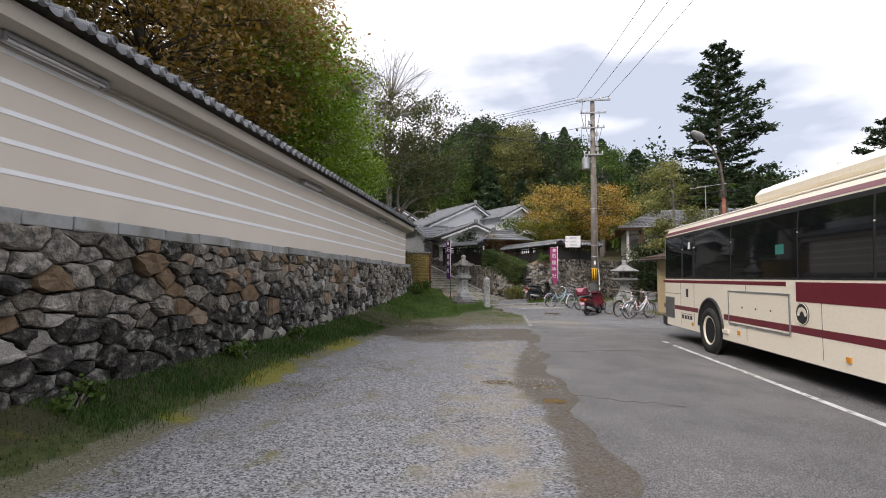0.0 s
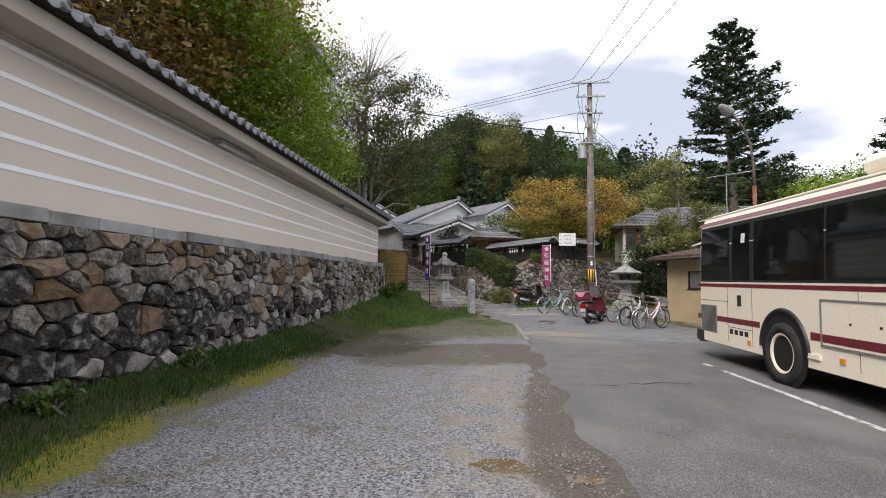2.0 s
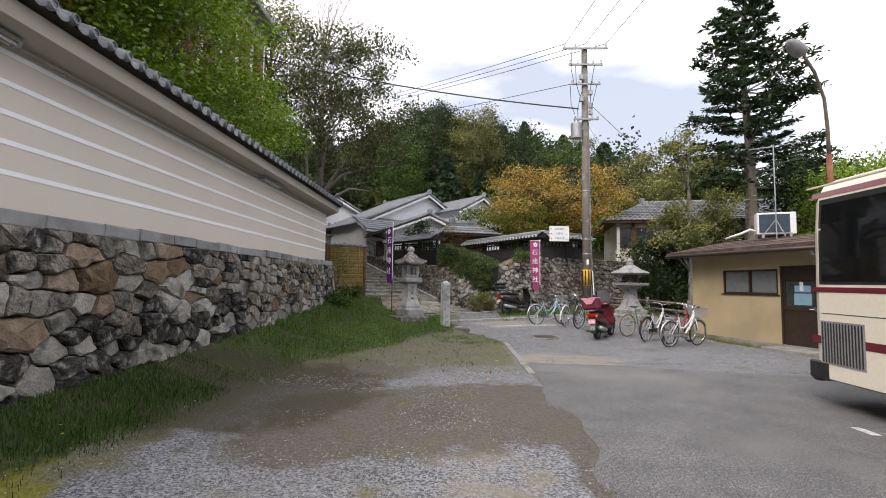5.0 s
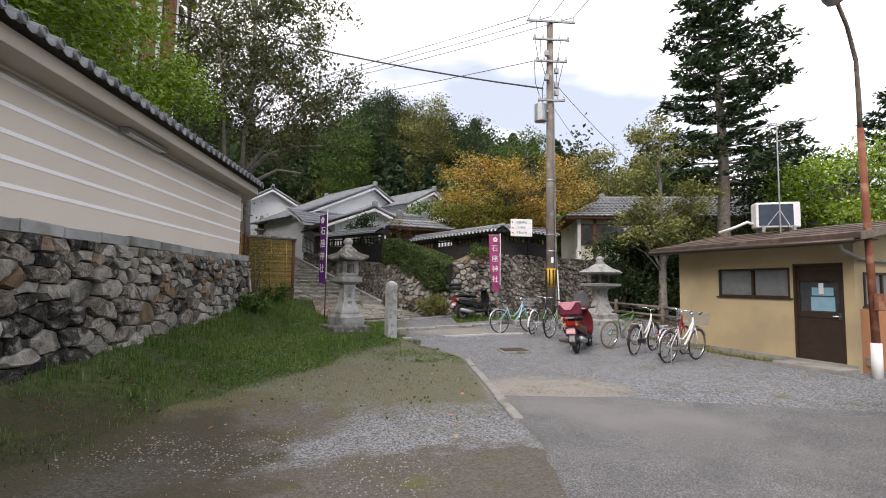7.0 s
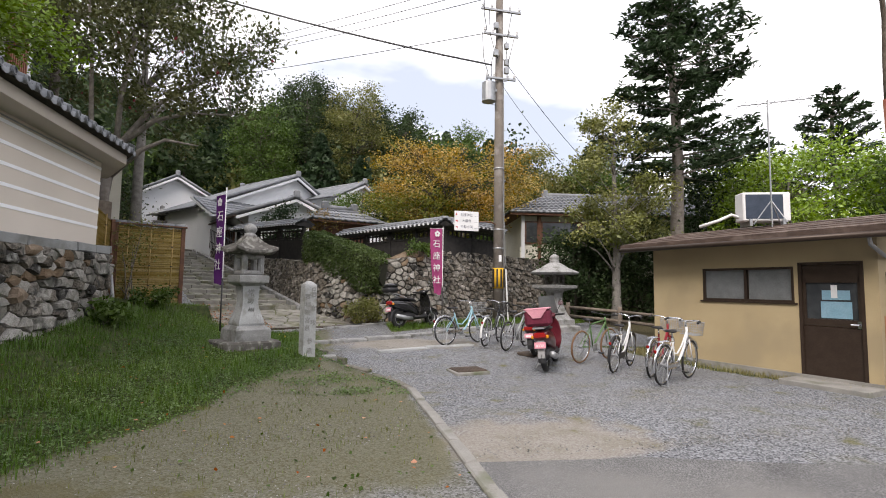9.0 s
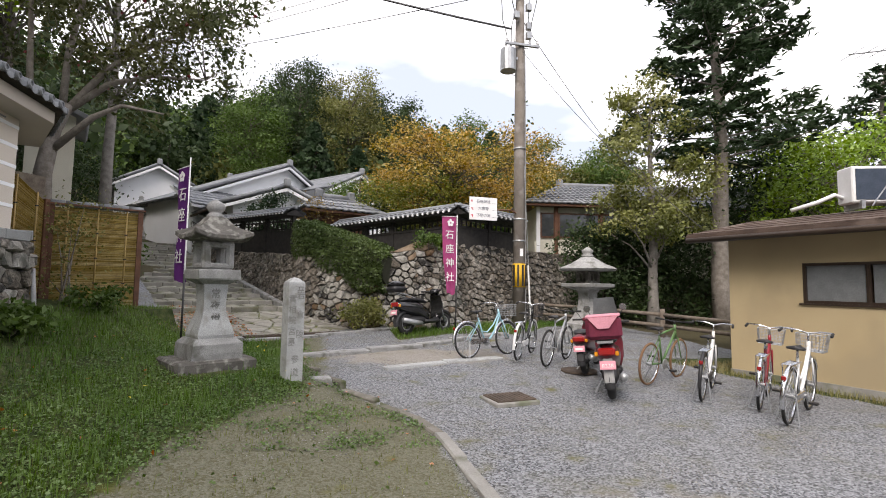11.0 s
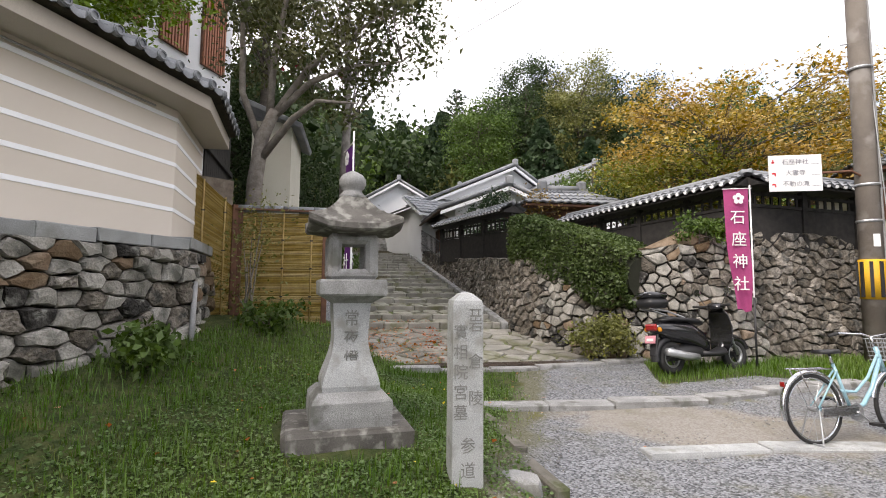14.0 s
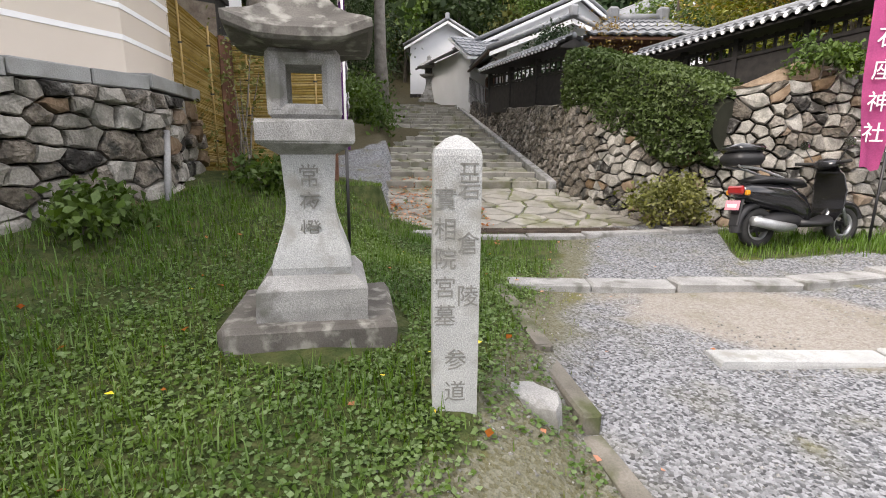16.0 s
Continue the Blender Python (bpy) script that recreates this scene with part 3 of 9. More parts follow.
def axis_steps(fine0, fine1, step, far0, far1):
    a = list(np.arange(fine0, fine1 + 1e-6, step))
    lo, hi, q = [], [], step
    v = fine0
    while v > far0:
        q *= 1.35
        v -= q
        lo.append(v)
    v, q = fine1, step
    while v < far1:
        q *= 1.3
        v += q
        hi.append(v)
    return np.array(lo[::-1] + a + hi)


def apron_dip(x, y):
    """The apron falls a little towards the parked bus."""
    return -0.095 * smooth((np.asarray(x, dtype=float) - 2.0) / 2.4) * (1 - smooth((np.asarray(y, dtype=float) - 13.2) / 3.6))


def asphalt_edge(y):
    """The broken left edge of the asphalt."""
    return 0.92 + 0.10 * np.sin(y * 2.1) + 0.06 * np.sin(y * 5.3 + 1) + 0.12 * np.exp(-((y - 9) / 2.5) ** 2) * -1


def ground_material():
    m = bpy.data.materials.new("gravel_and_grass_ground")
    m.use_nodes = True
    n, l = m.node_tree.nodes, m.node_tree.links
    b = n["Principled BSDF"]
    co = n.new("ShaderNodeTexCoord").outputs["Object"]

    def tex(kind, scale, detail=4):
        t = n.new(kind)
        t.inputs["Scale"].default_value = scale
        if kind == "ShaderNodeTexNoise":
            t.inputs["Detail"].default_value = detail
        l.new(co, t.inputs["Vector"])
        return t

    def ramp(src, p0, p1, c0, c1):
        r = n.new("ShaderNodeValToRGB")
        r.color_ramp.elements[0].position, r.color_ramp.elements[1].position = p0, p1
        r.color_ramp.elements[0].color, r.color_ramp.elements[1].color = (*c0, 1), (*c1, 1)
        l.new(src, r.inputs["Fac"])
        return r.outputs["Color"]

    def mix(fac, a, c):
        x = n.new("ShaderNodeMixRGB")
        l.new(fac, x.inputs["Fac"])
        l.new(a, x.inputs["Color1"])
        if isinstance(c, tuple):
            x.inputs["Color2"].default_value = (*c, 1)
        else:
            l.new(c, x.inputs["Color2"])
        return x.outputs["Color"]

    def layer(attr, width=0.35, top=1.0):
        """An area's strength, with its edge broken by noise."""
        a = n.new("ShaderNodeAttribute")
        a.attribute_name = attr
        add = n.new("ShaderNodeMath")
        add.operation = "MULTIPLY_ADD"
        no = tex("ShaderNodeTexNoise", 2.2, 8)
        l.new(no.outputs["Fac"], add.inputs[0])
        add.inputs[1].default_value = 1.1
        l.new(a.outputs["Fac"], add.inputs[2])
        return ramp(add.outputs[0], 1.05 - width / 2, 1.05 + width / 2, (0, 0, 0), (top, top, top))
    cellsn = tex("ShaderNodeTexVoronoi", 58)
    peb = tex("ShaderNodeTexVoronoi", 24)
    grain = tex("ShaderNodeTexNoise", 140, 3)
    big = tex("ShaderNodeTexNoise", 0.45, 6)
    sep = n.new("ShaderNodeSeparateColor")
    l.new(cellsn.outputs["Color"], sep.inputs["Color"])
    gravel = ramp(sep.outputs["Red"], 0.0, 1.0, (0.04, 0.043, 0.049), (0.33, 0.34, 0.36))
    gravel = mix(ramp(big.outputs["Fac"], 0.42, 0.62, (0, 0, 0), (0.25, 0.25, 0.25)), gravel, (0.18, 0.175, 0.165))
    col = mix(layer("sand", 0.7, 0.7), gravel, ramp(grain.outputs["Fac"], 0.3, 0.7, (0.25, 0.222, 0.185), (0.35, 0.315, 0.27)))
    col = mix(layer("wet", 0.6, 0.76), col, ramp(grain.outputs["Fac"], 0.3, 0.7, (0.06, 0.048, 0.036), (0.12, 0.098, 0.072)))
    col = mix(layer("moss", 1.0, 0.72), col, ramp(grain.outputs["Fac"], 0.3, 0.7, (0.075, 0.075, 0.025), (0.15, 0.135, 0.065)))
    col = mix(layer("grass", 0.4), col, ramp(tex("ShaderNodeTexNoise", 9, 6).outputs["Fac"], 0.35, 0.65, (0.03, 0.048, 0.012), (0.075, 0.085, 0.03)))
    col = mix(layer("damp", 0.7, 0.8), col, ramp(grain.outputs["Fac"], 0.3, 0.7, (0.03, 0.028, 0.016), (0.065, 0.055, 0.032)))
    col = mix(layer("bright_moss", 0.7, 0.75), col, ramp(tex("ShaderNodeTexNoise", 30, 4).outputs["Fac"], 0.35, 0.65, (0.12, 0.125, 0.012), (0.24, 0.225, 0.02)))
    col = mix(layer("wood"), col, ramp(grain.outputs["Fac"], 0.3, 0.7, (0.045, 0.042, 0.022), (0.09, 0.075, 0.04)))
    l.new(col, b.inputs["Base Color"])
    b.inputs["Roughness"].default_value = 0.93
    b.inputs["Specular IOR Level"].default_value = 0.25
    bp = n.new("ShaderNodeBump")
    bp.inputs["Strength"].default_value, bp.inputs["Distance"].default_value = 0.7, 0.012
    l.new(cellsn.outputs["Distance"], bp.inputs["Height"])
    b2 = n.new("ShaderNodeBump")
    b2.inputs["Strength"].default_value, b2.inputs["Distance"].default_value = 0.4, 0.02
    l.new(peb.outputs["Distance"], b2.inputs["Height"])
    l.new(bp.outputs["Normal"], b2.inputs["Normal"])
    l.new(b2.outputs["Normal"], b.inputs["Normal"])
    return m


def kerb_x(y):
    """The kerb that parts the mossy strip from the gravel: straight, then bending towards the ramp."""
    y = np.asarray(y, dtype=float)
    return np.interp(y, [20.3, 20.9, 21.4, 22.1, 22.8, 23.4, 24.6, 30.0], [0.95, 0.88, 0.66, 0.25, -0.16, -0.45, -1.08, -4.0])


def areas(x, y):
    """Strength of each kind of ground at a place."""
    kx = kerb_x(y)
    left = smooth((kx - x) / 0.25)
    edge_g = np.interp(y, [-10, 5, 8, 12, 14, 16, 18, 20.5, 22, 24.5], [-3.55, -3.6, -3.75, -3.6, -3.5, -3.2, -2.5, -1.4, -0.6, -0.7])
    grass = smooth((edge_g - x) / 0.7 + 0.5) * (y < 27)
    moss = np.maximum(left * smooth((y - 15.5) / 3.0) * 0.85 * (y < 26), smooth((edge_g + 0.45 - x) / 0.5 + 0.3) * (y < 27) * 0.95)
    wet = 0.9 * smooth(1.35 - np.abs((y - 13.6 - 0.25 * x) / 1.6)) * smooth((1.1 - x) / 0.8) * smooth((x + 3.2) / 1.4)
    wet = np.maximum(wet, 0.9 * smooth(1.3 - np.abs(x - 0.8 + 0.12 * np.sin(y * 0.9)) / np.interp(y, [0, 4, 7, 9, 12], [0.22, 0.30, 0.62, 0.40, 0.3])) * (y < 15))
    wet = np.maximum(wet, 0.75 * smooth(1.4 - np.hypot((x + 2.5) / 1.5, (y - 16.0) / 1.3)))
    sand = 0.8 * smooth(1.4 - np.hypot((x - 1.6) / 1.6, (y - 24.6) / 0.7)) + 0.65 * smooth(1.3 - np.hypot((x - 1.9) / 1.4, (y - 17.7) / 1.0))
    sand = np.maximum(sand, 0.28 * smooth(1.3 - np.abs(x + 0.1) / 0.7) * (y < 12.5))
    grass = np.maximum(grass, smooth((wall_depth(x, y) + 1.6 + 0.35 * np.sin(x * 1.7)) / 0.5) * (x > 1.4) * (x < 9.5) * (y > 25.8))
    grass = np.maximum(grass, 0.75 * smooth((x * 0.963 + y * 0.268 - 12.35) / 0.4) * (y > 18.9) * (y < 24) * (x < 9))
    wood = np.maximum(smooth((y - 36) / 4), smooth((-x - 5.2) / 0.6))
    wood = np.maximum(wood, smooth((x - 8.5) / 1.5) * (y > 22.5))
    return {"grass": grass, "moss": moss, "wet": wet, "sand": sand, "wood": wood, "bright_moss": 0.62 * smooth(1.5 - np.abs(x - edge_g - 0.2) / 0.22) * (y < 11.5) * (y > 4.5) * (0.6 + 0.4 * np.sin(y * 1.9 + 0.6)), "damp": np.maximum(0.8 * smooth((-3.75 - x) / 0.6) * (y < 15.5), 0.85 * smooth(1.4 - np.hypot((x + 3.1) / 1.6, (y - 14.3) / 2.0)))}


gx, gy = axis_steps(-6.6, 9.0, 0.15, -900, 900), axis_steps(1.0, 31.0, 0.15, -500, 1500)
GX, GY = np.meshgrid(gx, gy)
GZ = land(GX, GY)
near_field = (GX > -4.4) & (GX < 8) & (GY > 0) & (GY < 28)
GZ = GZ + np.where(near_field, np.vectorize(lambda a, b: 0.018 * noise.noise(Vector((a * 0.9, b * 0.9, 0))) + 0.006 * noise.noise(Vector((a * 4, b * 4, 3))))(GX, GY), 0)
GZ = np.where((GX > 1.15) & (GX < 20) & (GY < 16.2 - 0.03 * GX), np.minimum(GZ, 0) - 0.03, np.where((GX > 0.8) & (GX < 22) & (GY > 14) & (GY < 17.6), np.minimum(GZ, 0.0) - 0.004, GZ))
GZ = GZ + np.where(GY < 17, apron_dip(GX, GY), 0)
nx_, ny_ = len(gx), len(gy)
idx = np.arange(nx_ * ny_).reshape(ny_, nx_)
quads = np.stack([idx[:-1, :-1], idx[:-1, 1:], idx[1:, 1:], idx[1:, :-1]], axis=-1).reshape(-1, 4)
ground_me = np_mesh("ground", np.stack([GX, GY, GZ], axis=-1).reshape(-1, 3), quads, ground_material(), smooth=True)
for key, val in areas(GX, GY).items():
    att = ground_me.attributes.new(key, "FLOAT", "POINT")
    att.data.foreach_set("value", np.clip(val, 0, 1).astype(np.float32).ravel())
ground = tagged(new("ground", ground_me), "grey gravel lot with mossy strip and grassy bank", "ground", kind="structure")

# asphalt apron, a thin slab over the ground with a broken edge
bm = B()
ys = np.arange(-30, 17.01, 0.25)
rows = []
for y in ys:
    e = float(asphalt_edge(y)) if y < 14.6 else 0.93 + 0.03 * math.sin(y * 3)
    row = []
    for x, end, z in ((e, 17.25, -0.015), (e + 0.05, 17.22, 0.012), (2.0, 17.1, 0.012), (2.6, 17.05, 0.012), (3.2, 16.85, 0.012), (3.8, 16.65, 0.012), (4.4, 16.5, 0.012), (5.6, 16.2, 0.012), (22.0, 15.6, 0.012)):
        v = -30 + (y + 30) * (end + 30) / 47
        row.append(bm.verts.new((x, v, z + float(apron_dip(x, v)))))
    rows.append(row)
for a, b in zip(rows, rows[1:]):
    for k in range(8):
        bm.faces.new((a[k], a[k + 1], b[k + 1], b[k]))
road = part("road", bm, ASPHALT, kind="structure", label="worn grey asphalt apron with a broken edge")
tagged(road, category="road")
# bay line beside the bus, with a break
bm = B()
for y0, y1 in ((-2.0, 12.6), (13.1, 13.4)):
    prism(bm, [(4.24, y0, 0.0), (4.34, y0, 0.0), (4.34, y1, 0.0), (4.24, y1, 0.0)], (0, 0, float(apron_dip(4.26, 5.0)) + 0.013), (0, 0, float(apron_dip(4.26, 5.0)) + 0.019))
line = tagged(part("road_line", bm, WORN_LINE, kind="structure"), "worn white parking line on the asphalt", "road line")
# cracks: thin sunken strips of dark filler in the asphalt
rng = random.Random(5)
for (x0, y0), (x1, y1) in (((0.95, 6.4), (2.2, 6.1)), ((1.1, 10.4), (3.0, 10.9)), ((1.2, 3.2), (2.6, 2.6))):
    bm = B()
    pts = [(x0 + (x1 - x0) * i / 12 + rng.uniform(-0.03, 0.03), y0 + (y1 - y0) * i / 12 + rng.uniform(-0.08, 0.08), 0.011) for i in range(13)]
    tube(bm, pts, [0.006 + 0.008 * rng.random() for _ in pts], 4, squash=0.4)
    tagged(part("asphalt_crack", bm, SOIL, kind="structure"), "dark crack in the worn asphalt", "crack")
# puddles in the broken edge
for x, y, a, b in ((-0.05, 7.2, 0.24, 0.16), (0.62, 7.0, 0.16, 0.10), (0.66, 6.1, 0.17, 0.14)):
    bm = B()
    ring_v = [bm.verts.new((x + a * math.cos(k * math.pi / 9) * rng.uniform(0.75, 1.1), y + b * math.sin(k * math.pi / 9) * rng.uniform(0.75, 1.1), land_z(x, y) + 0.003 + 0.018 * noise.noise(Vector((x * 0.9, y * 0.9, 0))))) for k in range(18)]
    bm.faces.new(ring_v)
    tagged(part("puddle", bm, PUDDLE, kind="structure"), "small muddy puddle in the broken edge", "puddle")


# ---- plastered wall on a stone base ----
W_END = 23.85
TURN_END = (-5.6, 25.45)


def wz(y):
    return 0.0045 * (y - 4)


wall_left = thing("wall_west", "greige plastered wall with white lines on rough stones under a tiled coping", "wall", kind="structure")


def sweep(sections, material, name, parent, label="", smooth_it=False):
    """Skins the same (x, z) polygon at several stations; each station is a list of 3D points."""
    bm = B()
    rings = [[bm.verts.new(p) for p in s] for s in sections]
    n = len(rings[0])
    for a, b in zip(rings, rings[1:]):
        for i in range(n):
            bm.faces.new((a[i], a[(i + 1) % n], b[(i + 1) % n], b[i]))
    bm.faces.new(rings[0][::-1])
    bm.faces.new(rings[-1])
    bmesh.ops.recalc_face_normals(bm, faces=bm.faces)
    return part(name, bm, material, parent, label, smooth_it)


# the wall's line: straight, then turning back at the corner
TD = Vector((TURN_END[0] + 4.64, TURN_END[1] - W_END)).normalized()
TN = Vector((TD.y, -TD.x))
miter = (Vector((1, 0)) + TN).normalized() / (Vector((1, 0)) + TN).normalized().dot(Vector((1, 0)))


def stations(prof, y0=-8.0):
    """3D sections of a profile of (out from x = -4.64, z) along the wall."""
    out = []
    for y in (y0, 6.0, 14.0):
        out.append([(-4.64 + o, y, z + wz(y)) for o, z in prof])
    out.append([(-4.64 + o * miter.x, W_END + o * miter.y, z + wz(W_END)) for o, z in prof])
    out.append([(TURN_END[0] + o * TN.x, TURN_END[1] + o * TN.y, z + wz(25)) for o, z in prof])
    return out


sweep(stations([(-0.04, -0.3), (-0.04, 2.03), (-0.45, 2.03), (-0.45, -0.3)]), SOIL, "stone_backing", wall_left)
sweep(stations([(-0.20, 2.15), (-0.20, 4.05), (-0.50, 4.05), (-0.50, 2.15)]), PLASTER, "plaster_face", wall_left, "greige plaster")
for z in (2.555, 2.855, 3.145, 3.44, 3.735):
    sweep(stations([(-0.203, z - 0.026), (-0.193, z - 0.026), (-0.193, z + 0.026), (-0.203, z + 0.026)]), WHITE_LINE, "white_line", wall_left, "white plaster line")
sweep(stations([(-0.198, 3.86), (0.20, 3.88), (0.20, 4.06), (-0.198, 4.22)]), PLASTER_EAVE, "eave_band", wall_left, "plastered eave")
sweep(stations([(0.06, 4.08), (0.30, 4.10), (0.30, 4.115), (-0.30, 4.33), (-0.95, 4.11), (-0.95, 4.10)]), SOIL, "roof_core", wall_left)
sweep(stations([(-0.40, 4.33), (-0.20, 4.33), (-0.22, 4.44), (-0.30, 4.47), (-0.38, 4.44)]), TILE, "ridge_course", wall_left, "grey tile ridge")

# coping tiles: an S-shaped strip each, along the eave
def tile_mesh(width, length, rise):
    bm = B()
    prof = []
    for i in range(9):
        f = i / 8
        prof.append((f * width, 0.045 * math.sin(math.pi * 2 * f) * (1.25 if f < 0.5 else 0.6)))
    rows = []
    for k, (d, t) in enumerate(((0.0, 0.0), (0.0, 0.05), (length, 0.05))):
        rows.append([bm.verts.new((-d, x, rise * d / length + z + t - (0.02 if k == 0 else 0))) for x, z in prof])
    for a, b in zip(rows, rows[1:]):
        for i in range(8):
            bm.faces.new((a[i], a[i + 1], b[i + 1], b[i]))
    me = bpy.data.meshes.new("coping_tile")
    bmesh.ops.recalc_face_normals(bm, faces=bm.faces)
    bm.to_mesh(me)
    bm.free()
    return finish(me, TILE, True)


def roll_mesh():
    bm = B()
    disc(bm, (0.0, 0, 0), 0.062, 0.05, "x", 12)
    ring(bm, (0.03, 0, 0), 0.045, 0.012, "x", 12, 5)
    me = bpy.data.meshes.new("eave_roundel")
    bm.to_mesh(me)
    bm.free()
    return finish(me, TILE)


tile_me, roll_me = tile_mesh(0.27, 0.66, 0.24), roll_mesh()
y = 1.0
while y < W_END - 0.1:
    piece("coping_tile", tile_me, wall_left, Matrix.Translation((-4.30, y, 4.11 + wz(y))))
    piece("eave_roundel", roll_me, wall_left, Matrix.Translation((-4.31, y + 0.075, 4.155 + wz(y))))
    y += 0.27
tang = math.degrees(math.atan2(TD.y, TD.x)) - 90
u = 0.0
while u < 1.75:
    p = Vector((-4.64, W_END)) + TN * 0.34 + TD * u
    piece("coping_tile", tile_me, wall_left, pose(p.x, p.y, 4.11 + wz(24), 0, 0, tang))
    piece("eave_roundel", roll_me, wall_left, pose(p.x - 0.01 + TD.x * 0.075, p.y + TD.y * 0.075, 4.155 + wz(24), 0, 0, tang))
    u += 0.27

# capping stones
rng = random.Random(11)
y = -8.0
while y < W_END - 0.05:
    ln = min(rng.uniform(0.55, 0.95), W_END + 0.0 - y)
    bm = B()
    box(bm, (-4.74 + rng.uniform(-0.012, 0.012), y + ln / 2, 2.10 + wz(y) + rng.uniform(-0.012, 0.012)), (0.28, ln - 0.012, 0.15), bevel=0.012)
    for v in bm.verts:
        v.co += Vector((rng.uniform(-1, 1), rng.uniform(-1, 1), rng.uniform(-1, 1))) * 0.006
    part("cap_stone", bm, CAP, wall_left)
    y += ln
bm = B()
m = pose(0, 0, 0, 0, 0, tang)
c = Vector((-4.64, W_END)) + TD * 0.85 + TN * -0.08
box(bm, (c.x, c.y, 2.22), (0.28, 1.72, 0.15), m, 0.012)
part("cap_stone", bm, CAP, wall_left)

# field stones of the base
STONE_TAN_J = mat("tan_stone_joined", (0.13, 0.085, 0.05), (0.21, 0.155, 0.105), scale=7, fine=45, bump=0.6, dist=0.02, island=0.35, rough=0.9)
STONE_DARK_J = mat("mossy_dark_stone_joined", (0.018, 0.017, 0.015), (0.065, 0.06, 0.055), scale=9, fine=28, bump=1.0, dist=0.04, island=0.4, stain=(0.20, 0.20, 0.18), stain_scale=9.0, rough=0.95)
STONE_PALE_J = mat("pale_stone_joined", (0.32, 0.305, 0.275), (0.22, 0.21, 0.185), scale=6, fine=50, bump=0.5, dist=0.02, island=0.25, stain=(0.10, 0.10, 0.085), stain_scale=4.0, rough=0.9, grit=0.7)
def left_put(u, v, d):
    b = 0.10 * (1 - v / 2.1)
    if u <= W_END:
        return (-4.66 + b + d, u, v + wz(u))
    p = Vector((-4.64, W_END)) + TD * (u - W_END) + TN * (b + d - 0.02)
    return (p.x, p.y, v + wz(24))


rng = random.Random(21)
# big blocks low down, small stones wedged between and near the top
pts, reach = [], []
for size, tries in ((0.60, 260), (0.42, 420), (0.31, 800), (0.23, 1800), (0.17, 4500), (0.125, 9000)):
    for _ in range(tries):
        q = (rng.uniform(-1.0, 25.3), 2.0 * rng.random())
        r = size * rng.uniform(0.9, 1.1)
        if size > 0.2 and rng.random() < (q[1] / 2.0) * 0.8 + (0.35 if q[0] > 16 else 0):
            continue
        if all(abs(q[0] - p[0]) > 1 or math.hypot(q[0] - p[0], (q[1] - p[1]) * 1.5) > 0.5 * (r + k) * 1.28 for p, k in zip(pts, reach)):
            pts.append(q)
            reach.append(r)
polys = cells(pts, (-1.0, 0.0, 25.3, 2.03), 1.7)
order = sorted((i for i, p in enumerate(polys) if p), key=lambda i: abs(pts[i][0] - 14.5))
singles, rest = [], []
for rank, i in enumerate(order):
    u, v = pts[i]
    geo = stone_geo(rng, polys[i], left_put, rng.uniform(0.05, 0.14), gap=0.008)
    if geo is None:
        continue
    (singles if rank < 300 else rest).append((u, v, geo))
for u, v, geo in singles:
    k = rng.random()
    low = v < 1.1 + 0.25 * math.sin(u * 0.8) and u < 17
    material = STONE_DARK if (low and k < 0.75) or k < 0.15 else STONE_TAN if k > 0.88 and v > 0.9 else STONE_PALE if k > (0.78 if u < 11 else 0.5) else STONE
    stone_object("stone", geo, material, wall_left)
groups = {0: [], 1: [], 2: [], 3: []}
for u, v, g in rest:
    k = rng.random()
    low = v < 1.1 + 0.25 * math.sin(u * 0.8) and u < 17
    groups[0 if (low and k < 0.8) or k < 0.15 else 1 if k > 0.85 and v > 0.9 else 2 if k > (0.82 if u < 11 else 0.5) else 3].append(g)
for key, material in ((0, STONE_DARK_J), (1, STONE_TAN_J), (2, STONE_PALE_J), (3, STONE_STUFF)):
    join_geos("stones", groups[key], material, wall_left)

# fluorescent fittings under the eave
for y in (4.35, 11.35, 18.6):
    f = thing("eave_light", "old grey fluorescent batten fixed under the eave", "lamp", (-4.72, y, 3.80 + wz(y)), group="lights under the eave")
    bm = B()
    box(bm, (0, 0, 0.03), (0.15, 1.25, 0.05), bevel=0.01)
    part("housing", bm, GREY_PLASTIC, f)
    for dx in (-0.035, 0.035):
        part("tube", tube(B(), [(dx, -0.58, -0.015), (dx, 0.58, -0.015)], 0.016, 8), WHITE_PAINT, f, smooth=True)
    for yy in (-0.6, 0.6):
        part("end_cap", boxed((0, yy, -0.01), (0.13, 0.04, 0.06), 0.008), GREY_PLASTIC, f)
cable = tagged(part("eave_cable", tube(B(), [(-4.80, -7, 3.79 + wz(-7)), (-4.80, 23.4, 3.79 + wz(23))], 0.012, 6), GREY_PLASTIC), "grey cable run along the plaster under the eave", "cable")

# ---- stone retaining wall beside the ramp ----
wall_right = thing("wall_east", "dry stone retaining wall of pale rounded stones", "wall", kind="structure")
lens = [0.0]
for a, b in zip(WALL_LINE, WALL_LINE[1:]):
    lens.append(lens[-1] + math.dist(a, b))


def line_at(u):
    for i in range(len(WALL_LINE) - 1):
        if u <= lens[i + 1] or i == len(WALL_LINE) - 2:
            f = (u - lens[i]) / (lens[i + 1] - lens[i])
            a, b = Vector(WALL_LINE[i]), Vector(WALL_LINE[i + 1])
            d = (b - a).normalized()
            return a.lerp(b, f), Vector((d.y, -d.x))


def top_z(u):
    return float(np.interp(u, [0, lens[1], lens[2], lens[3], lens[4], lens[5], lens[6], lens[7], lens[9]], [4.1, 2.75, 2.3, 2.25, 2.3, 2.45, 2.75, 2.68, 2.6]))


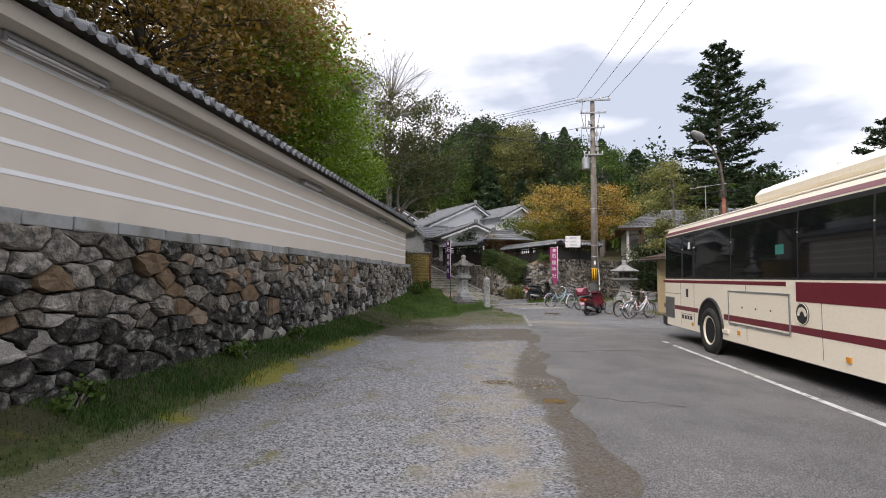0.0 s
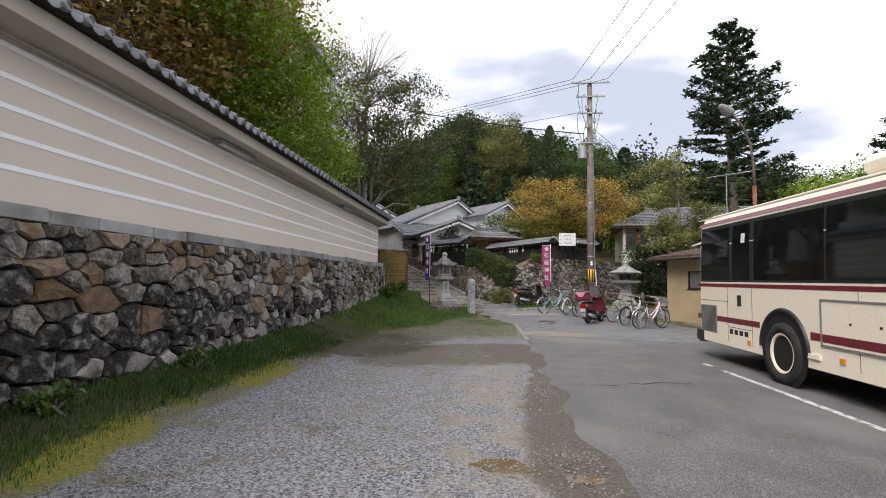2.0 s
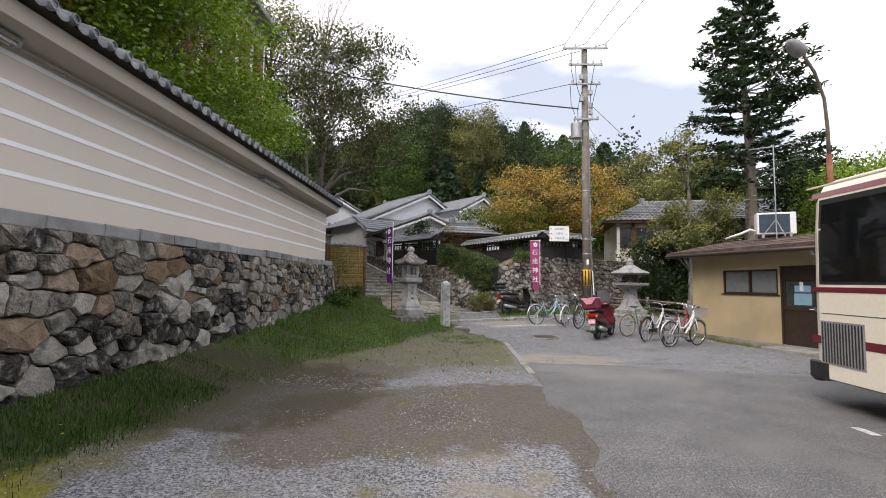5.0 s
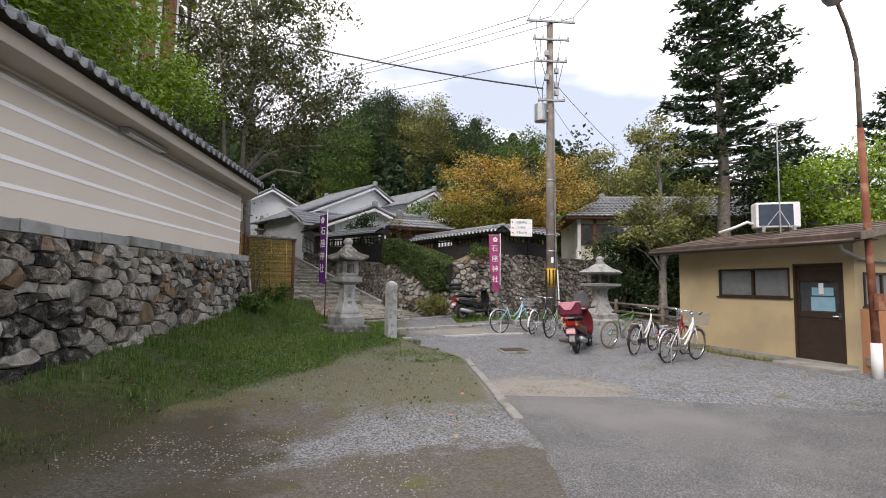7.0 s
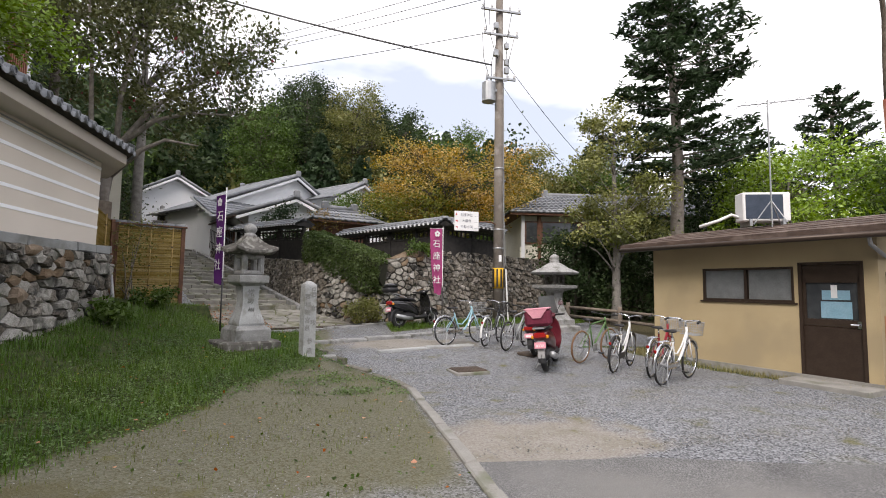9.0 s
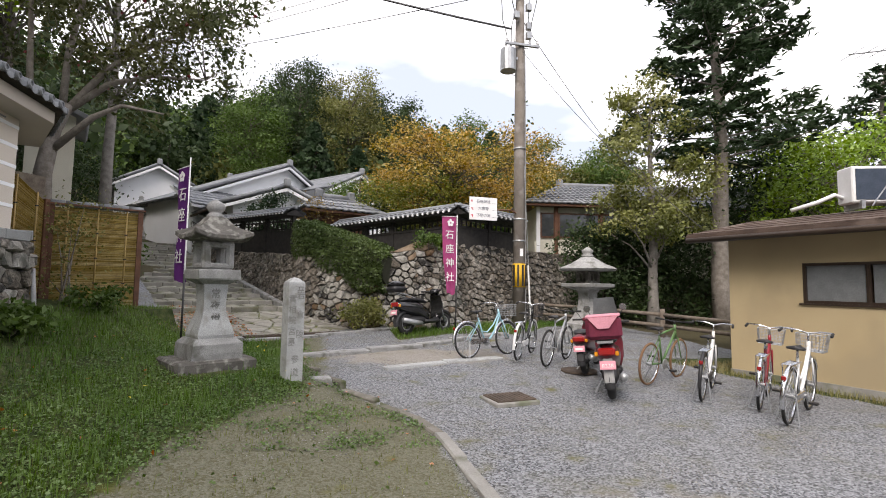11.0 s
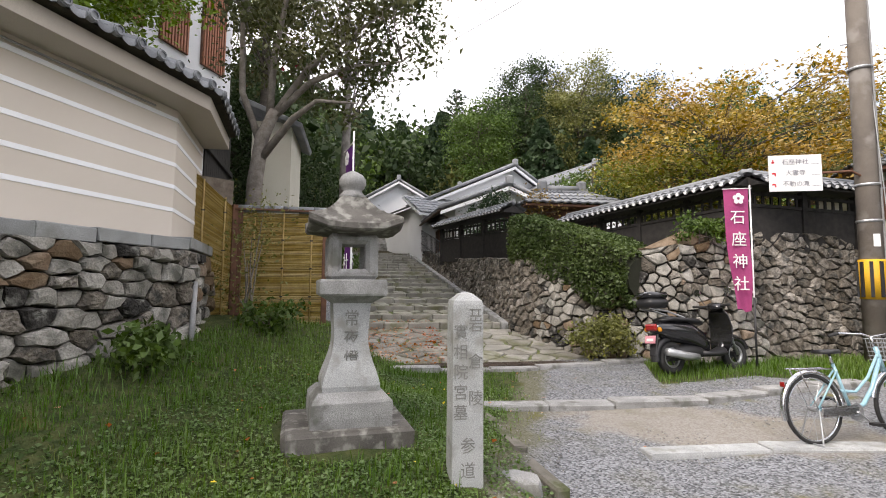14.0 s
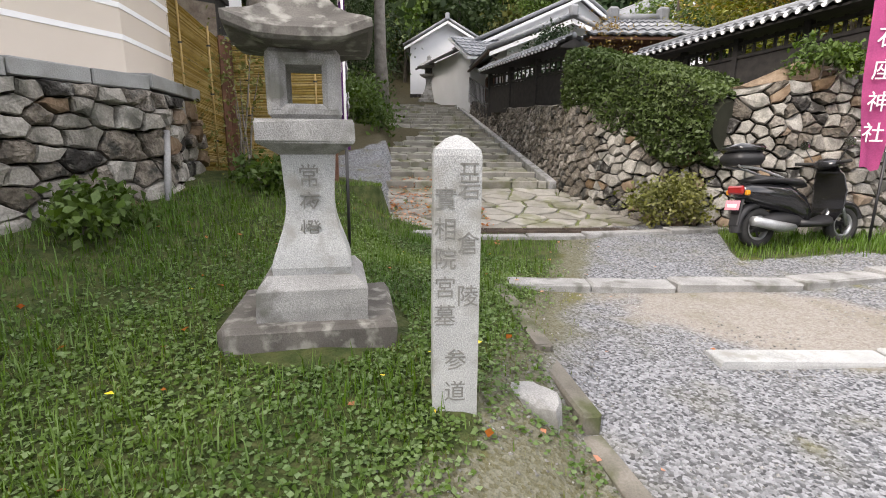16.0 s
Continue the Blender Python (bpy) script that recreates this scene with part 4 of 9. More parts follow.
def foot_z(u):
    p, nn = line_at(u)
    q = p + nn * 0.35
    s, o = ramp_s(q.x, q.y), ramp_off(q.x, q.y)
    return RAMP_Z0 + RAMP_SLOPE * s - 0.12 if s > 0.3 and o < RAMP_W + 0.8 else land_z(q.x, q.y) - 0.15


def right_put(u, v, d):
    p, nn = line_at(u)
    z = v
    q = p - nn * (0.16 * max(0, v - 0.5)) + nn * d
    return (q.x, q.y, z)


U1 = lens[8] + 1.5
bm = B()
us = np.arange(0, U1 + 0.01, 0.5)
prev = None
for u in us:
    f, t = foot_z(u) - 0.3, top_z(u) - 0.03
    row = [bm.verts.new(right_put(u, f, -0.04)), bm.verts.new(right_put(u, t, -0.04)), bm.verts.new(right_put(u, t, -0.75)), bm.verts.new(right_put(u, f, -0.75))]
    if prev:
        for i in range(4):
            bm.faces.new((prev[i], prev[(i + 1) % 4], row[(i + 1) % 4], row[i]))
    prev = row
bmesh.ops.recalc_face_normals(bm, faces=bm.faces)
part("stone_backing", bm, SOIL, wall_right)
rng = random.Random(31)
pts = jitter_points(rng, 0.2, 0.1, U1, 4.3, 0.215, 0.15, lim=lambda q: foot_z(q[0]) - 0.1 < q[1] < top_z(q[0]) + 0.05)
polys = cells(pts, (0, 0, U1, 4.5), 1.15)
geos = []
for i, p in enumerate(polys):
    if not p:
        continue
    p = [(u, min(max(v, foot_z(pts[i][0]) - 0.15), top_z(u) + 0.08)) for u, v in p]
    g = stone_geo(rng, p, right_put, rng.uniform(0.05, 0.12), gap=0.011)
    if g:
        geos.append((pts[i], g))
geos.sort(key=lambda e: abs(e[0][0] - (lens[4] + 0.5)))
for rank, ((u, v), g) in enumerate(geos[:300]):
    k = rng.random()
    stone_object("stone", g, STONE_PALE if k > 0.45 else STONE_TAN if k < 0.1 else STONE_DARK if k < 0.18 else STONE, wall_right)
join_geos("stones", [g for q, g in geos[300:]], STONE_STUFF, wall_right)

# ---- stone ramp ----
ramp = thing("ramp", "stone-paved ramp of mossy flags with low risers", "ramp", kind="structure")


def ramp_put(o, s, d):
    q = RAMP_O + RAMP_A * s + RAMP_R * o
    return (q.x, q.y, RAMP_Z0 + RAMP_SLOPE * s + d)


bm = B()
box_pts = [(-0.25, -0.1), (6.2, -0.1), (3.25, 2.5), (3.6, 18.6), (-0.25, 18.6)]
lo = [bm.verts.new(Vector(ramp_put(o, s, -0.7))) for o, s in box_pts]
hi = [bm.verts.new(Vector(ramp_put(o, s, -0.02))) for o, s in box_pts]
bm.faces.new(lo[::-1])
bm.faces.new(hi)
for i in range(5):
    bm.faces.new((lo[i], lo[(i + 1) % 5], hi[(i + 1) % 5], hi[i]))
RAMP_BED = mat("mossy_ramp_bed", (0.09, 0.12, 0.035), (0.15, 0.155, 0.065), scale=3, fine=60, bump=0.4, rough=0.95)
part("ramp_bed", bm, RAMP_BED, ramp)
FLAG = mat("flagstone", (0.21, 0.20, 0.175), (0.30, 0.285, 0.25), scale=3, fine=70, bump=0.4, rough=0.9, vary=0.22, stain=(0.15, 0.15, 0.09), stain_scale=2.0)
FLAG_STUFF = mat("flagstone_joined", (0.19, 0.185, 0.145), (0.27, 0.26, 0.215), scale=3, fine=70, bump=0.4, rough=0.9, island=0.22, stain=(0.14, 0.14, 0.075), stain_scale=1.6)
rng = random.Random(41)
pts = jitter_points(rng, -0.1, 0.0, 6.0, 2.55, 0.52, 0.3, lim=lambda q: q[0] < 3.3 + max(0.0, 2.5 - q[1]) * 1.15)
for i, p in enumerate(cells(pts, (-0.1, 0.0, 6.2, 2.55), 1.5)):
    if not p:
        continue
    p = [(min(o, 3.5 + max(0.0, 2.5 - s) * 1.15), s) for o, s in p]
    g = stone_geo(rng, p, ramp_put, rng.uniform(0.01, 0.025), gap=0.032, rough=0.03, back=-0.05)
    if g:
        stone_object("flagstone", g, FLAG, ramp)
s, far = 2.6, []
while s < RAMP_L:
    step = rng.uniform(0.78, 1.0)
    o = 0.0
    while o < RAMP_W - 0.05:
        ln = min(rng.uniform(0.45, 1.0), RAMP_W - o)
        bm = B()
        m = Matrix.Translation(ramp_put(o + ln / 2, s + 0.09, 0.035)) @ Matrix(((RAMP_R.x, RAMP_A.x, 0, 0), (RAMP_R.y, RAMP_A.y, 0, 0), (0, 0, 1, 0), (0, 0, 0, 1)))
        box(bm, (0, 0, 0), (ln - 0.02, 0.18, 0.16), bevel=0.015)
        for v in bm.verts:
            v.co += Vector((rng.uniform(-1, 1), rng.uniform(-1, 1), rng.uniform(-1, 1))) * 0.01
        bmesh.ops.transform(bm, matrix=m, verts=bm.verts)
        part("riser_stone", bm, FLAG, ramp)
        o += ln
    q = jitter_points(rng, 0.0, s + 0.2, RAMP_W, s + step, 0.42, 0.27)
    for p in cells(q, (0.0, s + 0.19, RAMP_W, s + step), 1.6):
        g = p and stone_geo(rng, p, ramp_put, rng.uniform(0.01, 0.025) + 0.02, gap=0.075, rough=0.03, back=-0.05)
        if g:
            far.append(g)
    s += step
join_geos("flagstones", far, FLAG_STUFF, ramp)
s = 2.5
while s < RAMP_L:
    bm = B()
    m = Matrix.Translation(ramp_put(RAMP_W + 0.09, s + 0.6, 0.06)) @ Matrix(((RAMP_R.x, RAMP_A.x, 0, 0), (RAMP_R.y, RAMP_A.y, 0, 0), (0, RAMP_SLOPE, 1, 0), (0, 0, 0, 1)))
    box(bm, (0, 0, 0), (0.17, 1.18, 0.18), bevel=0.015)
    bmesh.ops.transform(bm, matrix=m, verts=bm.verts)
    part("edge_kerb", bm, GRANITE, ramp)
    s += 1.2


# ---- kerbs, drain and small ground works ----
def kerb_run(name, label, pts, width, height, material, seg=0.9, seed=1, sink=0.12, group=""):
    """A row of kerb stones along a line on the ground, each a piece of its own."""
    rng = random.Random(seed)
    k = thing(name, label, "kerb", kind="structure")
    P = [Vector(p) for p in pts]
    for a, b in zip(P, P[1:]):
        n = max(1, round((b - a).length / seg))
        for i in range(n):
            p, q = a.lerp(b, i / n), a.lerp(b, (i + 1) / n)
            d = (q - p).normalized()
            ang = math.degrees(math.atan2(d.y, d.x))
            c = (p + q) / 2
            z = land_z(c.x, c.y) if len(P[0]) == 2 else c.z
            bm = B()
            box(bm, (0, 0, 0), ((q - p).length - 0.012, width, height + sink), bevel=0.014)
            for v in bm.verts:
                v.co += Vector((rng.uniform(-1, 1), rng.uniform(-1, 1), rng.uniform(-1, 1))) * 0.008
            bmesh.ops.transform(bm, matrix=pose(c.x, c.y, z + (height - sink) / 2 + rng.uniform(-0.008, 0.008), 0, 0, ang), verts=bm.verts)
            part("kerb_stone", bm, material, k)
    return k


ky = [16.0, 17.2, 18.4, 19.6, 20.4, 21.1, 21.8, 22.5, 23.2, 23.9, 24.5]
kerb_run("kerb_strip", "low pale concrete kerb beside the mossy strip", [(float(kerb_x(y)), y) for y in ky[:5]], 0.13, 0.035, CONCRETE, 0.7, 3)
kerb_run("kerb_bend", "low dirty concrete kerb bending towards the ramp", [(float(kerb_x(y)), y) for y in ky[4:]], 0.13, 0.025, mat("dirty_kerb_concrete", (0.20, 0.185, 0.16), (0.13, 0.12, 0.10), scale=4, fine=90, bump=0.5, rough=0.95, stain=(0.07, 0.08, 0.035), stain_scale=3), 0.55, 3)
kerb_run("kerb_step", "worn granite kerb forming a low step", [(-0.95, 24.62), (0.6, 25.1), (1.75, 25.55), (2.6, 26.15), (4.2, 27.0)], 0.26, 0.07, GRANITE, 0.85, 4)
kerb_run("kerb_flush", "pale granite kerb nearly flush with the gravel", [(0.75, 23.62), (1.9, 24.05), (3.1, 24.35)], 0.24, 0.025, GRANITE_PALE, 0.9, 5)
kerb_run("kerb_ramp_foot", "granite edging at the foot of the ramp", [(-3.1, 25.95), (-1.9, 26.35), (-0.4, 27.0), (0.7, 27.6), (1.7, 28.15)], 0.22, 0.05, GRANITE, 0.9, 6)
dr = thing("drain_grating", "rusty steel drain grating across the foot of the ramp", "drain", kind="structure")
for i in range(16):
    f = (i + 0.5) / 16
    p = Vector((-2.85, 26.24, 0)).lerp(Vector((1.45, 28.2, 0)), f)
    bm = B()
    for k in range(9):
        box(bm, ((k - 4) * 0.031, 0, 0), (0.012, 0.28, 0.03))
    box(bm, (0, 0.14, 0), (0.28, 0.02, 0.03))
    box(bm, (0, -0.14, 0), (0.28, 0.02, 0.03))
    bmesh.ops.transform(bm, matrix=pose(p.x, p.y + 0.02, 0.375, 0, 0, 24.5), verts=bm.verts)
    part("grate", bm, IRON, dr)
mh = thing("manhole_cover", "square rusty iron manhole cover set proud of the gravel", "manhole", (2.2, 21.6, land_z(2.2, 21.6)), 8)
part("frame", boxed((0, 0, 0.02), (0.66, 0.52, 0.07), 0.015), CONCRETE, mh)
lid_ = part("lid", boxed((0, 0, 0.06), (0.58, 0.44, 0.03), 0.006), IRON, mh)
for i in range(9):
    part("rib", boxed((-0.25 + i * 0.0625, 0, 0.078), (0.03, 0.4, 0.008)), IRON, lid_)
bm = B()
disc(bm, (0, 0, 0.012), 0.31, 0.03, "z", 28)
ring(bm, (0, 0, 0.022), 0.27, 0.012, "z", 28, 5)
rm = thing("round_manhole_cover", "round brown iron manhole cover in the gravel", "manhole", (4.1, 23.1, land_z(4.1, 23.1)))
part("lid", bm, IRON, rm)

# ---- stone lantern on a granite base ----
def stone_lantern(at, yaw, label):
    t = thing("stone_lantern", label, "stone lantern", at, yaw)
    rng = random.Random(51)

    def worn(bm, amount):
        for v in bm.verts:
            v.co += Vector((rng.uniform(-1, 1), rng.uniform(-1, 1), rng.uniform(-0.5, 0.5))) * amount
        return bm
    bm = boxed((-0.02, 0.02, 0.34), (1.17, 0.95, 0.40), 0.03)
    part("ground_slab", worn(bm, 0.022), GRANITE_DARK, t)
    bm = lathe(B(), [(0.365, 0.50), (0.368, 0.62), (0.365, 0.735), (0.35, 0.755), (0.29, 0.81)], square=True)
    part("plinth", worn(bm, 0.008), GRANITE, t)

    # waisted shaft
    def waist(f):
        return 0.158 + 0.112 * (1 - smooth(np.array(f / 0.62)).item()) ** 1.25 + 0.02 * max(0, f - 0.6) / 0.4
    prof = [(waist(i / 14), 0.80 + 0.76 * i / 14) for i in range(15)]
    prof[0] = (0.255, 0.80)
    part("shaft", lathe(B(), prof, square=True), GRANITE_PALE, t, "pale granite")
    part("platform", worn(lathe(B(), [(0.17, 1.53), (0.25, 1.575), (0.30, 1.60), (0.31, 1.615), (0.312, 1.715), (0.30, 1.735)], square=True), 0.005), GRANITE, t)
    # fire box with rounded openings through all four sides
    h0, h1, r = 1.735, 2.13, 0.232
    part("fire_box_sill", boxed((0, 0, h0 + 0.045), (2 * r, 2 * r, 0.09), 0.03), GRANITE, t)
    part("fire_box_lintel", boxed((0, 0, h1 - 0.045), (2 * r, 2 * r, 0.09), 0.03), GRANITE, t)
    for sx, sy in ((1, 1), (1, -1), (-1, 1), (-1, -1)):
        part("fire_box_corner", boxed((sx * (r - 0.058), sy * (r - 0.058), (h0 + h1) / 2), (0.122, 0.122, h1 - h0 - 0.04), 0.035), GRANITE, t)
    # roof with upturned corners
    bm = B()
    n, rings = 24, []
    for k, (f, z) in enumerate(((0.55, 2.12), (1.00, 2.135), (1.05, 2.155), (1.04, 2.20), (0.92, 2.235), (0.72, 2.28), (0.54, 2.34), (0.40, 2.41), (0.30, 2.465))):
        row = []
        for i in range(n):
            a = 2 * math.pi * i / n + math.pi / 4
            c, s_ = math.cos(a), math.sin(a)
            q = 0.41 / max(abs(c), abs(s_))
            corner = (q / 0.41 - 1) / 0.414
            row.append(bm.verts.new((q * c * f, q * s_ * f, z + 0.06 * corner ** 2 * max(0, (f - 0.4) / 0.6))))
        rings.append(row)
    for a, b in zip(rings, rings[1:]):
        for i in range(n):
            bm.faces.new((a[i], a[(i + 1) % n], b[(i + 1) % n], b[i]))
    bm.faces.new(rings[0][::-1])
    bm.faces.new(rings[-1])
    part("roof", worn(bm, 0.006), GRANITE_DARK, t, "dark lichened granite roof")
    prof = [(0.125, 2.45), (0.13, 2.485), (0.10, 2.515), (0.088, 2.535), (0.118, 2.56), (0.135, 2.60), (0.13, 2.635), (0.10, 2.675), (0.05, 2.70), (0.015, 2.715)]
    part("finial", lathe(B(), prof, 18), GRANITE, t, smooth=True)
    for i, ch in enumerate("常夜燈"):
        z = 1.40 - 0.165 * i
        f = (z - 0.80) / 0.76
        ob = letters(ch, 0.145, ENGRAVED, t, (0, -waist(f) - 0.004, z), 0.004, label="engraved character")
        ob.rotation_euler.x = radians(2 + 16 * (1 - f) * (f < 0.6))
    return t


LAN = (-1.80, 22.62)
lantern_main = stone_lantern((*LAN, 0.0), 32, "tall weathered granite lantern with carved shaft on a stepped base")
lantern_main.scale = (0.9, 0.9, 1.0)


def lantern_small(at, yaw, label):
    """A mushroom-capped lantern with a flared shaft."""
    t = thing("stone_lantern", label, "stone lantern", at, yaw)
    part("plinth", lathe(B(), [(0.52, -0.2), (0.52, 0.12), (0.48, 0.15), (0.40, 0.17), (0.40, 0.34), (0.36, 0.38)], square=True), GRANITE, t)
    prof = [(0.34, 0.37), (0.25, 0.55), (0.18, 0.8), (0.155, 1.05), (0.165, 1.22), (0.2, 1.3)]
    part("shaft", lathe(B(), prof, square=True), GRANITE, t)
    part("platform", lathe(B(), [(0.22, 1.3), (0.45, 1.39), (0.46, 1.47), (0.40, 1.49)], square=True), GRANITE, t)
    for sx, sy in ((1, 1), (1, -1), (-1, 1), (-1, -1)):
        part("fire_box_corner", boxed((sx * 0.16, sy * 0.16, 1.66), (0.11, 0.11, 0.34), 0.02), GRANITE_DARK, t)
    part("fire_box_sill", boxed((0, 0, 1.52), (0.42, 0.42, 0.07), 0.01), GRANITE_DARK, t)
    part("fire_box_lintel", boxed((0, 0, 1.80), (0.42, 0.42, 0.07), 0.01), GRANITE_DARK, t)
    for a in (0, 90):
        part("mullion", boxed((0, 0, 1.66), (0.05, 0.36, 0.3), 0, pose(0, 0, 0, 0, 0, a)), GRANITE_DARK, t)
    part("roof", lathe(B(), [(0.35, 1.83), (0.66, 1.85), (0.70, 1.90), (0.64, 1.95), (0.40, 2.06), (0.24, 2.18), (0.15, 2.24)], 14), GRANITE, t)
    part("finial", lathe(B(), [(0.13, 2.23), (0.15, 2.29), (0.10, 2.33), (0.14, 2.38), (0.14, 2.44), (0.07, 2.50), (0.01, 2.53)], 14), GRANITE, t, smooth=True)
    return t


lantern_lot = lantern_small((6.62, 27.05, land_z(6.62, 27.05)), 18, "broad-capped granite lantern with flared shaft beside the stone wall")
lantern_lot.scale = (1.08, 1.08, 0.94)

# ---- inscribed stone marker ----
mk = thing("stone_marker", "pale square granite post with carved characters in the grass", "stone marker", (-0.685, 22.22, 0.13), 24)
mk.scale = (0.94, 0.94, 1.0)
prof = [(0.122, 0.0), (0.12, 0.15), (0.118, 1.42), (0.11, 1.45), (0.05, 1.50), (0.005, 1.515)]
part("post", lathe(B(), prof, square=True), GRANITE_PALE, mk)
for i, ch in enumerate("岩倉陵"):
    letters(ch, 0.115, ENGRAVED, mk, (0.058, -0.1195, 1.27 - 0.26 * i), 0.003)
for i, ch in enumerate("實相院宮墓"):
    letters(ch, 0.115, ENGRAVED, mk, (-0.058, -0.1195, 1.22 - 0.142 * i), 0.003)
for i, ch in enumerate("参道"):
    letters(ch, 0.12, ENGRAVED, mk, (0.0, -0.1195, 0.42 - 0.17 * i), 0.003)
bm = B()
for dz in (0.0, -0.045):
    box(bm, (0.055, -0.1195, 1.385 + dz), (0.09, 0.004, 0.010))
box(bm, (0.03, -0.1195, 1.362), (0.01, 0.004, 0.05))
box(bm, (0.08, -0.1195, 1.362), (0.01, 0.004, 0.05))
part("worn_carving", bm, ENGRAVED, mk)
rk = thing("loose_stone", "grey angular stone lying in the clover", "stone", (-0.30, 22.52, 0.15), -40)
rng = random.Random(61)
g = stone_geo(rng, [(-0.24, -0.08), (0.05, -0.12), (0.26, -0.05), (0.1, 0.12), (-0.16, 0.1)], lambda u, v, d: (u, v, d), 0.09, gap=0.0)
me = bpy.data.meshes.new("stone_body")
me.from_pydata(g[0], [], g[1])
piece("stone_body", finish(me, GRANITE), rk)

# ---- banners ----
def banner(at, yaw, cloth, label, h, cloth_w, z0, z1, chars, sway):
    t = thing("banner", label, "banner", at, yaw)
    part("pole", tube(B(), [(0, 0, 0), (0, 0, h)], [0.014, 0.011], 8), WHITE_PAINT, t, smooth=True)
    part("pole_lower", tube(B(), [(0, 0, -0.1), (0, 0, h * 0.38)], 0.017, 8), BLACK_PLASTIC, t, smooth=True)
    part("crossbar", tube(B(), [(0.03, 0, z1 + 0.01), (-cloth_w - 0.04, 0, z1 + 0.01 - 0.02)], 0.008, 6), WHITE_PAINT, t)
    bm = B()
    rows = []
    for i in range(17):
        f = i / 16
        z = z1 - (z1 - z0) * f
        w = cloth_w * (1 - 0.12 * sway * f)
        rows.append([bm.verts.new((-0.02 - w * k / 6 + sway * 0.10 * f * f * (k / 6), 0.02 + 0.05 * sway * math.sin(f * 7 + k * 0.8) * f, z - 0.03 * sway * math.sin(k * 0.9) * f)) for k in range(7)])
    for a, b in zip(rows, rows[1:]):
        for k in range(6):
            bm.faces.new((a[k], a[k + 1], b[k + 1], b[k]))
    part("cloth", bm, cloth, t, smooth=True)
    n = len(chars)
    for i, ch in enumerate(chars):
        f = (i + 1.35) / (n + 1.5)
        z = z1 - (z1 - z0) * f
        for face in (-1, 1):
            letters(ch, cloth_w * 0.62, WHITE_PAINT, t, (-0.02 - cloth_w * (0.48 - 0.04 * sway * f), 0.02 + face * (0.012 + 0.045 * sway * f), z), 0.003, 0 if face < 0 else 180)
    bm = B()
    for a in range(5):
        disc(bm, (-cloth_w * 0.5 + 0.06 * math.cos(a * 1.2566 + 0.3), -0.03, z1 - (z1 - z0) * 0.085 + 0.06 * math.sin(a * 1.2566 + 0.3)), 0.04, 0.004, "y", 10)
    part("crest", bm, WHITE_PAINT, t)
    for i in range(4):
        part("clip", boxed((-0.004, 0, z1 - (z1 - z0) * (0.1 + 0.25 * i)), (0.03, 0.02, 0.03)), WHITE_PAINT, t)
    return t


banner((-2.60, 24.36, land_z(-2.60, 24.36) - 0.05), -50, PURPLE, "purple shrine banner with white characters on a thin pole", 3.25, 0.42, 1.10, 3.1, "石座神社", 0.7)
banner((3.15, 27.8, land_z(3.15, 27.8)), 12, MAGENTA, "faded magenta shrine banner with white characters on a thin pole", 3.08, 0.42, 0.95, 3.02, "石座神社", 1.0)

# ---- utility pole with its gear ----
PX, PY = 5.35, 28.75
up = thing("utility_pole", "tall weathered concrete utility pole with crossarms and transformer", "utility pole", (PX, PY, land_z(PX, PY) - 0.1))
part("shaft", tube(B(), [(0, 0, -0.3), (0, 0, 5), (0, 0, 11.95)], [0.19, 0.165, 0.125], 14), POLE_CONC, up, smooth=True)
bm = tube(B(), [(0, 0, 1.22), (0, 0, 1.92)], 0.194, 16)
sl = part("warning_band", bm, YELLOW, up, "yellow and black striped band", smooth=True)
for i in range(9):
    a = i * 2 * math.pi / 9
    part("black_stripe", boxed((0.193 * math.cos(a), 0.193 * math.sin(a), 1.57), (0.05, 0.05, 0.62), 0, pose(0, 0, 0, 0, 0, math.degrees(a))), BLACK_PLASTIC, sl)
for z, ln in ((11.85, 1.0), (11.1, 0.75), (10.2, 0.65), (8.6, 0.55)):
    bm = boxed((0, -0.18, z), (2 * ln, 0.075, 0.075), 0.005)
    arm = part("crossarm", bm, STEEL, up)
    for k in (-0.92, -0.45, 0.45, 0.92):
        part("insulator", lathe(B(), [(0.02, 0), (0.045, 0.03), (0.03, 0.05), (0.05, 0.08), (0.03, 0.11), (0.04, 0.15), (0.01, 0.17)], 8, (k * ln, -0.18, z + 0.04)), WHITE_PAINT, arm)
tr = part("transformer", tube(B(), [(-0.42, -0.1, 7.75), (-0.42, -0.1, 8.42)], 0.24, 16), STEEL, up, "grey cylindrical transformer")
part("bushing", lathe(B(), [(0.03, 0), (0.05, 0.05), (0.03, 0.1), (0.045, 0.15), (0.01, 0.2)], 8, (-0.5, -0.1, 8.42)), WHITE_PAINT, tr)
part("bushing", lathe(B(), [(0.03, 0), (0.05, 0.05), (0.03, 0.1), (0.045, 0.15), (0.01, 0.2)], 8, (-0.34, -0.1, 8.42)), WHITE_PAINT, tr)
part("bracket", boxed((-0.2, -0.06, 8.2), (0.4, 0.08, 0.08)), STEEL, up)
for k, z in enumerate((9.2, 9.5, 9.8, 10.5, 8.9)):
    part("switch_box", boxed(((-1) ** k * 0.2, -0.2, z), (0.16, 0.14, 0.22), 0.01), STEEL, up)
for k in range(7):
    part("step_bolt", tube(B(), [(0, 0, 3.2 + k * 0.9), (0.28 * (-1) ** k, 0, 3.2 + k * 0.9)], 0.012, 6), STEEL, up)
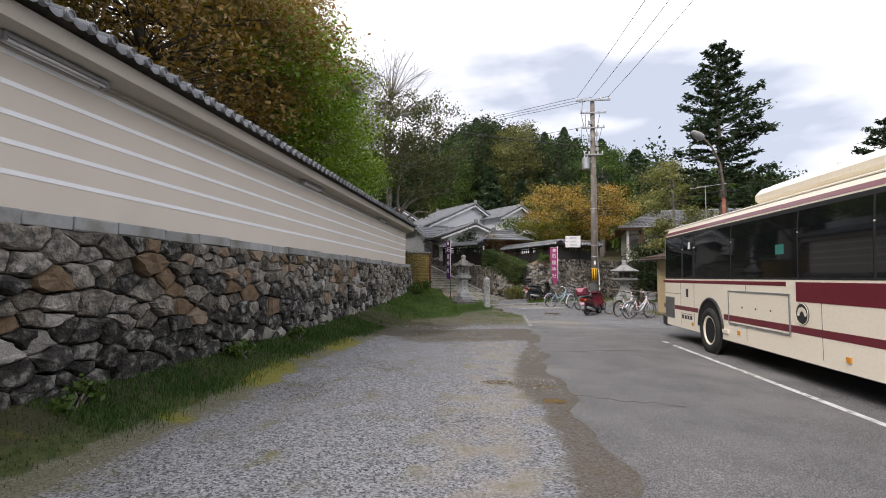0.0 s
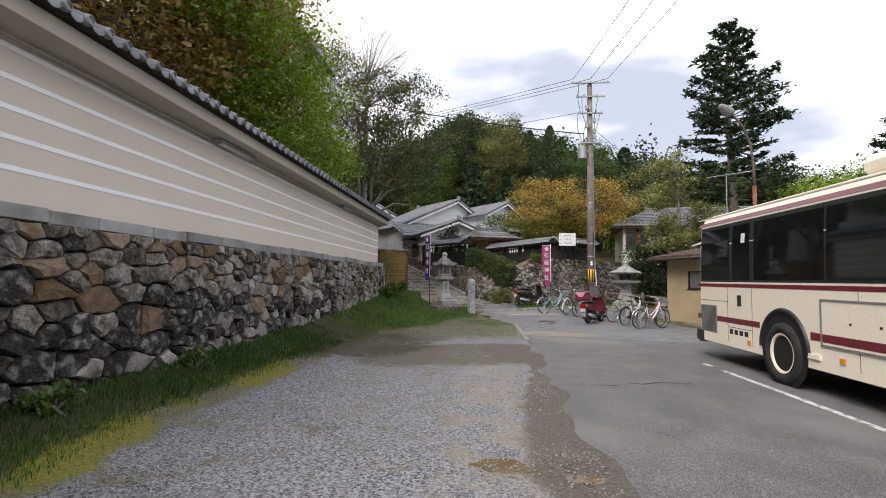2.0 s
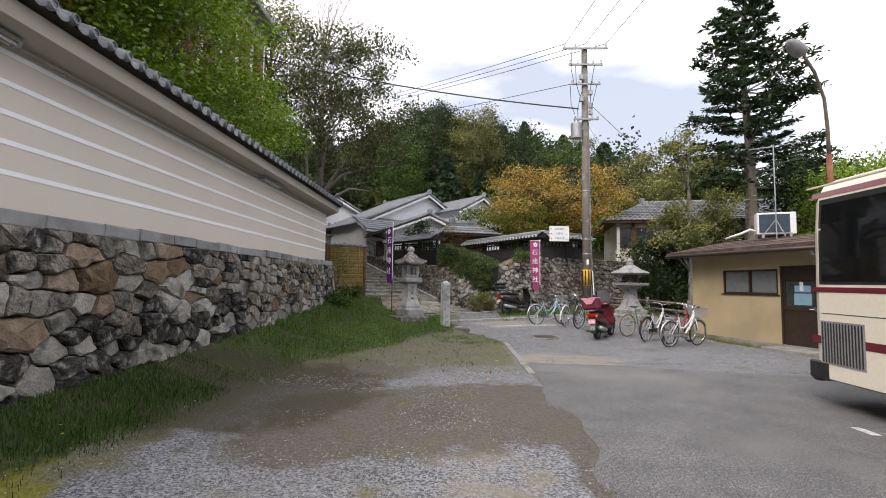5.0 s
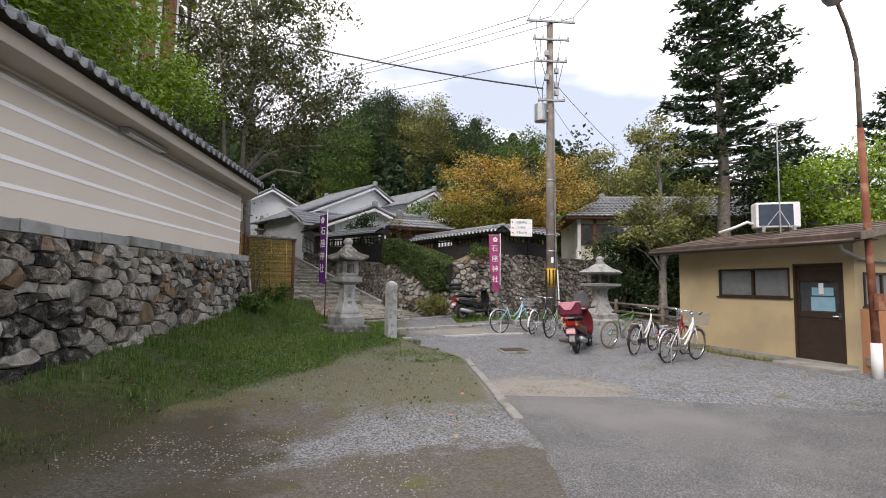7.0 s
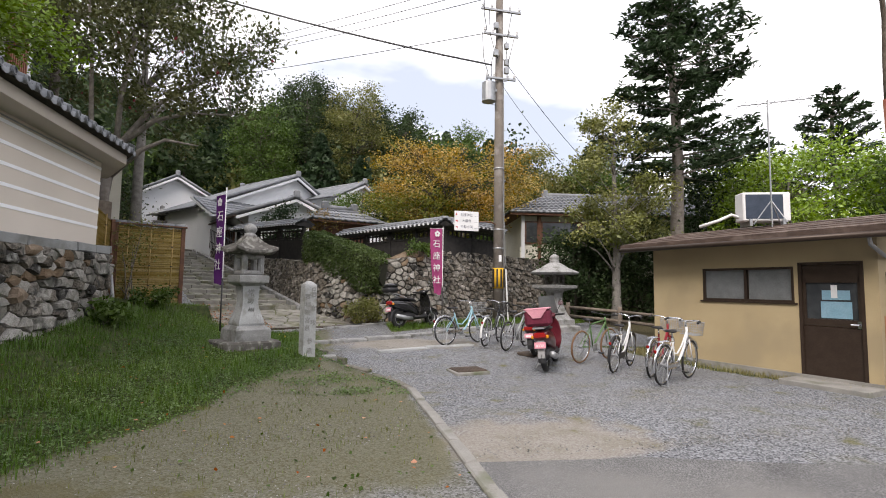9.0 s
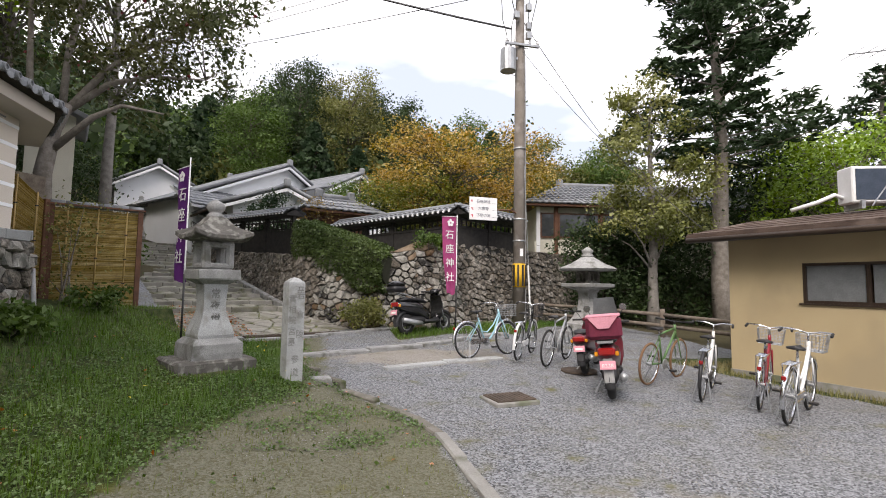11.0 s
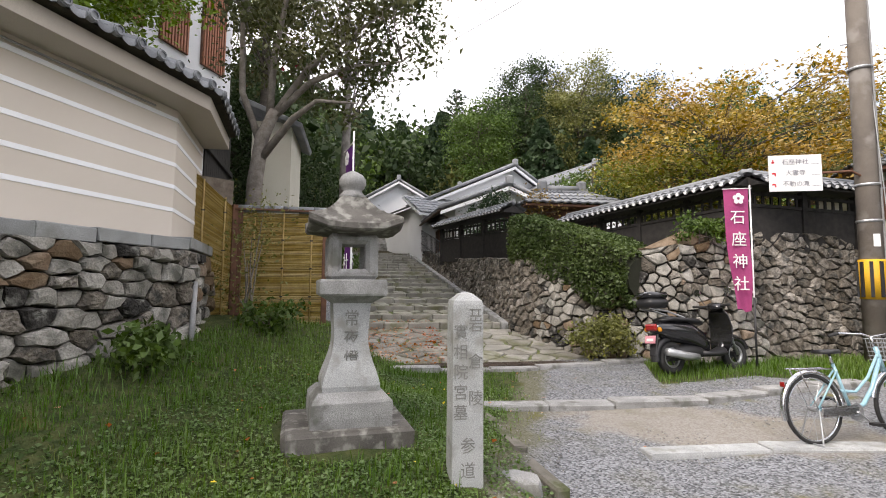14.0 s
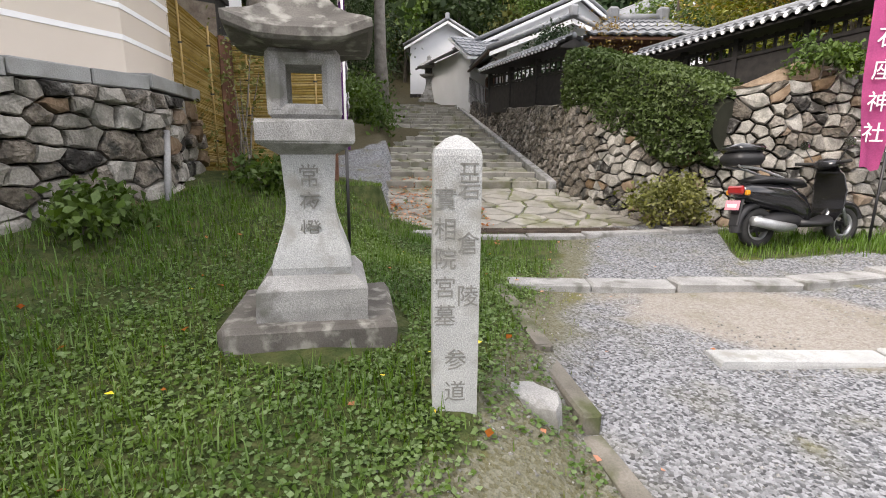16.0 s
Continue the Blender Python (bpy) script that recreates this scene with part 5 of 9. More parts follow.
for x0, z0, x1, z1 in ((-0.7, 10.2, -0.42, 8.6), (-0.45, 11.1, -0.2, 9.5), (0.4, 11.1, 0.2, 9.2), (-0.6, 11.85, -0.5, 10.2), (0.5, 10.2, 0.25, 8.6), (-0.2, 9.8, -0.35, 8.6)):
    part("jumper_wire", tube(B(), [(x0, -0.2, z0), ((x0 + x1) / 2 - 0.12, -0.28, (z0 + z1) / 2 - 0.15), (x1, -0.15, z1)], 0.014, 5), BLACK_PLASTIC, up)
part("conduit", tube(B(), [(0.19, -0.06, 0.2), (0.17, -0.06, 4.8), (0.14, -0.05, 8.5)], 0.02, 6), GREY_PLASTIC, up)
part("plate", boxed((0, -0.185, 2.25), (0.1, 0.01, 0.22)), WHITE_PAINT, up)
for z in (2.6, 3.25, 5.4):
    part("strap", ring(B(), (0, 0, z), 0.183, 0.012, "z", 18, 5, flat=2.0), STEEL, up)
sg = thing("direction_sign", "white direction sign with red arrows on a curved steel arm", "sign", (4.10, 28.42, 3.45), 4)
part("board", boxed((0, 0, 0.33), (0.86, 0.025, 0.66), 0.006), WHITE_PAINT, sg)
part("arm", tube(B(), [(0.4, 0.03, 0.33), (0.95, 0.10, 0.36), (1.15, 0.17, 0.28), (1.22, 0.2, 0.05)], 0.022, 8), BROWNWOOD, sg, smooth=True)
for i, row in enumerate(("石座神社", "大雲寺", "不動の滝")):
    z = 0.53 - 0.2 * i
    letters(row, 0.11, SIGN_GREY, sg, (0.0, -0.016, z), 0.002)
    bm = boxed((-0.36, -0.015, z), (0.05, 0.004, 0.03))
    if i == 0:
        box(bm, (-0.36, -0.015, z + 0.02), (0.02, 0.004, 0.07))
    else:
        box(bm, (-0.33, -0.015, z - 0.02), (0.02, 0.004, 0.06))
    part("arrow", bm, SIGN_RED, sg)
    bm = B()
    for k in range(6):
        box(bm, (0.27 + k * 0.022, -0.015, z - 0.035), (0.012, 0.003, 0.014))
    part("small_print", bm, SIGN_GREY, sg)


def cable_thing(label, pts, r, material=BLACK_PLASTIC, sag=0.0, name="overhead_cable"):
    P = []
    for a, b in zip(pts, pts[1:]):
        for i in range(13):
            f = i / 12
            q = Vector(a).lerp(Vector(b), f)
            q.z -= sag * 4 * f * (1 - f)
            if not P or (q - P[-1]).length > 1e-3:
                P.append(q)
    return tagged(part(name, tube(B(), P, r, 5), material), label, "cable")


ZP = land_z(PX, PY) - 0.1
for k in (-0.9, 0.0, 0.9):
    cable_thing("thin black power line strung from the pole top", [(PX + k, PY - 0.2, ZP + 12.05), (PX + 3.5 + k, -14, 12.9)], 0.012, sag=0.7)
    cable_thing("thin black power line running on over the hill", [(PX + k, PY - 0.2, ZP + 12.05), (PX - 40 + k, 75, 24)], 0.014, sag=1.0)
cable_thing("thin black line running on over the hill", [(PX - 0.5, PY, ZP + 10.3), (PX - 44, 70, 20)], 0.014, sag=1.0)
cable_thing("thick black cable strung across the lane", [(PX - 0.3, PY - 0.1, ZP + 9.1), (-15, 32, 14.6)], 0.032, sag=0.5)
cable_thing("thin service line down to the house", [(PX, PY, ZP + 9.6), (13, 33.5, 6.3)], 0.012, sag=0.3)
cable_thing("guy wire with a pale guard", [(PX, PY, ZP + 8.2), (5.62, 28.48, 0.3)], 0.01, STEEL, name="guy_wire")
cable_thing("thin service line from the pole to the hut", [(PX, PY, ZP + 8.6), (7.0, 23.4, 2.8)], 0.008, sag=0.3)
part("guard", tube(B(), [(5.55, 28.55, 2.2), (5.62, 28.48, 0.3)], 0.025, 6), WHITE_PAINT, bpy.data.objects["guy_wire"])

# ---- street lamp ----
sl = thing("street_lamp", "rusty leaning street lamp with curved arm and grey head", "street lamp", (8.0, 18.35, 0))
part("base_sleeve", tube(B(), [(0, 0, -0.1), (0, 0, 0.62)], 0.085, 12), WHITE_PAINT, sl, smooth=True)
part("pole", tube(B(), [(0, 0, 0.5), (0.06, 0.1, 2.6), (0.12, 0.2, 4.6)], [0.065, 0.06, 0.055], 10), RUST, sl, smooth=True)
part("arm", tube(B(), [(0.12, 0.2, 4.5), (0.10, 0.18, 5.2), (-0.02, 0.08, 5.85), (-0.35, -0.1, 6.4), (-0.8, -0.35, 6.75)], [0.042, 0.04, 0.036, 0.034, 0.032], 10), OLDWOOD, sl, smooth=True)
bm = lathe(B(), [(0.02, 0.17), (0.09, 0.14), (0.15, 0.04), (0.17, -0.05), (0.15, -0.11), (0.06, -0.15)], 14)
bmesh.ops.transform(bm, matrix=pose(-0.98, -0.45, 6.78, 0, -65, 25) @ Matrix.Diagonal((0.8, 1, 1.7, 1)), verts=bm.verts)
part("lamp_head", bm, GREY_PLASTIC, sl, "grey lamp head", smooth=True)
part("control_box", boxed((0.02, -0.09, 1.35), (0.14, 0.1, 0.3), 0.01), RUST, sl)
part("conduit", tube(B(), [(0.09, 0.0, 0.0), (0.1, 0.05, 1.2), (0.1, 0.1, 2.4)], 0.014, 6), GREY_PLASTIC, sl)

# ---- parking hut ----
hut = thing("hut", "ochre stuccoed hut with brown sheet roof and brown metal door", "hut", (7.0, 22.75, 0), -74.4)
HW, HD, HH = 4.1, 3.3, 2.5
bm = B()
for x0, x1, z0, z1 in ((0, 1.19, 0, HH), (1.19, 2.9, 0, 1.37), (1.19, 2.9, 2.02, HH), (2.9, 2.98, 0, HH), (2.98, 3.9, 2.08, HH), (3.9, HW, 0, HH)):
    box(bm, ((x0 + x1) / 2, 0.06, (z0 + z1) / 2), (x1 - x0, 0.12, z1 - z0))
part("front_wall", bm, HUT_WALL, hut)
bm = B()
for y0, y1, z0, z1 in ((0.12, 0.25, 1.2, HH), (0.25, 2.0, 1.9, HH), (0.25, 2.0, 1.2, 1.25), (2.0, HD, 1.2, HH)):
    box(bm, (HW - 0.06, (y0 + y1) / 2, (z0 + z1) / 2), (0.12, y1 - y0, z1 - z0))
prism(bm, [(0, 0.12, HH), (0, HD, HH), (0, HD, 2.62), (0, 1.75, 2.86), (0, 0.12, 2.55)], (HW - 0.12, 0, 0), (HW, 0, 0))
part("side_wall", bm, HUT_WALL, hut)
part("side_wall_lower", boxed((HW - 0.058, 0.12 + (HD - 0.12) / 2, 0.6), (0.124, HD - 0.12, 1.2)), HUT_ORANGE, hut, "orange lower wall")
bm = boxed((0.06, HD / 2, HH / 2), (0.12, HD - 0.24, HH))
box(bm, (HW / 2, HD - 0.06, HH / 2), (HW - 0.24, 0.12, HH))
part("back_wall", bm, HUT_WALL, hut)
part("floor", boxed((HW / 2, HD / 2, 0.02), (HW - 0.2, HD - 0.2, 0.04)), CONCRETE, hut)
part("foundation", boxed((HW / 2, -0.015, 0.07), (HW, 0.04, 0.14)), CONCRETE, hut)
bm = prism(B(), [(0, -0.52, 2.50), (0, 1.75, 2.92), (0, HD + 0.4, 2.58), (0, HD + 0.4, 2.66), (0, 1.75, 3.02), (0, -0.52, 2.58)], (-0.5, 0, 0), (HW + 0.42, 0, 0))
rf = part("roof", bm, SHINGLE, hut, "brown sheet roof")
for k in range(5):
    y0 = -0.50 + k * 0.45
    bm = prism(B(), [(0, y0, 2.588 + (y0 + 0.5) * 0.194), (0, y0 + 0.46, 2.588 + (y0 + 0.96) * 0.194), (0, y0 + 0.46, 2.592 + (y0 + 0.96) * 0.194), (0, y0, 2.604 + (y0 + 0.5) * 0.194)], (-0.49, 0, 0), (HW + 0.41, 0, 0))
    part("roof_sheet", bm, SHINGLE, rf)
part("soffit", boxed((HW / 2, -0.24, 2.485), (HW + 0.8, 0.5, 0.02)), ALU_BROWN, hut)
bm = prism(B(), [(HW + 0.43, -0.54, 2.46), (HW + 0.43, 1.75, 2.88), (HW + 0.43, HD + 0.42, 2.54), (HW + 0.43, HD + 0.42, 2.68), (HW + 0.43, 1.75, 3.04), (HW + 0.43, -0.54, 2.60)], (0, 0, 0), (0.03, 0, 0))
part("bargeboard", bm, OLDWOOD, hut)
part("gutter", tube(B(), [(-0.45, -0.58, 2.47), (HW + 0.35, -0.58, 2.45)], 0.05, 8), ALU_BROWN, hut, smooth=True)
part("downpipe", tube(B(), [(HW + 0.1, -0.56, 2.45), (HW + 0.1, -0.5, 2.3), (HW + 0.06, 0.1, 2.15), (HW + 0.05, 2.2, 2.05)], 0.03, 8), GREY_PLASTIC, hut, smooth=True)


def sash(parent, x0, x1, z0, z1, y, panes, glass, axis="x"):
    """A sliding window in an opening: frame and panes."""
    w = part("window_frame", B(), ALU_BROWN, parent)
    bm = B()

    def bx(a0, a1, b0, b1, t0, t1):
        if axis == "x":
            box(bm, ((a0 + a1) / 2, (t0 + t1) / 2, (b0 + b1) / 2), (a1 - a0, t1 - t0, b1 - b0))
        else:
            box(bm, ((t0 + t1) / 2, (a0 + a1) / 2, (b0 + b1) / 2), (t1 - t0, a1 - a0, b1 - b0))
    f = 0.045
    bx(x0, x1, z0, z0 + f, y - 0.03, y + 0.06)
    bx(x0, x1, z1 - f, z1, y - 0.03, y + 0.06)
    bx(x0, x0 + f, z0 + f, z1 - f, y - 0.03, y + 0.06)
    bx(x1 - f, x1, z0 + f, z1 - f, y - 0.03, y + 0.06)
    for k in range(1, panes):
        xx = x0 + (x1 - x0) * k / panes
        bx(xx - 0.025, xx + 0.025, z0 + f, z1 - f, y - 0.015, y + 0.05)
    bx(x0 - 0.05, x1 + 0.05, z0 - 0.03, z0, y - 0.06, y + 0.06)
    bm.to_mesh(w.data)
    bm.free()
    for k in range(panes):
        a, b = x0 + (x1 - x0) * k / panes + f, x0 + (x1 - x0) * (k + 1) / panes - f
        c, s_ = ((a + b) / 2, y + 0.02 + 0.012 * (k % 2), (z0 + z1) / 2), (b - a, 0.006, z1 - z0 - 2 * f)
        if axis != "x":
            c, s_ = (y + 0.02, (a + b) / 2, (z0 + z1) / 2), (0.006, b - a, z1 - z0 - 2 * f)
        part("pane", boxed(c, s_), glass, w)
    return w


sash(hut, 1.19, 2.9, 1.37, 2.02, 0.03, 2, FROST)
sash(hut, 0.25, 2.0, 1.25, 1.9, HW - 0.04, 3, FROST, "y")
dr_ = part("door", boxed((3.44, 0.05, 0.52), (0.86, 0.05, 0.92), 0.006), ALU_BROWN, hut, "brown metal door with glazed upper half")
bm = B()
for c, s_ in (((2.995, 0.04, 1.06), (0.05, 0.1, 2.02)), ((3.885, 0.04, 1.06), (0.05, 0.1, 2.02)), ((3.44, 0.04, 2.06), (0.94, 0.1, 0.05)), ((3.44, 0.05, 1.05), (0.86, 0.05, 0.12)), ((3.44, 0.05, 1.88), (0.86, 0.05, 0.3)), ((3.04, 0.05, 1.45), (0.06, 0.05, 0.72)), ((3.84, 0.05, 1.45), (0.06, 0.05, 0.72))):
    box(bm, c, s_)
part("door_frame", bm, ALU_BROWN, dr_)
part("pane", boxed((3.44, 0.055, 1.42), (0.76, 0.008, 0.66)), WIN_GLASS, dr_)
part("poster", boxed((3.5, 0.047, 1.27), (0.44, 0.004, 0.28)), POSTER_BLUE, dr_, "pale blue notice")
part("poster", boxed((3.5, 0.047, 1.52), (0.4, 0.004, 0.16)), POSTER_BLUE, dr_, "pale blue notice")
part("notice", boxed((3.48, 0.042, 1.58), (0.09, 0.004, 0.22)), WHITE_PAINT, dr_, "white notice")
part("handle", tube(B(), [(3.72, -0.03, 1.04), (3.83, -0.03, 1.04)], 0.014, 6), CHROME, dr_, "chrome lever")
part("lock_plate", boxed((3.82, 0.02, 1.04), (0.05, 0.015, 0.12)), CHROME, dr_)
part("doorstep", boxed((3.5, -0.3, 0.03), (1.25, 0.6, 0.12), 0.012), CONCRETE, hut)
part("tap_box", boxed((HW + 0.04, 0.28, 0.22), (0.08, 0.14, 0.16), 0.01), GREY_PLASTIC, hut)

ac = thing("air_conditioner", "outdoor air-conditioning unit standing on the hut roof", "air conditioner", (8.72, 21.42, 3.0), -20)
part("casing", boxed((0, 0, 0.36), (0.95, 0.36, 0.62), 0.02), WHITE_PAINT, ac)
part("coil", boxed((-0.05, -0.186, 0.36), (0.74, 0.012, 0.52)), mat("dark_blue_coil", (0.03, 0.045, 0.07), (0.045, 0.06, 0.09), bump=0.1, rough=0.5), ac, "dark finned coil")
for k in range(6):
    part("louvre", boxed((0.47, 0, 0.16 + 0.075 * k), (0.02, 0.28, 0.03)), GREY_PLASTIC, ac)
for dx in (-0.33, 0.33):
    part("foot", boxed((dx, 0, 0.02), (0.06, 0.42, 0.14)), STEEL, ac)
part("hose", tube(B(), [(-0.45, 0.05, 0.15), (-0.6, 0.05, 0.22), (-0.85, 0.1, 0.1), (-1.2, 0.25, -0.02)], 0.035, 8), WHITE_PAINT, ac, smooth=True)
an = thing("tv_antenna", "thin steel television mast braced on the hut roof", "antenna", (8.45, 20.95, 2.93))
part("mast", tube(B(), [(0, 0, -0.05), (0, 0, 2.6)], 0.016, 6), STEEL, an)
part("boom", tube(B(), [(-0.55, 0.2, 2.5), (0.75, -0.28, 2.62)], 0.012, 6), STEEL, an)
for k in range(7):
    f = k / 6
    x, y, z = -0.5 + 1.2 * f, 0.18 - 0.44 * f, 2.505 + 0.11 * f
    part("element", tube(B(), [(x - 0.06, y - 0.22, z), (x + 0.06, y + 0.22, z)], 0.006, 5), STEEL, an)
for dx, dy in ((0.35, 0.1), (-0.35, 0.1), (0.0, -0.35)):
    part("brace", tube(B(), [(0, 0, 0.5), (dx, dy, 0.0)], 0.01, 5), STEEL, an)

# ---- wooden rail fence by the lantern ----
rf_ = thing("rail_fence", "weathered round-rail wooden fence", "fence")
RP = [(6.3, 29.6), (7.9, 28.6), (8.9, 27.0), (9.5, 25.2)]
for x, y in RP:
    z = land_z(x, y)
    part("post", tube(B(), [(x, y, z - 0.2), (x, y, z + 0.78)], [0.075, 0.07], 9), OLDWOOD, rf_, smooth=True)
for (x0, y0), (x1, y1) in zip(RP, RP[1:]):
    for h in (0.32, 0.62):
        part("rail", tube(B(), [(x0, y0, land_z(x0, y0) + h), (x1, y1, land_z(x1, y1) + h)], 0.05, 8), OLDWOOD, rf_, smooth=True)

# ---- bamboo screens by the ramp ----
def bamboo_screen(name, label, p, q, z0, z1, dz, roof=True):
    """Reeds laid level behind split-bamboo uprights, between dark posts."""
    p, q = Vector((*p, 0)), Vector((*q, 0))
    d = (q - p).normalized()
    ln = (q - p).length
    t = thing(name, label, "fence", (p.x, p.y, z0), math.degrees(math.atan2(d.y, d.x)))
    verts, faces = [], []
    z = 0.02
    rng = random.Random(71)
    while z < z1 - z0 - 0.02:
        r = rng.uniform(0.008, 0.012)
        o = len(verts)
        for x in (0.03, ln - 0.03):
            zz = z + rng.uniform(-0.004, 0.004) + (dz if x > 0.1 else 0) * z / (z1 - z0)
            verts += [(x, -r, zz), (x, 0, zz + r), (x, r, zz), (x, 0, zz - r)]
        faces += [(o + i, o + (i + 1) % 4, o + 4 + (i + 1) % 4, o + 4 + i) for i in range(4)]
        z += r * 2.05
    me = bpy.data.meshes.new("reed_mat")
    me.from_pydata(verts, [], faces)
    piece("reed_mat", finish(me, BAMBOO), t)
    h = z1 - z0
    part("backing", boxed((ln / 2, 0.03, h / 2 - 0.02), (ln - 0.06, 0.02, h - 0.1)), OLDWOOD, t)
    for x in (0.0, ln):
        hh = h + (dz if x else 0)
        part("post", boxed((x, 0, hh / 2 - 0.1), (0.09, 0.09, hh + 0.25), 0.006), BROWNWOOD, t, "dark brown post")
    n = max(2, round(ln / 0.5))
    for k in range(n):
        x = ln * (k + 0.5) / n
        part("batten", tube(B(), [(x, -0.02, 0.02), (x + 0.004, -0.022, h + dz * x / ln)], 0.014, 7), BAMBOO_POLE, t, smooth=True)
        for zz in (0.25, 0.5, 0.75):
            part("tie", boxed((x, -0.024, h * zz), (0.045, 0.035, 0.02)), BLACK_PLASTIC, t)
    if roof:
        part("ridge_board", boxed((ln / 2, 0, h + 0.03), (ln + 0.16, 0.18, 0.03)), BROWNWOOD, t)
        k = 0
        while k * 0.25 < ln + 0.1:
            part("cap_tile", tube(B(), [(-0.06 + k * 0.25, 0, h + 0.05), (-0.06 + k * 0.25 + 0.245, 0, h + 0.05)], 0.06, 10), TILE, t, smooth=True)
            k += 1
    return t


bamboo_screen("bamboo_screen", "ochre reed bamboo screen between brown posts with tiled cap", (-5.2, 25.62), (-3.93, 26.2), 1.03, 2.93, 0.0)
bamboo_screen("bamboo_screen", "ochre reed bamboo screen beside the plastered wall", (-5.6, 24.95), (-5.26, 25.55), 1.0, 3.5, -0.5, roof=False)
kerb_run("screen_footing", "rough stone footing under the bamboo screen", [(-5.2, 25.56, 0.82), (-3.85, 26.16, 0.82)], 0.3, 0.2, GRANITE_DARK, 0.4, 8, 0.3)
bf = thing("board_fence", "tall black board fence behind the wall corner", "fence", (-5.75, 25.35, 1.0), math.degrees(math.atan2(1.9, -1.0)))
for k in range(14):
    part("board", boxed((0.08 + k * 0.155, 0, 1.9), (0.145, 0.025, 3.9 + 0.05 * math.sin(k * 7))), BLACKWOOD, bf)
part("rail", boxed((1.1, -0.04, 3.0), (2.2, 0.05, 0.09)), BLACKWOOD, bf)
part("rail", boxed((1.1, -0.04, 1.0), (2.2, 0.05, 0.09)), BLACKWOOD, bf)
gp = tagged(part("conduit_pipe", tube(B(), [(-4.42, 23.75, 0.85), (-4.62, 24.0, 1.72)], 0.035, 8), GREY_PLASTIC, smooth=True), "leaning grey plastic pipe by the wall corner", "pipe")


# ---- bus ----
bus = thing("bus", "cream city bus with maroon stripes parked beside the bay line", "bus", (5.945, 9.72, -0.085), 0.35)
bus.scale.z = 1.05
bus.rotation_euler.x = radians(0.35)
R0, F0 = 4.83, -6.3          # rear and front ends along its length


def bus_section(k, top):
    """Half-width and height points round the body, roof drawn in by k."""
    return [(-1.25 + k * 0.3, 0.36), (-1.25, 0.5), (-1.25, 1.5), (-1.235, 2.3), (-1.20, 2.72), (-1.12, 2.88), (-0.95, 2.97), (-0.6, top), (0.6, top), (0.95, 2.97), (1.12, 2.88), (1.20, 2.72), (1.235, 2.3), (1.25, 1.5), (1.25, 0.5), (1.25 - k * 0.3, 0.36)]


bm = B()
rows = []
for y, inset, drop in ((R0, 0.10, 0.12), (R0 - 0.05, 0.05, 0.05), (R0 - 0.16, 0.0, 0.0), (2.95, 0, 0), (1.5, 0, 0), (-3.0, 0, 0), (F0 + 0.2, 0, 0), (F0, 0.08, 0.08)):
    rows.append([bm.verts.new((x * (1 - inset / 1.25), y, z - (drop if z > 2 else 0))) for x, z in bus_section(0, 3.03)])
for a, b in zip(rows, rows[1:]):
    for i in range(len(a)):
        bm.faces.new((a[i], a[(i + 1) % len(a)], b[(i + 1) % len(a)], b[i]))
bm.faces.new(rows[0])
bm.faces.new(rows[-1][::-1])
bmesh.ops.recalc_face_normals(bm, faces=bm.faces)
part("body", bm, BUS_CREAM, bus)


def side_plate(name, y0, y1, z0, z1, material, out=0.004, parent=None, label="", thick=0.006, slant=0.0):
    """A plate that follows the side's tumblehome."""
    def xs(z):
        return float(np.interp(z, [0.5, 1.5, 2.3, 2.72, 2.88], [-1.25, -1.25, -1.235, -1.20, -1.12])) - out
    bm = B()
    zs = [z0 + (z1 - z0) * i / 4 for i in range(5)]
    rows = []
    for i, z in enumerate(zs):
        rows.append([bm.verts.new((xs(z), y0, z)), bm.verts.new((xs(z), y1 + slant * i / 4, z)), bm.verts.new((xs(z) + thick + out, y1 + slant * i / 4, z)), bm.verts.new((xs(z) + thick + out, y0, z))])
    for a, b in zip(rows, rows[1:]):
        for k in range(4):
            bm.faces.new((a[k], a[(k + 1) % 4], b[(k + 1) % 4], b[k]))
    bm.faces.new(rows[0])
    bm.faces.new(rows[-1][::-1])
    bmesh.ops.recalc_face_normals(bm, faces=bm.faces)
    return part(name, bm, material, parent or bus, label)


band = side_plate("window_surround", R0 - 0.18, F0 + 0.5, 1.57, 2.69, BLACK_PLASTIC, 0.004)
y = R0 - 0.23
for w in (1.18, 0.08, 0.60, 0.10, 1.80, 2.2, 1.55, 1.55, 0.9):
    if w < 0.2:
        y -= w
        continue
    side_plate("window", y, y - w, 1.61, 2.62, BUS_GLASS, 0.009, bus, "dark tinted window")
    y -= w + 0.05
side_plate("sticker", R0 - 1.86, R0 - 1.99, 2.28, 2.45, WHITE_PAINT, 0.012)
side_plate("sticker", R0 - 5.75, R0 - 6.0, 1.98, 2.14, TEAL, 0.012, None, "teal sticker")
side_plate("stripe", R0 - 0.02, F0 + 0.1, 2.72, 2.80, BUS_MAROON, 0.004)
side_plate("stripe", R0 - 0.02, -1.2, 1.47, 1.535, BUS_MAROON, 0.004)
side_plate("stripe", R0 - 6.3, F0 + 0.1, 1.24, 1.535, BUS_MAROON, 0.005, slant=0.0)
side_plate("stripe", R0 - 0.02, R0 - 2.44, 0.80, 0.90, BUS_MAROON, 0.004)
side_plate("stripe", R0 - 3.76, F0 + 0.1, 0.76, 0.87, BUS_MAROON, 0.004)
for y in (R0 - 1.33, R0 - 2.2, R0 - 4.7, R0 - 6.9):
    side_plate("panel_seam", y, y - 0.009, 0.45, 1.46, BLACK_PLASTIC, 0.002)
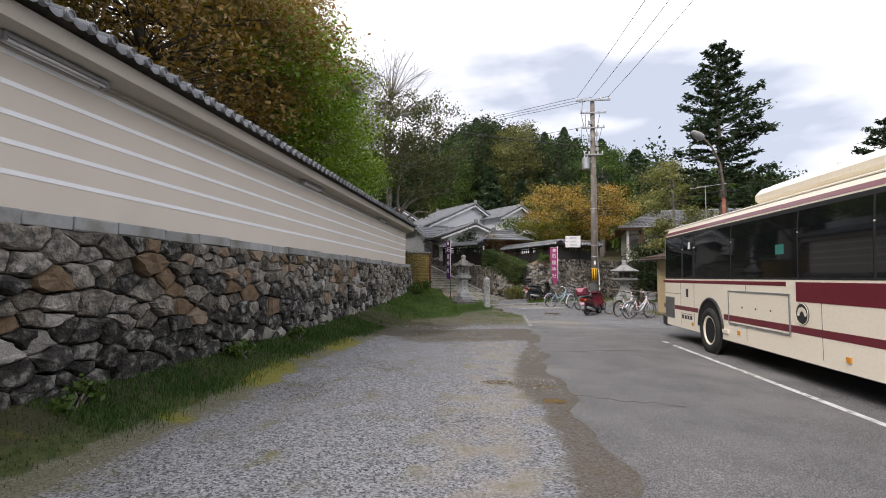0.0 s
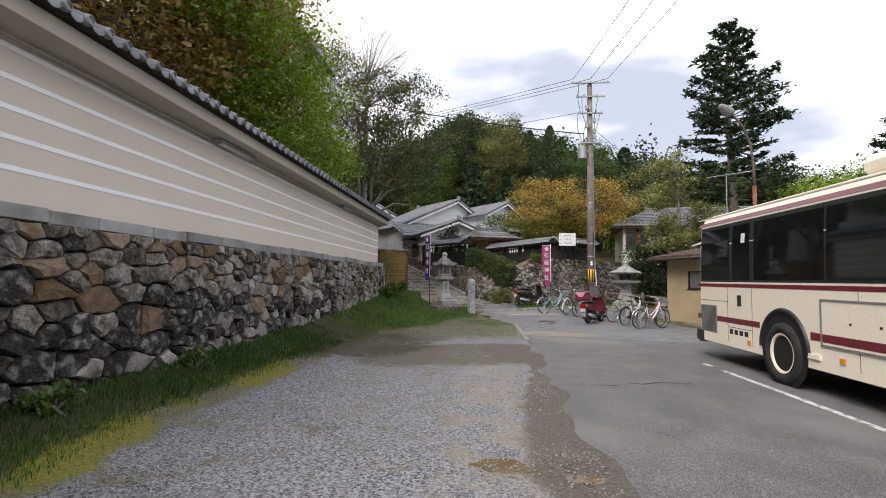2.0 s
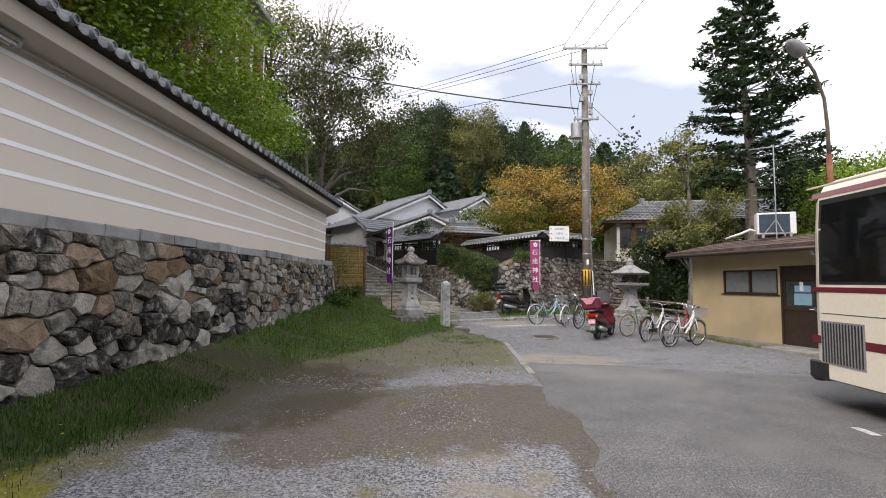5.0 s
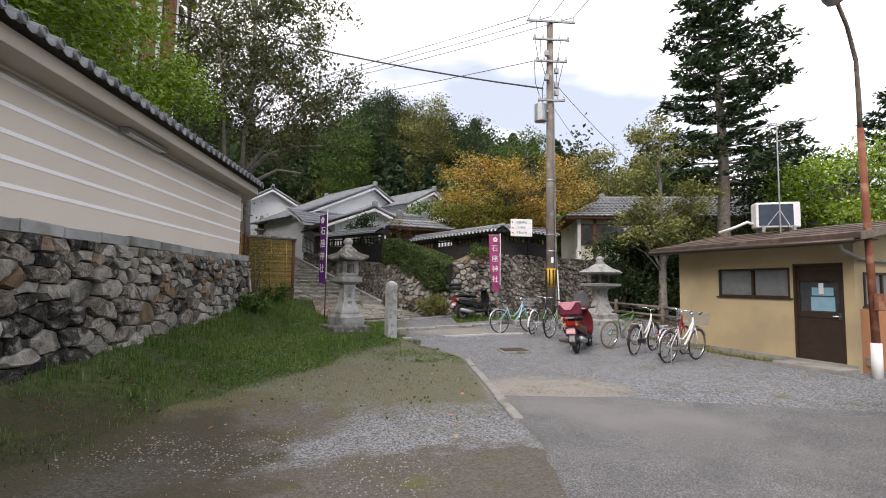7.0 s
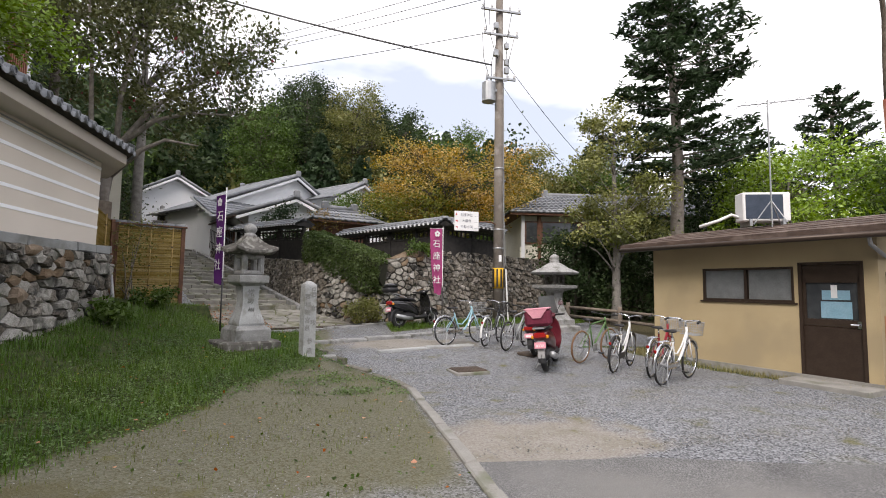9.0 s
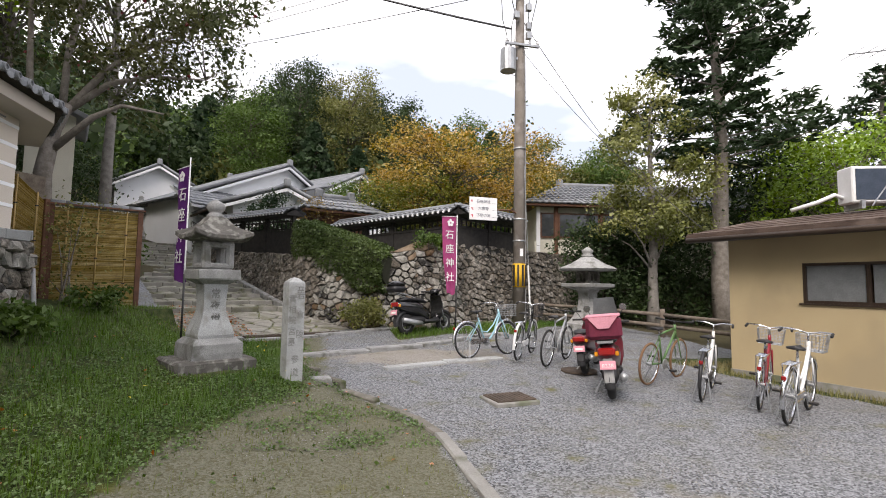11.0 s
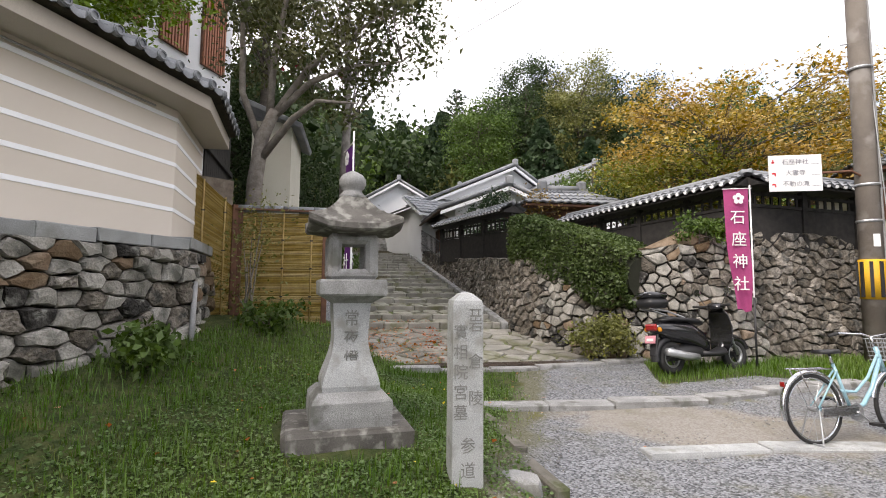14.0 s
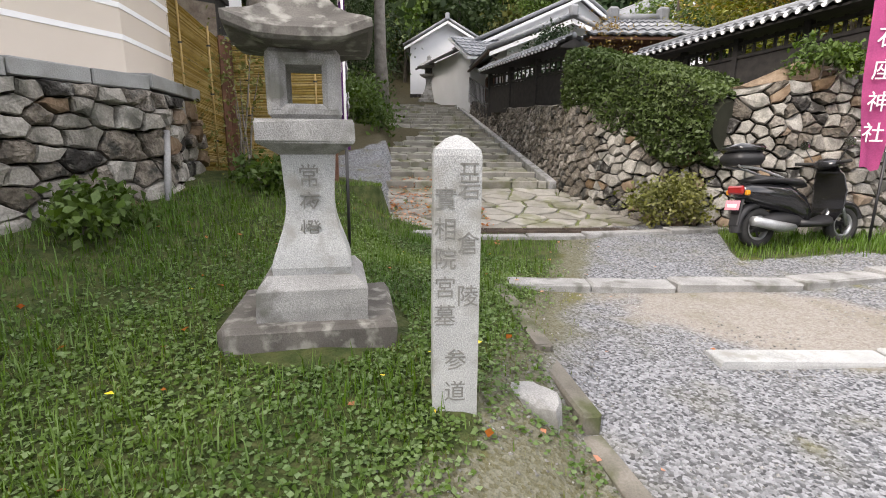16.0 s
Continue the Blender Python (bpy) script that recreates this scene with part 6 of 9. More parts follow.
side_plate("panel_seam", R0 - 0.2, R0 - 1.33, 1.19, 1.20, BLACK_PLASTIC, 0.002)
side_plate("panel_seam", R0 - 1.33, R0 - 2.2, 0.72, 0.73, BLACK_PLASTIC, 0.002)
hatch = side_plate("side_hatch", R0 - 4.02, R0 - 6.12, 0.72, 1.33, BUS_CREAM, 0.012, label="cream hatch with steel frame")
for y0, y1, z0, z1 in ((4.02, 6.12, 1.32, 1.35), (4.02, 6.12, 0.70, 0.73), (4.0, 4.03, 0.70, 1.35), (6.11, 6.14, 0.70, 1.35)):
    side_plate("hatch_frame", R0 - y0, R0 - y1, z0, z1, STEEL, 0.02, hatch)
for k in range(3):
    side_plate("hatch_stud", R0 - 4.55 - 0.5 * k, R0 - 4.59 - 0.5 * k, 1.03, 1.06, BLACK_PLASTIC, 0.016, hatch)
side_plate("hatch_stripe", R0 - 4.03, R0 - 6.11, 0.76, 0.87, BUS_MAROON, 0.016, hatch)
grille = side_plate("vent_grille", R0 - 0.18, R0 - 0.89, 0.55, 1.1, GREY_PLASTIC, 0.006, label="slotted steel vent")
for k in range(14):
    side_plate("vent_slot", R0 - 0.2 - k * 0.049, R0 - 0.222 - k * 0.049, 0.57, 1.08, BLACK_PLASTIC, 0.009, grille)
side_plate("latch_recess", R0 - 1.71, R0 - 1.84, 1.13, 1.33, BLACK_PLASTIC, 0.008)
for k in range(4):
    side_plate("side_lettering", R0 - 1.40 - k * 0.18, R0 - 1.52 - k * 0.18, 0.60, 0.69, BLACK_PLASTIC, 0.003)
for y, z in ((R0 - 2.06, 0.48), (R0 - 4.36, 0.52), (R0 - 7.4, 0.5)):
    side_plate("marker_lamp", y, y - 0.09, z, z + 0.07, AMBER, 0.02, None, "amber marker lamp")
side_plate("marker_lamp", R0 - 3.72, R0 - 3.98, 0.5, 0.57, BUS_CREAM, 0.03)
em = part("crest", disc(B(), (-1.256, R0 - 6.45, 1.06), 0.165, 0.012, "x", 28), BLACK_PLASTIC, bus, "dark round fan-shaped crest")
for k in range(7):
    a = math.pi * (k + 0.5) / 7
    part("crest_leaf", disc(B(), (-1.263, R0 - 6.45 + 0.09 * math.cos(a), 1.04 + 0.09 * math.sin(a)), 0.034, 0.006, "x", 10), BUS_CREAM, em)
part("crest_ring", ring(B(), (-1.263, R0 - 6.45, 1.06), 0.155, 0.006, "x", 28, 5), BUS_CREAM, em)
# rear end
part("rear_window", boxed((0, R0 + 0.002, 2.1), (1.9, 0.02, 0.95), 0.005), BUS_GLASS, bus, "dark rear window")
part("rear_bumper", boxed((0, R0 + 0.02, 0.42), (2.46, 0.2, 0.26), 0.05), BLACK_PLASTIC, bus, "black rear bumper")
part("bumper_corner", boxed((-1.235, R0 - 0.12, 0.45), (0.05, 0.36, 0.24), 0.02), BLACK_PLASTIC, bus)
part("marker_lamp", boxed((-1.22, R0 - 0.06, 0.83), (0.03, 0.06, 0.05)), AMBER, bus)
# near-black slab under the skirt stands in for the shade beneath the bus
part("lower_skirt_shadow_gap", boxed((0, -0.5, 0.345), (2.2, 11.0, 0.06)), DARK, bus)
part("rain_gutter", boxed((-1.11, -0.1, 2.90), (0.03, 10.2, 0.02)), BUS_CREAM, bus)
part("roof_unit", boxed((0, -1.2, 3.12), (1.7, 3.6, 0.34), 0.12), BUS_CREAM, bus, "cream rooftop cooling unit")
part("roof_unit_lid", boxed((0, -1.2, 3.30), (1.3, 3.0, 0.06), 0.02), BUS_CREAM, bus)
# wheels and arches on the seen side, and the far side
for yc in (R0 - 3.10, R0 - 9.2):
    for sx in (-1, 1):
        # no well is cut: a thin dark disc paints the recess's shade
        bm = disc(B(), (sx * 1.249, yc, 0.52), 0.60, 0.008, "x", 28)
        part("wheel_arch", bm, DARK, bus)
        bm = ring(B(), (sx * 1.252, yc, 0.52), 0.62, 0.035, "x", 26, 6, 0.0, math.pi)
        part("arch_lip", bm, BLACK_PLASTIC, bus)
        w = part("wheel", ring(B(), (sx * 1.20, yc, 0.475), 0.39, 0.10, "x", 32, 10, flat=1.1), RUBBER, bus, smooth=True)
        prof_r = [(0.29, 0.08), (0.31, 0.10), (0.28, 0.09), (0.25, -0.04), (0.20, -0.10), (0.14, -0.11), (0.12, -0.02), (0.05, 0.0)] if yc > 0 else [(0.29, 0.10), (0.30, 0.12), (0.27, 0.115), (0.24, 0.03), (0.14, 0.0), (0.12, 0.06), (0.05, 0.08)]
        bm = B()
        rows = [[bm.verts.new((sx * (1.21 + dx * 0.75), yc + r * math.cos(a), 0.475 + r * math.sin(a))) for a in (2 * math.pi * i / 24 for i in range(24))] for r, dx in prof_r]
        for a, b in zip(rows, rows[1:]):
            for i in range(24):
                bm.faces.new((a[i], a[(i + 1) % 24], b[(i + 1) % 24], b[i]))
        bm.faces.new(rows[-1])
        bmesh.ops.recalc_face_normals(bm, faces=bm.faces)
        part("rim", bm, BUS_CREAM, w, "cream steel rim", smooth=False)
        for k in range(8):
            a = k * math.pi / 4
            part("wheel_nut", disc(B(), (sx * (1.15 if yc > 0 else 1.235), yc + 0.18 * math.cos(a), 0.475 + 0.18 * math.sin(a)), 0.018, 0.05, "x", 6), RUST, w)
        part("hub", disc(B(), (sx * (1.19 if yc > 0 else 1.255), yc, 0.475), 0.085, 0.06, "x", 14), RUST, w)


# ---- bicycles ----
def wheel(parent, x, r, tyre, spokes=16, rim=CHROME):
    w = part("wheel", ring(B(), (x, 0, r), r - 0.018, 0.019, "y", 28, 6), tyre, parent, smooth=True)
    part("rim", ring(B(), (x, 0, r), r - 0.038, 0.010, "y", 28, 5, flat=1.3), rim, w, smooth=True)
    bm = B()
    for k in range(spokes):
        a = 2 * math.pi * k / spokes
        tube(bm, [(x + 0.02 * math.cos(a + 1), 0.025 * (-1) ** k, r + 0.02 * math.sin(a + 1)), (x + (r - 0.04) * math.cos(a), 0, r + (r - 0.04) * math.sin(a))], 0.0022, 3, caps=False)
    part("spokes", bm, STEEL, w)
    part("hub", disc(B(), (x, 0, r), 0.025, 0.09, "y", 10), STEEL, w)
    return w


def bicycle(at, yaw, paint, label, basket=None, step_through=True, tyre=RUBBER, fender=CHROME, sport=False, lean=4):
    t = thing("bicycle", label, "bicycle", at, yaw, group="bicycles parked in a row")
    t.rotation_euler.x = radians(lean)
    r = 0.335
    wheel(t, -0.53, r, tyre)
    wheel(t, 0.55, r, tyre)
    bb, seat, head = (-0.08, 0, 0.30), (-0.23, 0, 0.76), (0.36, 0, 0.80)
    bm = B()
    if step_through:
        tube(bm, [head, (0.22, 0, 0.52), (0.08, 0, 0.36), bb], 0.021, 8)
        tube(bm, [(0.37, 0, 0.88), (0.18, 0, 0.62), (0.0, 0, 0.48), (-0.17, 0, 0.5)], 0.014, 8)
    else:
        tube(bm, [head, bb], 0.02, 8)
        tube(bm, [(0.35, 0, 0.86), (-0.21, 0, 0.78)], 0.017, 8)
    tube(bm, [bb, seat], 0.016, 8)
    for s_ in (-0.045, 0.045):
        tube(bm, [bb, (-0.53, s_, r)], 0.010, 6)
        tube(bm, [(-0.21, s_ * 0.4, 0.70), (-0.53, s_, r)], 0.009, 6)
        tube(bm, [(0.40, s_ * 0.7, 0.70), (0.55, s_, r)], 0.011, 6)
    tube(bm, [(0.33, 0, 0.92), (0.40, 0, 0.68)], 0.021, 8)
    part("frame", bm, paint, t, smooth=True)
    part("seat_post", tube(B(), [seat, (-0.26, 0, 0.86)], 0.013, 6), CHROME, t, smooth=True)
    bm = B()
    for i, (x, w, z) in enumerate(((-0.40, 0.06, 0.89), (-0.37, 0.10, 0.905), (-0.30, 0.10, 0.90), (-0.2, 0.05, 0.895), (-0.12, 0.022, 0.89))):
        pass
    sx = [(-0.41, 0.05), (-0.38, 0.095), (-0.31, 0.10), (-0.22, 0.055), (-0.13, 0.022)]
    top = [[bm.verts.new((x, k * w, 0.905 - 0.02 * abs(k) ** 2)) for k in (-1, -0.5, 0, 0.5, 1)] for x, w in sx]
    bot = [[bm.verts.new((x, k * w * 0.9, 0.865)) for k in (-1, -0.5, 0, 0.5, 1)] for x, w in sx]
    for A in (top, bot):
        for a, b in zip(A, A[1:]):
            for k in range(4):
                bm.faces.new((a[k], a[k + 1], b[k + 1], b[k]))
    for a, b, c, d in zip(top, top[1:], bot, bot[1:]):
        bm.faces.new((a[0], b[0], d[0], c[0]))
        bm.faces.new((a[4], c[4], d[4], b[4]))
    bm.faces.new(top[0] + bot[0][::-1])
    bm.faces.new(top[-1][::-1] + bot[-1])
    bmesh.ops.recalc_face_normals(bm, faces=bm.faces)
    part("saddle", bm, BLACK_PLASTIC, t, smooth=True)
    bm = B()
    if sport:
        tube(bm, [(0.33, 0, 0.92), (0.31, 0, 0.97)], 0.014, 6)
        tube(bm, [(0.30, -0.30, 0.99), (0.34, -0.1, 0.97), (0.34, 0.1, 0.97), (0.30, 0.30, 0.99)], 0.012, 6)
    else:
        tube(bm, [(0.33, 0, 0.9), (0.29, 0, 1.02)], 0.013, 6)
        tube(bm, [(0.10, -0.27, 1.03), (0.22, -0.26, 1.06), (0.34, -0.12, 1.05), (0.30, 0, 1.02), (0.34, 0.12, 1.05), (0.22, 0.26, 1.06), (0.10, 0.27, 1.03)], 0.011, 6)
    hb = part("handlebar", bm, BLACK_PLASTIC if sport else CHROME, t, smooth=True)
    for s_ in (-1, 1):
        if sport:
            part("grip", tube(B(), [(0.30, s_ * 0.2, 0.985), (0.295, s_ * 0.31, 0.995)], 0.018, 7), RUBBER, hb, smooth=True)
        else:
            part("grip", tube(B(), [(0.09, s_ * 0.272, 1.03), (0.20, s_ * 0.264, 1.057)], 0.018, 7), RUBBER, hb, smooth=True)
    bm = B()
    disc(bm, (-0.08, -0.05, 0.30), 0.085, 0.012, "y", 20)
    tube(bm, [(-0.08, -0.07, 0.30), (0.05, -0.075, 0.19)], 0.010, 5)
    tube(bm, [(-0.08, 0.06, 0.30), (-0.21, 0.07, 0.41)], 0.010, 5)
    cr = part("crank", bm, STEEL, t)
    part("pedal", boxed((0.05, -0.13, 0.19), (0.09, 0.09, 0.025)), BLACK_PLASTIC, cr)
    part("pedal", boxed((-0.21, 0.12, 0.41), (0.09, 0.09, 0.025)), BLACK_PLASTIC, cr)
    if not sport:
        part("chain_case", boxed((-0.28, -0.055, 0.315), (0.46, 0.02, 0.10), 0.02), fender, t)
        for x, a0, a1 in ((-0.53, 0.1, 3.4), (0.55, 0.5, 2.9)):
            part("mudguard", ring(B(), (x, 0, r), r + 0.02, 0.026, "y", 16, 6, a0, a1, flat=1.0), fender, t, smooth=True)
        bm = B()
        for s_ in (-0.055, 0.055):
            tube(bm, [(-0.30, s_, 0.72), (-0.75, s_, 0.72)], 0.007, 5)
            tube(bm, [(-0.53, s_, r), (-0.70, s_, 0.72)], 0.006, 5)
        for k in range(5):
            tube(bm, [(-0.36 - 0.09 * k, -0.055, 0.72), (-0.36 - 0.09 * k, 0.055, 0.72)], 0.005, 4)
        part("rear_rack", bm, CHROME, t)
        part("reflector", boxed((-0.86, 0, 0.58), (0.02, 0.05, 0.05), 0.008), RED_LENS, t, "red reflector")
        part("lamp", disc(B(), (0.62, 0.05, 0.70), 0.03, 0.06, "x", 10), CHROME, t)
    bm = B()
    if sport:
        tube(bm, [(-0.3, 0.06, 0.28), (-0.36, 0.17, 0.01)], 0.008, 5)
    else:
        for s_ in (-0.12, 0.12):
            tube(bm, [(-0.53, s_ * 0.5, r), (-0.60, s_, 0.02)], 0.008, 5)
        tube(bm, [(-0.60, -0.12, 0.02), (-0.60, 0.12, 0.02)], 0.008, 5)
    part("stand", bm, STEEL, t)
    if basket:
        bm = B()
        z0, z1 = 0.78, 1.0
        for f in (0, 0.2, 0.4, 0.6, 0.8, 1):
            z, e = z0 + (z1 - z0) * f, 0.02 * f
            loop = [(0.42 - e, -0.14 - e, z), (0.70 + e, -0.15 - e, z), (0.70 + e, 0.15 + e, z), (0.42 - e, 0.14 + e, z), (0.42 - e, -0.14 - e, z)]
            tube(bm, loop, 0.005 if f in (0, 1) else 0.003, 4, caps=False)
        for k in range(8):
            y = -0.13 + 0.26 * k / 7
            tube(bm, [(0.40, y * 1.1, z1), (0.42, y, z0), (0.70, y, z0), (0.72, y * 1.1, z1)], 0.003, 4, caps=False)
        for k in range(6):
            x = 0.44 + 0.24 * k / 5
            tube(bm, [(x, -0.17, z1), (x, -0.145, z0), (x, 0.145, z0), (x, 0.17, z1)], 0.003, 4, caps=False)
        part("basket", bm, basket, t, "wire basket")
        part("basket_stay", tube(B(), [(0.60, 0.06, 0.78), (0.55, 0.06, r)], 0.006, 5), CHROME, t)
    return t


def put_bike(rear, front, *a, **k):
    d = Vector(front) - Vector(rear)
    c = (Vector(rear) + Vector(front)) / 2
    return bicycle((c.x, c.y, land_z(c.x, c.y) + 0.005), math.degrees(math.atan2(d.y, d.x)), *a, **k)


put_bike((2.38, 24.18), (3.4, 24.66), PALE_BLUE, "pale blue step-through bicycle with wire front basket", STEEL, lean=-5)
put_bike((3.30, 23.92), (3.92, 24.72), BLACK_GLOSS, "black city bicycle with white rear guard and dark basket", BLACK_PLASTIC, fender=WHITE_PAINT)
put_bike((3.62, 23.38), (4.38, 24.1), SILVER, "silver and black sports bicycle on its stand", None, False, sport=True)
put_bike((4.70, 22.05), (5.66, 22.55), GREEN_PAINT, "green sports bicycle with tan tyres", None, False, RUBBER_TAN, sport=True)
put_bike((4.90, 21.15), (5.72, 21.85), WHITE_PAINT, "white bicycle with black guards and rear rack", None, True, fender=BLACK_PLASTIC)
put_bike((5.30, 20.6), (6.15, 21.25), RED_PAINT, "red step-through bicycle with steel basket", STEEL, fender=CHROME)
put_bike((5.0, 19.95), (6.0, 20.5), WHITE_PAINT, "white step-through bicycle with steel basket on its stand", STEEL, fender=CHROME)


# ---- scooters ----
def scooter(at, yaw, paint, label, box_kind, seat=BLACK_PLASTIC, scale=1.0, shield=False):
    t = thing("scooter", label, "motor scooter", at, yaw, group="parked scooters")
    t.scale = (scale, scale, scale)
    t.rotation_euler.x = radians(-6)
    R = 0.235
    for x in (-0.62, 0.62):
        w = part("wheel", ring(B(), (x, 0, R), R - 0.05, 0.055, "y", 26, 8), RUBBER, t, smooth=True)
        part("rim", ring(B(), (x, 0, R), R - 0.10, 0.022, "y", 22, 6, flat=1.8), STEEL, w, smooth=True)
        bm = B()
        for k in range(5):
            a = 2 * math.pi * k / 5
            tube(bm, [(x, 0, R), (x + 0.14 * math.cos(a), 0, R + 0.14 * math.sin(a))], 0.014, 5)
        part("spokes", bm, BLACK_PLASTIC, w)
        part("hub", disc(B(), (x, 0, R), 0.045, 0.1, "y", 12), BLACK_PLASTIC, w)

    def shell(name, sections, material, label=""):
        """A body panel skinned over ovals: x, half-width, bottom, top."""
        bm = B()
        rows = []
        for x, hw, z0, z1 in sections:
            rows.append([bm.verts.new((x, hw * math.sin(a) * (1 if abs(math.cos(a)) < 0.8 else 0.9), (z0 + z1) / 2 - (z1 - z0) / 2 * math.cos(a))) for a in (2 * math.pi * i / 12 for i in range(12))])
        for a, b in zip(rows, rows[1:]):
            for i in range(12):
                bm.faces.new((a[i], a[(i + 1) % 12], b[(i + 1) % 12], b[i]))
        bm.faces.new(rows[0])
        bm.faces.new(rows[-1][::-1])
        bmesh.ops.recalc_face_normals(bm, faces=bm.faces)
        return part(name, bm, material, t, label, smooth=True)
    shell("tail_body", [(-0.92, 0.06, 0.62, 0.72), (-0.84, 0.14, 0.54, 0.76), (-0.6, 0.17, 0.46, 0.77), (-0.3, 0.17, 0.40, 0.76), (-0.08, 0.16, 0.30, 0.66), (0.02, 0.13, 0.26, 0.5)], paint)
    shell("seat", [(-0.80, 0.10, 0.74, 0.80), (-0.62, 0.15, 0.74, 0.84), (-0.34, 0.15, 0.73, 0.80), (-0.12, 0.13, 0.70, 0.80), (0.0, 0.07, 0.68, 0.76)], seat, "black vinyl seat")
    shell("floor_panel", [(-0.1, 0.15, 0.22, 0.34), (0.1, 0.17, 0.22, 0.31), (0.30, 0.16, 0.22, 0.33), (0.38, 0.12, 0.24, 0.38)], BLACK_PLASTIC)
    shell("engine", [(-0.66, 0.09, 0.18, 0.34), (-0.45, 0.12, 0.18, 0.42), (-0.15, 0.12, 0.2, 0.42), (0.0, 0.08, 0.22, 0.36)], BLACK_PLASTIC)
    # leg shield and front
    bm = B()
    rows = []
    for x, hw, z in ((0.34, 0.15, 0.30), (0.40, 0.20, 0.45), (0.42, 0.21, 0.65), (0.40, 0.18, 0.82), (0.36, 0.12, 0.93)):
        rows.append([bm.verts.new((x + 0.11 * (1 - (k / 3) ** 2), hw * k / 3, z)) for k in range(-3, 4)] + [bm.verts.new((x + 0.0 * (1 - (k / 3) ** 2), hw * k / 3 * 0.9, z)) for k in range(3, -4, -1)])
    for a, b in zip(rows, rows[1:]):
        for i in range(14):
            bm.faces.new((a[i], a[(i + 1) % 14], b[(i + 1) % 14], b[i]))
    bm.faces.new(rows[0])
    bm.faces.new(rows[-1][::-1])
    bmesh.ops.recalc_face_normals(bm, faces=bm.faces)
    part("leg_shield", bm, paint, t, smooth=True)
    part("front_mudguard", ring(B(), (0.62, 0, R), R + 0.01, 0.062, "y", 14, 8, 0.3, 2.7, flat=1.2), paint, t, smooth=True)
    part("rear_mudguard", ring(B(), (-0.64, 0, R), R + 0.03, 0.05, "y", 10, 6, 1.6, 3.3, flat=1.5), BLACK_PLASTIC, t, smooth=True)
    bm = B()
    for s_ in (-0.07, 0.07):
        tube(bm, [(0.46, s_, 0.72), (0.62, s_, R)], 0.02, 7)
    part("fork", bm, STEEL, t, smooth=True)
    hb = shell("handlebar_cover", [(0.26, 0.08, 0.90, 0.98), (0.33, 0.16, 0.90, 1.03), (0.42, 0.14, 0.90, 1.02), (0.48, 0.06, 0.92, 0.98)], BLACK_GLOSS if paint is BLACK_GLOSS else paint)
    for s_ in (-1, 1):
        part("grip", tube(B(), [(0.33, s_ * 0.14, 0.97), (0.27, s_ * 0.33, 0.98)], 0.02, 8), RUBBER, hb, smooth=True)
        part("mirror_stalk", tube(B(), [(0.33, s_ * 0.16, 1.0), (0.33, s_ * 0.26, 1.16)], 0.007, 6), BLACK_PLASTIC, hb)
        m = part("mirror", disc(B(), (0.33, s_ * 0.27, 1.20), 0.055, 0.02, "x", 14), CHROME, hb, smooth=False)
    part("headlamp", disc(B(), (0.485, 0, 0.965), 0.06, 0.03, "x", 14), CHROME, t)
    part("exhaust", tube(B(), [(-0.25, -0.15, 0.24), (-0.45, -0.17, 0.25), (-0.85, -0.18, 0.33)], [0.04, 0.06, 0.055], 10), STEEL, t, smooth=True)
    part("tail_lamp", boxed((-0.92, 0, 0.67), (0.05, 0.22, 0.10), 0.02), RED_LENS, t, "red tail lamp")
    for s_ in (-0.13, 0.13):
        part("indicator", boxed((-0.89, s_, 0.64), (0.05, 0.05, 0.06), 0.012), AMBER, t)
    pl = part("number_plate", boxed((-0.96, 0, 0.50), (0.008, 0.2, 0.11), 0.002, pose(0, 0, 0, 0, 12, 0)), PLATE_PINK, t, "pink number plate")
    part("plate_holder", boxed((-0.90, 0, 0.42), (0.03, 0.13, 0.32), 0.01, pose(0, 0, 0, 0, 14, 0)), GREY_PLASTIC if box_kind == "bag" else BLACK_PLASTIC, t)
    if box_kind == "bag":
        letters("8338", 0.075, WHITE_PAINT, pl, (-0.968, 0.0, 0.49), 0.002, -90)
    else:
        part("plate_print", boxed((-0.967, 0, 0.495), (0.004, 0.13, 0.04), 0, pose(0, 0, 0, 0, 12, 0)), WHITE_PAINT, pl)
    part("stand", tube(B(), [(-0.2, 0.12, 0.2), (-0.3, 0.24, 0.02)], 0.013, 6), STEEL, t)
    if box_kind == "case":
        bm = boxed((-0.86, 0, 1.02), (0.38, 0.36, 0.15), 0.06)
        b_ = part("top_case", bm, BLACK_PLASTIC, t, "black plastic top case", smooth=True)
        part("lid", boxed((-0.86, 0, 1.13), (0.37, 0.35, 0.10), 0.045), BLACK_GLOSS, b_, smooth=True)
        bm = B()
        for s_ in (-0.1, 0.1):
            tube(bm, [(-0.38, s_, 0.80), (-0.7, s_, 0.90), (-1.0, s_, 0.94)], 0.014, 6)
        part("carrier", bm, STEEL, t)
    elif box_kind == "bag":
        b_ = part("rear_bag", boxed((-0.82, 0, 0.98), (0.34, 0.46, 0.30), 0.05), BAG_RED, t, "maroon cloth carrier bag")
        bm = boxed((-0.82, 0, 1.14), (0.36, 0.44, 0.03), 0.01)
        prism(bm, [(-1.005, -0.19, 1.13), (-1.005, 0.19, 1.13), (-1.005, 0.07, 0.98), (-1.005, -0.07, 0.98)], (-0.012, 0, 0), (0, 0, 0))
        part("flap", bm, BAG_PINK, b_, "faded pink flap")
        part("carrier", boxed((-0.8, 0, 0.80), (0.36, 0.2, 0.03)), STEEL, t)
